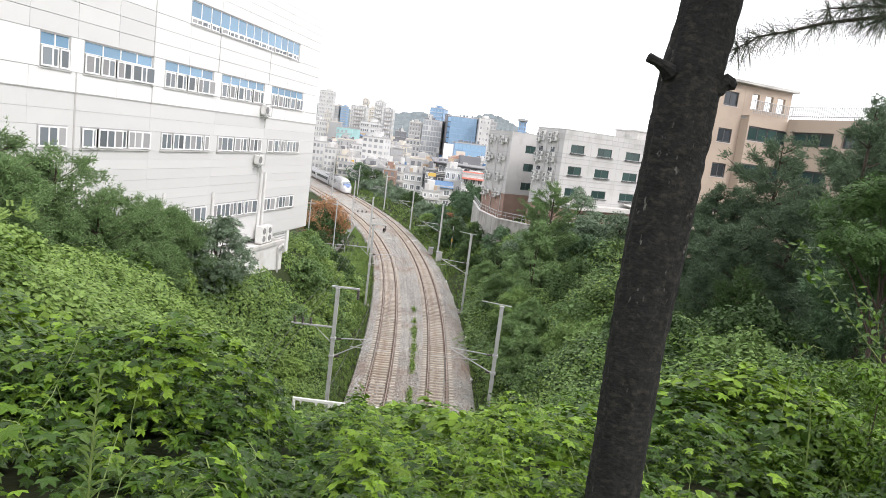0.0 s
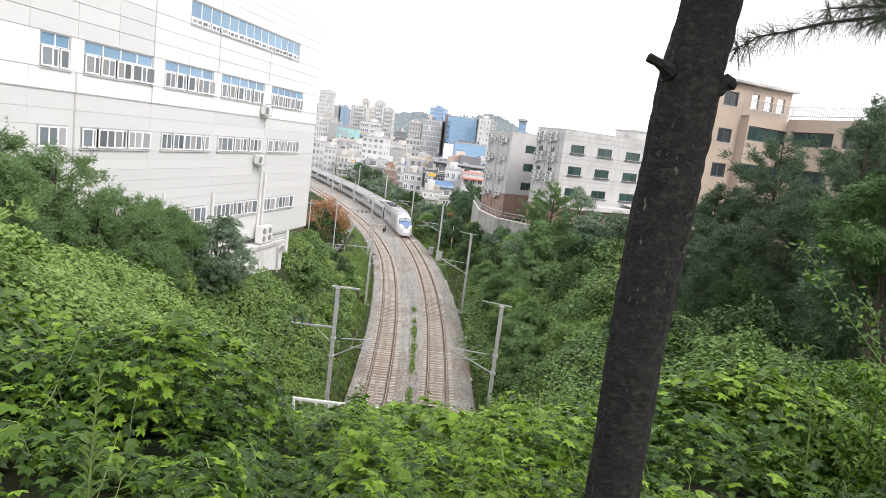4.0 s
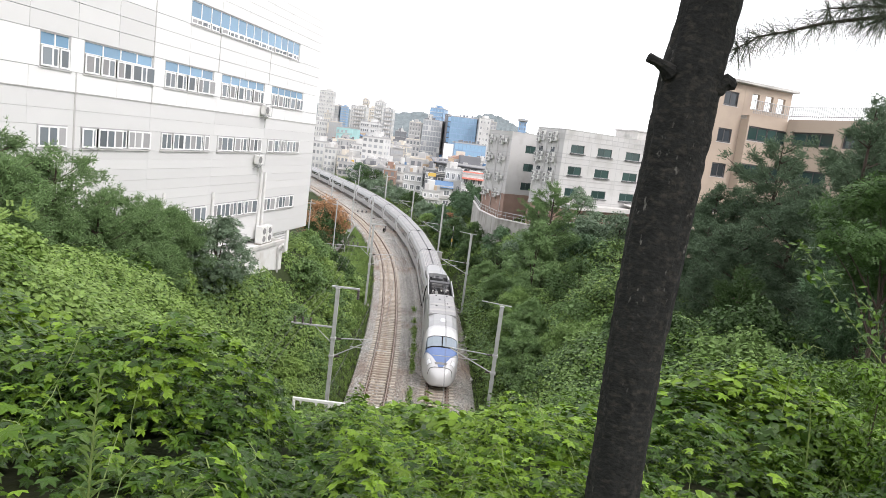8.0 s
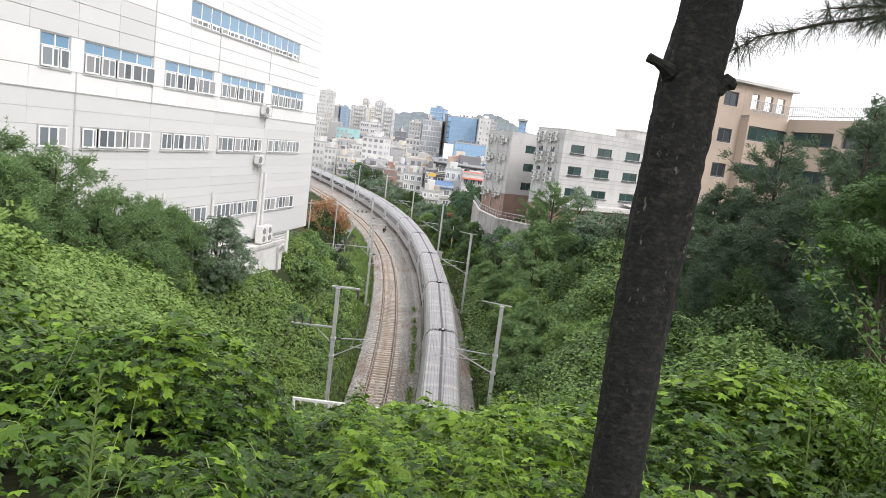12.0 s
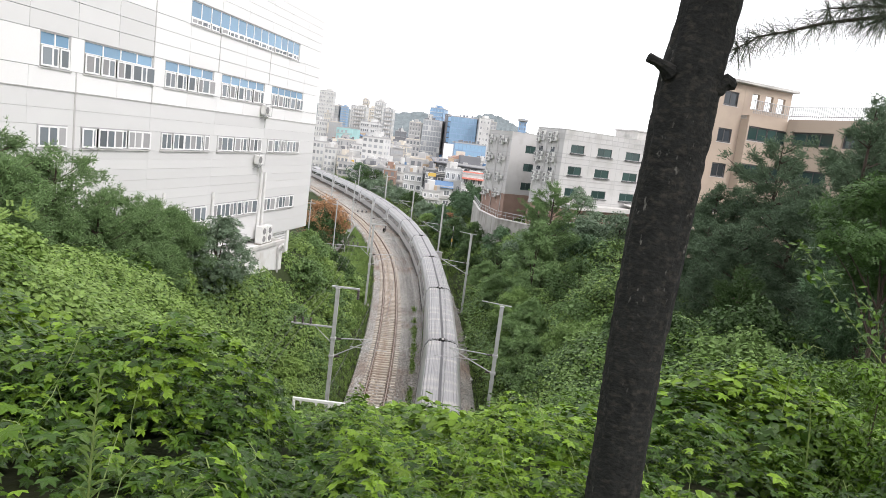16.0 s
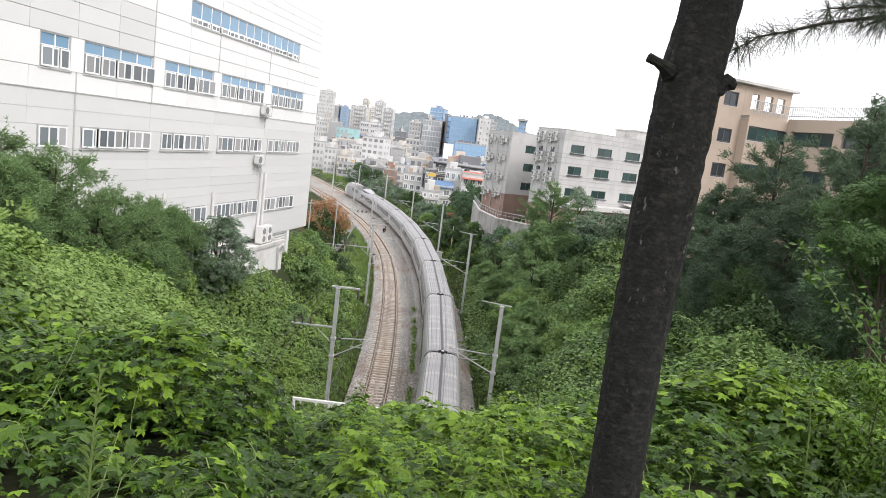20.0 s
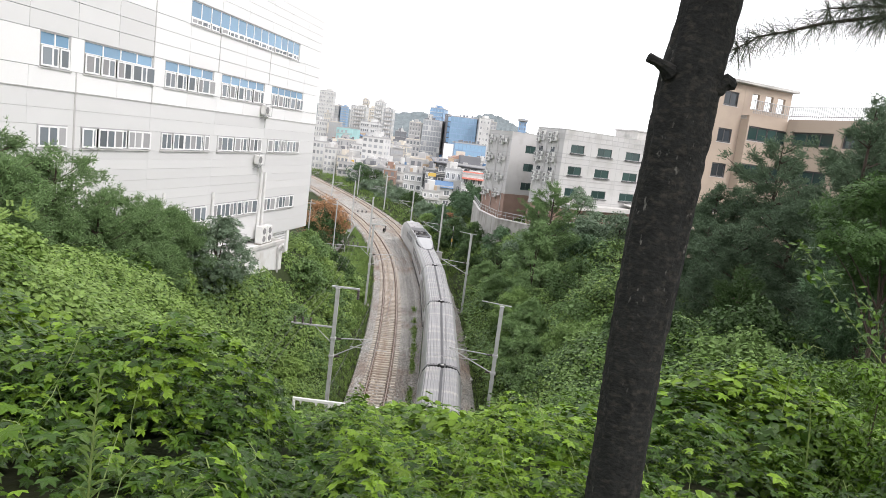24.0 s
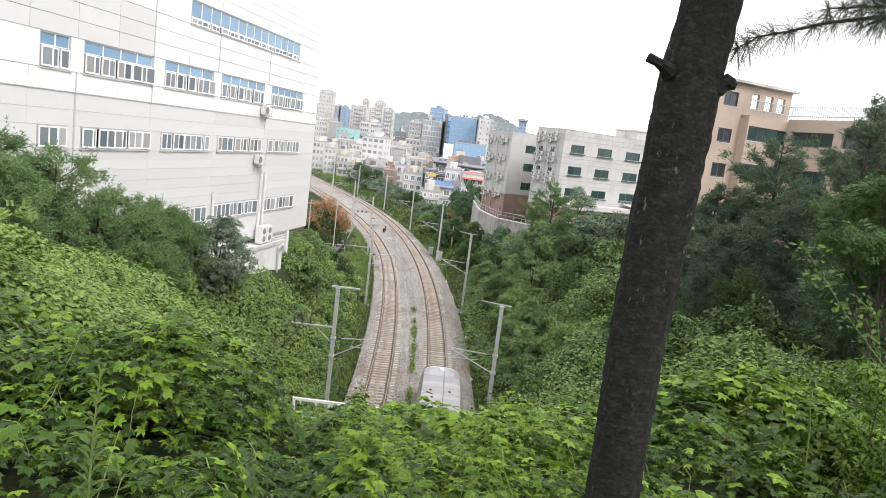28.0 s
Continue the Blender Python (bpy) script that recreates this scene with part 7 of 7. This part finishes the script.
for k, (x, y, h, r, m) in enumerate(((-8.9, 41, 1.5, 1.2, "vine"), (-9.6, 45.5, 1.9, 1.4, "locust"), (-8.8, 49, 1.5, 1.2, "vine"), (-9.8, 53, 2.1, 1.5, "vine"), (-9.3, 57.5, 1.8, 1.4, "locust"), (-10.2, 61, 2.2, 1.6, "shrub"), (-9.9, 66, 1.9, 1.5, "locust"), (-9.6, 47.5, 1.6, 1.2, "vine"), (-10.6, 36.5, 1.8, 1.4, "shrub"), (-9.2, 35.5, 1.5, 1.2, "locust"))):
    tree("shrub", "bushy green shrub on the steep bank below the hall", x, y, h, r, 200 + k, "oval", m, 36, 120, 0.11 + 0.0012 * y, 0.02, 0.04)
for k, (x, y, h, r, m) in enumerate(((-10.3, 52.5, 1.9, 1.5, "locust"), (-10.6, 56.0, 2.6, 1.7, "shrub"), (-11.2, 60.0, 3.6, 1.9, "locust"), (-12.4, 62.0, 3.2, 1.8, "shrub"), (-10.4, 64.0, 2.6, 1.7, "vine"))):
    tree("shrub", "light green bush under the hall's open foot", x, y, h, r, 340 + k, "oval", m, 44, 130, 0.16, 0.02, 0.04)
tree("shrub", "creeper-covered bush on the slope's crest", -9.7, 14.6, 1.5, 1.0, 350, "oval", "vine", 60, 120, 0.11, 0.02, 0.04, shape=HEART, faces=HEART_F)
tree("shrub", "creeper-covered bush on the slope's crest", -8.9, 13.6, 1.0, 0.8, 351, "oval", "vine", 50, 110, 0.10, 0.02, 0.04, shape=HEART, faces=HEART_F)
tree("shrub", "orange flowering trumpet vine over a shrub", -18.6, 104.5, 8.8, 4.0, 120, "oval", "orange_leaf", 70, 130, 0.27, 0.1, 0.1)
tree("shrub", "green shrub below the orange trumpet vine", -18.4, 103, 6.0, 3.6, 121, "oval", "shrub_dark", 60, 120, 0.30, 0.02, 0.1)
tree("shrub", "small yellow-orange shrub beside the line", 0.8, 128, 3.6, 1.8, 122, "oval", "orange_leaf", 16, 90, 0.26, 0.1, 0.06)

# shade is painted into this shrub by the darkest leaf green
tree("shrub", "leafy green shrub hanging over the slope close by", 4.6, 4.9, 1.6, 1.1, 240, "leaf", "vine_shaded", 60, 120, 0.062, 0.05, 0.05, shape=LEAF, faces=LEAF_F)
rk = np.random.RandomState(77)
for k in range(16):
    s_ = 34 + k * 2.9 + rk.uniform(-0.8, 0.8)
    x, y = (float(v) for v in on_line(s_, -float(track_gap(s_)) - rk.uniform(4.0, 5.6)))
    tree("shrub", "bushy green shrub beside the ballast", x, y, rk.uniform(1.2, 2.1), rk.uniform(1.0, 1.5), 250 + k, "oval", ("shrub", "locust", "vine")[k % 3], 30, 110, 0.10 + 0.0012 * y, 0.02, 0.04)

# ---- the near pine: trunk and needle branches ----
near_pine = thing("pine_tree", pose(0.94, 3.05, 16.0), "dark rough pine trunk with dead branch stubs, close by", "tree")
rng = np.random.RandomState(8)
TZ, TX, TR = (-0.6, 0.64, 1.42, 1.95, 2.2, 2.45, 2.62, 2.93, 4.6), (0.01, 0.003, -0.008, 0.006, 0.015, 0.024, 0.030, 0.063, 0.14), (0.131, 0.125, 0.128, 0.138, 0.135, 0.136, 0.134, 0.125, 0.115)
secs = []
for z in np.linspace(-0.6, 4.6, 130):
    cxz, r0 = float(np.interp(z, TZ, TX)), float(np.interp(z, TZ, TR)) - 0.004
    ridge = rng.normal(0, 0.0028, 56) + 0.0035 * np.sin(np.linspace(0, 2 * math.pi, 56, endpoint=False) * 9 + z * 4) * math.sin(z * 7)
    secs.append([(cxz + math.cos(a) * (r0 + e), math.sin(a) * (r0 + e), z) for a, e in zip(np.linspace(0, 2 * math.pi, 56, endpoint=False), ridge)])
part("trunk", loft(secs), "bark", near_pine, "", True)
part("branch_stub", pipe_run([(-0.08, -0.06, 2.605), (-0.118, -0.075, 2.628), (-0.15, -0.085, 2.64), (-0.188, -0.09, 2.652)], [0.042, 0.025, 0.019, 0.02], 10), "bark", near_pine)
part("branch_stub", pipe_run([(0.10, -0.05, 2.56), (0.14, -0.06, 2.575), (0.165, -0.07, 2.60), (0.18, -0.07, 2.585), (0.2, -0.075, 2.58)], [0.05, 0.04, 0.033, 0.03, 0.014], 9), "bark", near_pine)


def needle_branch(points, seed, tufts, n, length, parent):
    """A twig with brushes of long thin needles near its end and along it."""
    r = np.random.RandomState(seed)
    b = part("branch", pipe_run(points, [0.011 - 0.008 * k / (len(points) - 1) for k in range(len(points))], 6), "bark_thin", parent)
    pts = np.array(points)
    u = np.linspace(0, 1, len(pts))
    k = np.repeat(np.linspace(1.0, 0.15, tufts), n) + r.normal(0, 0.012, tufts * n)
    n = len(k)
    P = np.stack([np.interp(k, u, pts[:, j]) for j in range(3)], -1)
    ax = pts[-1] - pts[0]
    ax /= np.linalg.norm(ax)
    D = r.normal(0, 1, (n, 3))
    D -= ax * (D @ ax)[:, None] * 0.4
    D /= np.linalg.norm(D, axis=1)[:, None]
    D = D * r.uniform(0.6, 1.0, n)[:, None] + ax * r.uniform(0.0, 0.6, n)[:, None] + np.array([0, 0, -0.08])
    D /= np.linalg.norm(D, axis=1)[:, None]
    S = np.cross(D, r.normal(0, 1, (n, 3)))
    S /= np.linalg.norm(S, axis=1)[:, None]
    L = length * r.uniform(0.6, 1.15, n)[:, None]
    mid, end = P + D * L * 0.55, P + D * L + np.array([0, 0, -0.02])
    V = np.stack([P - S * 0.0008, P + S * 0.0008, mid - S * 0.0008, mid + S * 0.0008, end - S * 0.0003, end + S * 0.0003], 1)
    i = np.arange(n)[:, None] * 6
    quads_ = np.concatenate([i + np.array([[0, 1, 3, 2]]), i + np.array([[2, 3, 5, 4]])])
    nd = new("needle_brush", raw_mesh("needle_brush", V.reshape(-1, 3), quads_, ["needles_near"]))
    nd.parent = b


M["needles_near"] = material("needles_near", (0.075, 0.095, 0.06), 0.5, vary=0.2, island=0.5, through_light=0.1)
needle_branch([(1.05, 0.15, 3.05), (0.85, 0.14, 2.98), (0.63, 0.14, 2.93), (0.46, 0.13, 2.87), (0.33, 0.12, 2.83), (0.25, 0.12, 2.77)], 1, 9, 120, 0.13, near_pine)
needle_branch([(1.25, 0.15, 3.12), (1.0, 0.15, 3.05), (0.8, 0.14, 3.02), (0.62, 0.14, 2.99)], 2, 7, 110, 0.13, near_pine)
needle_branch([(1.2, 0.05, 3.1), (1.02, 0.05, 3.06), (0.86, 0.05, 2.98), (0.8, 0.05, 2.94)], 3, 6, 110, 0.13, near_pine)
needle_branch([(1.3, 0.15, 3.05), (1.1, 0.15, 3.06), (0.93, 0.15, 3.06), (0.74, 0.15, 3.06)], 4, 7, 110, 0.13, near_pine)
needle_branch([(1.35, 0.12, 3.3), (1.1, 0.12, 3.2), (0.92, 0.12, 3.13), (0.78, 0.12, 3.12)], 6, 7, 90, 0.13, near_pine)
needle_branch([(1.4, 0.1, 3.2), (1.2, 0.1, 3.12), (1.05, 0.1, 3.05), (0.98, 0.1, 2.98)], 7, 6, 90, 0.13, near_pine)
needle_branch([(-0.05, 0.15, 3.16), (-0.08, 0.15, 3.08), (-0.09, 0.15, 3.02)], 5, 2, 30, 0.09, near_pine)

# unseen crown of the near pine, over the eye, shifted right to cast shade
cr = np.random.RandomState(12)
cn = 5000
ca, crr, cz = cr.uniform(0, 6.283, cn), 2.5 * cr.uniform(0, 1, cn) ** 0.55, cr.uniform(0, 1, cn)
crr = crr * (1 - 0.75 * cz)
layer = np.floor(cz * 9) / 9 + cr.normal(0, 0.018, cn)
CP = np.stack([crr * np.cos(ca) + 1.5, crr * np.sin(ca), 4.6 + 0.12 * crr + layer * 6.0], -1)
cw = new("crown", leaf_mesh("crown", CP, turned(cr, cn, np.stack([np.cos(ca), np.sin(ca), np.full(cn, 0.5)], -1), 0.35), cr.uniform(0.2, 0.34, cn), TUFT, TUFT_F, ["needles_blue"]))
cw.parent = near_pine
part("upper_trunk", pipe_run([(0.14, 0, 4.5), (0.16, 0, 7.5), (0.1, 0, 10.6)], [0.115, 0.08, 0.02], 12), "bark", near_pine)
for k in range(16):
    a, z = k * 2.4, 4.55 + k * 0.36
    l = 2.3 * (1 - 0.05 * k)
    part("branch", pipe_run([(0.15, 0, z), (0.5 + 0.5 * l * math.cos(a), 0.5 * l * math.sin(a), z + 0.1), (0.9 + l * math.cos(a), l * math.sin(a), z + 0.4)], [0.035, 0.022, 0.006], 6), "bark_thin", near_pine)

# ---- small things beside the line ----
signal = thing("railway_signal", pose(1.25, 110.5, -0.6), "slim railway signal with a black lamp head and yellow plate", "signal")
part("pole", tube((0, 0, 0), (0, 0, 5.6), 0.06, None, 8), "galvanised", signal)
head = part("lamp_head", box(-0.22, 0.22, -0.12, 0.12, 4.0, 5.0, 0.05), "steel_dark", signal, "black lamp head")
for z in (4.25, 4.5, 4.75):
    part("hood", tube((0, -0.12, z), (0, -0.3, z), 0.1, 0.1, 10), "rubber", head)
part("plate", box(-0.13, 0.13, -0.08, -0.05, 3.1, 3.6), "city_yellow", signal, "yellow plate")
part("relay_box", box(-0.16, 0.16, -0.14, 0.14, 0.5, 1.1, 0.02), "cap_grey", signal)
for x, y, w, h in ((-2.1, 107.5, 0.9, 1.5), (-3.6, 113.0, 0.8, 1.2)):
    c = thing("trackside_cabinet", pose(x + 1.6, y, -0.5), "grey metal equipment cabinet beside the track", "cabinet", "trackside cabinets")
    part("body", box(-w / 2, w / 2, -0.35, 0.35, 0.1, h, 0.03), "cap_grey", c)
    part("lid", box(-w / 2 - 0.05, w / 2 + 0.05, -0.4, 0.4, h, h + 0.07, 0.01), "galvanised", c)
    part("base", box(-w / 2 - 0.08, w / 2 + 0.08, -0.42, 0.42, -0.4, 0.1, 0.02), "concrete", c)
lamp = thing("dwarf_signal", pose(-11.75, 130.6, -0.4), "small black dwarf signal between the tracks", "signal")
part("foot", box(-0.2, 0.2, -0.2, 0.2, -0.1, 0.35, 0.03), "concrete", lamp)
part("head", box(-0.22, 0.22, -0.15, 0.15, 0.35, 0.95, 0.06), "rubber", lamp)
for k, (x, y) in enumerate(((-21.0, 160.0), (-20.1, 161.0), (-19.2, 161.5))):
    m = thing("point_machine", pose(x, y, -0.4), "small dark track device beside the rails", "track device", "track devices")
    part("case", box(-0.14, 0.14, -0.2, 0.2, -0.1, 0.5, 0.04), "steel_dark", m)
for k, s0 in enumerate((46.5, 49.2, 54.0, 55.6, 60.3, 66.1, 67.8, 71.5, 77.0, 83.4, 85.1, 92.6, 99.0, 100.8)):
    x, y = on_line(s0, 2.95 + 0.16 * math.sin(k * 1.7))
    t = thing("cable_trough_lid", pose(float(x), float(y), -0.70 + 0.02 * (k % 3), 6 * math.sin(k * 2.3), 5 * math.sin(k), math.degrees(float(heading(s0))) + 14 * math.sin(k * 5.1)), "pale broken concrete cable trough lid along the ballast", "trough lid", "cable trough lids")
    again("slab", shared(("slab", k % 3), lambda: box(-0.11, 0.11, -0.3 - 0.15 * (k % 3), 0.3 + 0.1 * (k % 3), 0, 0.1, 0.015), "concrete_pale"), t)
    again("edge", shared(("edge",), lambda: box(-0.15, -0.11, -0.4, 0.4, -0.1, 0.08), "concrete"), t)
for k, (x, y) in enumerate(((-6.2, 122.5), (-5.4, 124.5))):
    t = thing("track_box", pose(x, y, -0.4), "pale concrete cable box beside the near track", "cable box", "cable boxes")
    part("lid", box(-0.5, 0.5, -0.3, 0.3, 0.15, 0.25, 0.02), "concrete_pale", t)
    part("body", box(-0.42, 0.42, -0.24, 0.24, -0.2, 0.15), "concrete", t)
# lane and fence below the hall, left of the line
lane2 = new("road", raw_mesh("road", [(-26, 92, 0.62), (-15.2, 92, 0.62), (-15.6, 106, 0.62), (-17.5, 118, 0.62), (-30, 118, 0.62)][:4], [(0, 1, 2, 3)], ["asphalt"]))
tagged(lane2, "worn brownish lane beside the railway bank", "road", kind="structure")
fence = thing("steel_fence", pose(-21.0, 98.5, 0.5), "low galvanised tube fence beside the lane", "fence")
for z in (0.5, 1.0):
    part("rail", tube((0, 0, z), (6.5, 1.5, z), 0.035, None, 6), "galvanised", fence)
for k in range(6):
    again("post", shared(("fence_post",), lambda: tube((0, 0, -0.1), (0, 0, 1.05), 0.04, None, 6), "galvanised"), fence, pose(1.3 * k, 0.3 * k, 0))
board = thing("notice_board", pose(-16.9, 117.0, 0.2, 0, 25, 0), "weathered white slanting board on two posts", "sign")
part("panel", box(-0.4, 0.4, -0.05, 0.05, 0.9, 2.4, 0.02), "galvanised", board)
for x in (-0.3, 0.3):
    part("post", tube((x, 0, -0.8), (x, 0, 1.0), 0.05, None, 6), "galvanised", board)
for x, y, h in ((-20.2, 100.5, 7.5), (-15.9, 98.0, 8.0)):
    t = thing("utility_pole", pose(x, y, 0.0), "slim grey utility pole beside the lane", "utility pole", "utility poles")
    part("pole", tube((0, 0, -0.3), (0, 0, h), 0.1, 0.07, 8), "galvanised", t)
    part("cross_arm", box(-0.7, 0.7, -0.04, 0.04, h - 0.5, h - 0.4), "galvanised", t)
# ---- tall weed, tendrils and a leafy twig close to the eye ----
weed = thing("weed_stalk", pose(-1.66, 3.22, 15.68), "tall green weed stalk with narrow whorled leaves", "weed")
part("stem", pipe_run([(0, 0, 0), (0.01, 0.02, 0.45), (0.015, 0.04, 0.9), (0.03, 0.05, 1.18)], [0.008, 0.007, 0.005, 0.002], 6), "stem", weed)
wr = random.Random(2)


def blade_bm(l):
    bm = bmesh.new()
    v = [bm.verts.new(p) for p in ((0, 0, 0), (l * 0.5, -0.007, 0.015), (l, 0, -0.005), (l * 0.5, 0.007, 0.015))]
    bm.faces.new((v[0], v[1], v[2]))
    bm.faces.new((v[0], v[2], v[3]))
    return bm


for k in range(70):
    z = 0.12 + k * 0.0152
    l = 0.11 if z < 0.8 else 0.07
    again("leaf", shared(("leaf", l), lambda: blade_bm(l), "grass"), weed, pose(0.02 * z, 0.045 * z, z, 0, -wr.uniform(20, 55), k * 137.5))
for k, (pts, n, size) in enumerate((([(4.35, 6.0, 15.2), (4.08, 6.0, 16.7), (3.65, 6.0, 17.12), (3.26, 5.95, 17.54), (3.03, 5.9, 17.76)], 110, 0.075), ([(4.3, 6.3, 15.2), (4.25, 6.3, 16.6), (4.05, 6.2, 17.1), (3.75, 6.1, 17.3)], 70, 0.075), ([(3.4, 5.6, 15.2), (3.3, 5.6, 16.2), (3.15, 5.5, 16.7), (2.9, 5.4, 16.95)], 70, 0.06))):
    arch_ = thing("arching_twig", pose(*pts[0]), "arching shrub twig with yellow-green pointed leaves", "shrub", "arching twigs")
    loc = np.array(pts) - np.array(pts[0])
    part("stem", pipe_run([tuple(q) for q in loc], [0.008 - 0.0013 * q for q in range(len(loc))], 6), "stem", arch_)
    ar = np.random.RandomState(90 + k)
    uu = np.linspace(0.3, 1.0, n)
    LP = np.stack([np.interp(uu, np.linspace(0, 1, len(loc)), loc[:, q]) for q in range(3)], -1) + ar.normal(0, 0.07, (n, 3))
    # mostly the darkest leaf green, painted shade under the trees
    lf = new("foliage", leaf_mesh("foliage", LP, turned(ar, n, np.tile([-0.2, -0.3, 0.9], (n, 1)), 0.4), size * ar.uniform(0.6, 1.25, n), LEAF, LEAF_F, ["vine_near", "vine_shaded"], ar.choice(2, n, p=(0.35, 0.65))))
    lf.parent = arch_
curl = thing("curled_tendril", pose(3.2, 5.9, 16.2), "pale curled vine tendril above the leaves", "vine")
part("stem", pipe_run([(0, 0, 0), (0.01, 0, 0.35), (0.06, 0, 0.55), (0.15, 0, 0.64), (0.24, 0, 0.62), (0.27, 0, 0.56)], [0.005, 0.005, 0.004, 0.004, 0.003, 0.002], 6), "stem", curl)
sr = np.random.RandomState(17)
bm = bmesh.new()
for k in range(110):
    r, a = 2.4 * (11 / 2.4) ** sr.uniform(), radians(sr.uniform(-36, 38))
    x, y = r * math.sin(a), r * math.cos(a)
    d = sr.uniform(0, 6.28)
    pts = []
    for u in np.linspace(0, 1, 7):
        px_, py_ = x + math.cos(d) * u * 0.7 + 0.1 * math.sin(u * 5 + d), y + math.sin(d) * u * 0.7
        pts.append((px_, py_, float(land(px_, py_) + mound(px_, py_)) - 0.03 + 0.10 * math.sin(u * math.pi) * sr.uniform(0.5, 1.2)))
    pipe_run(pts, [0.0045 - 0.003 * q / 6 for q in range(7)], 5, bm)
tagged(link("vine_tendril", bm, "stem"), "thin pale vine tendrils looping over the leaves", "vine", kind="stuff")
twig = thing("leafy_twig", pose(-5.2, 6.85, 16.12), "bright yellow-green feathered twig at the view's edge", "shrub")
part("stem", pipe_run([(-0.3, 0, -1.6), (0.0, 0, 0.2), (0.35, 0, 0.72), (1.0, 0.0, 0.86)], [0.02, 0.014, 0.01, 0.003], 6), "stem", twig)
tn = 46
tp = np.stack([np.interp(np.linspace(0.3, 1, tn), (0, 0.5, 1), (0.0, 0.35, 1.0)), sr.normal(0, 0.1, tn), np.interp(np.linspace(0.3, 1, tn), (0, 0.5, 1), (0.2, 0.72, 0.86)) + sr.normal(0, 0.05, tn)], -1)
fo = new("foliage", leaf_mesh("foliage", tp, turned(sr, tn, np.tile([0.0, -0.5, 0.8], (tn, 1)), 0.4), sr.uniform(0.09, 0.15, tn), SPRAY, SPRAY_F, ["vine"]))
fo.parent = twig

# ---- last: sleepers, each a piece of its track ----
SL = bmesh.new()
prof = [(-1.25, 0.15, -0.36, -0.19), (-0.45, 0.15, -0.36, -0.172), (0, 0.12, -0.36, -0.20), (0.45, 0.15, -0.36, -0.172), (1.25, 0.15, -0.36, -0.19)]
SL = loft([[(x, -w, z0), (x, w, z0), (x, w * 0.8, z1 + 0.03), (x, -w * 0.8, z1 + 0.03)] for x, w, z0, z1 in prof], SL)
first = part("sleeper", SL, "sleeper", near_track)
sl_mesh = first.data


def sleeper_rows(tr, lt, s0, pieces, s1):
    made = 0
    rest = []
    for s in np.arange(s0, s1, 0.6):
        g = track_gap(np.interp(s, S_LINE, Y_LINE)) if lt else 0.0
        x, y = on_line(s, -g)
        h = float(np.interp(s, S_LINE, H_LINE))
        if made < pieces:
            again("sleeper", sl_mesh, tr, pose(float(x), float(y), 0, 0, 0, math.degrees(h)))
            made += 1
        else:
            rest.append((float(x), float(y), h))
    v = np.array([tuple(q.co) for q in sl_mesh.vertices])
    P = []
    for x, y, h in rest:
        c, s_ = math.cos(h), math.sin(h)
        P.append(np.stack([v[:, 0] * c - v[:, 1] * s_ + x, v[:, 0] * s_ + v[:, 1] * c + y, v[:, 2]], -1))
    f4 = np.array([[*p.vertices] for p in sl_mesh.polygons if len(p.vertices) == 4])
    F = (f4[None] + (np.arange(len(P)) * len(v))[:, None, None]).reshape(-1, 4)
    ob = new("far_sleepers", raw_mesh("far_sleepers", np.concatenate(P), F, ["sleeper"]))
    ob.parent = tr
    tagged(ob, kind="stuff")


first.matrix_basis = pose(*[float(v) for v in on_line(29.4)], 0, 0, 0, math.degrees(float(heading(29.4))))


def fasteners(tr, lt):
    """Rusty rail clips on every sleeper."""
    P = []
    for s in np.arange(30.0, 130, 0.6):
        g = float(track_gap(np.interp(s, S_LINE, Y_LINE))) if lt else 0.0
        h = float(np.interp(s, S_LINE, H_LINE))
        c, s_ = math.cos(h), math.sin(h)
        x0, y0 = (float(v) for v in on_line(s, -g))
        for a in (-0.86, -0.64, 0.64, 0.86):
            for z in (-0.21, -0.125):
                P += [(x0 + (a + i) * c - j * s_, y0 + (a + i) * s_ + j * c, z) for i, j in ((-0.06, -0.07), (0.06, -0.07), (0.06, 0.07), (-0.06, 0.07))]
    F = np.array([(4, 5, 6, 7), (0, 1, 5, 4), (1, 2, 6, 5), (2, 3, 7, 6), (3, 0, 4, 7)])
    ob = new("rail_clips", raw_mesh("rail_clips", P, (F[None] + (np.arange(len(P) // 8) * 8)[:, None, None]).reshape(-1, 4), ["rail"]))
    ob.parent = tr
    tagged(ob, kind="stuff")


fasteners(near_track, False)
fasteners(far_track, True)
sleeper_rows(near_track, False, 30.0, 298, 420)
sleeper_rows(far_track, True, 29.4, 299, 420)

motions()
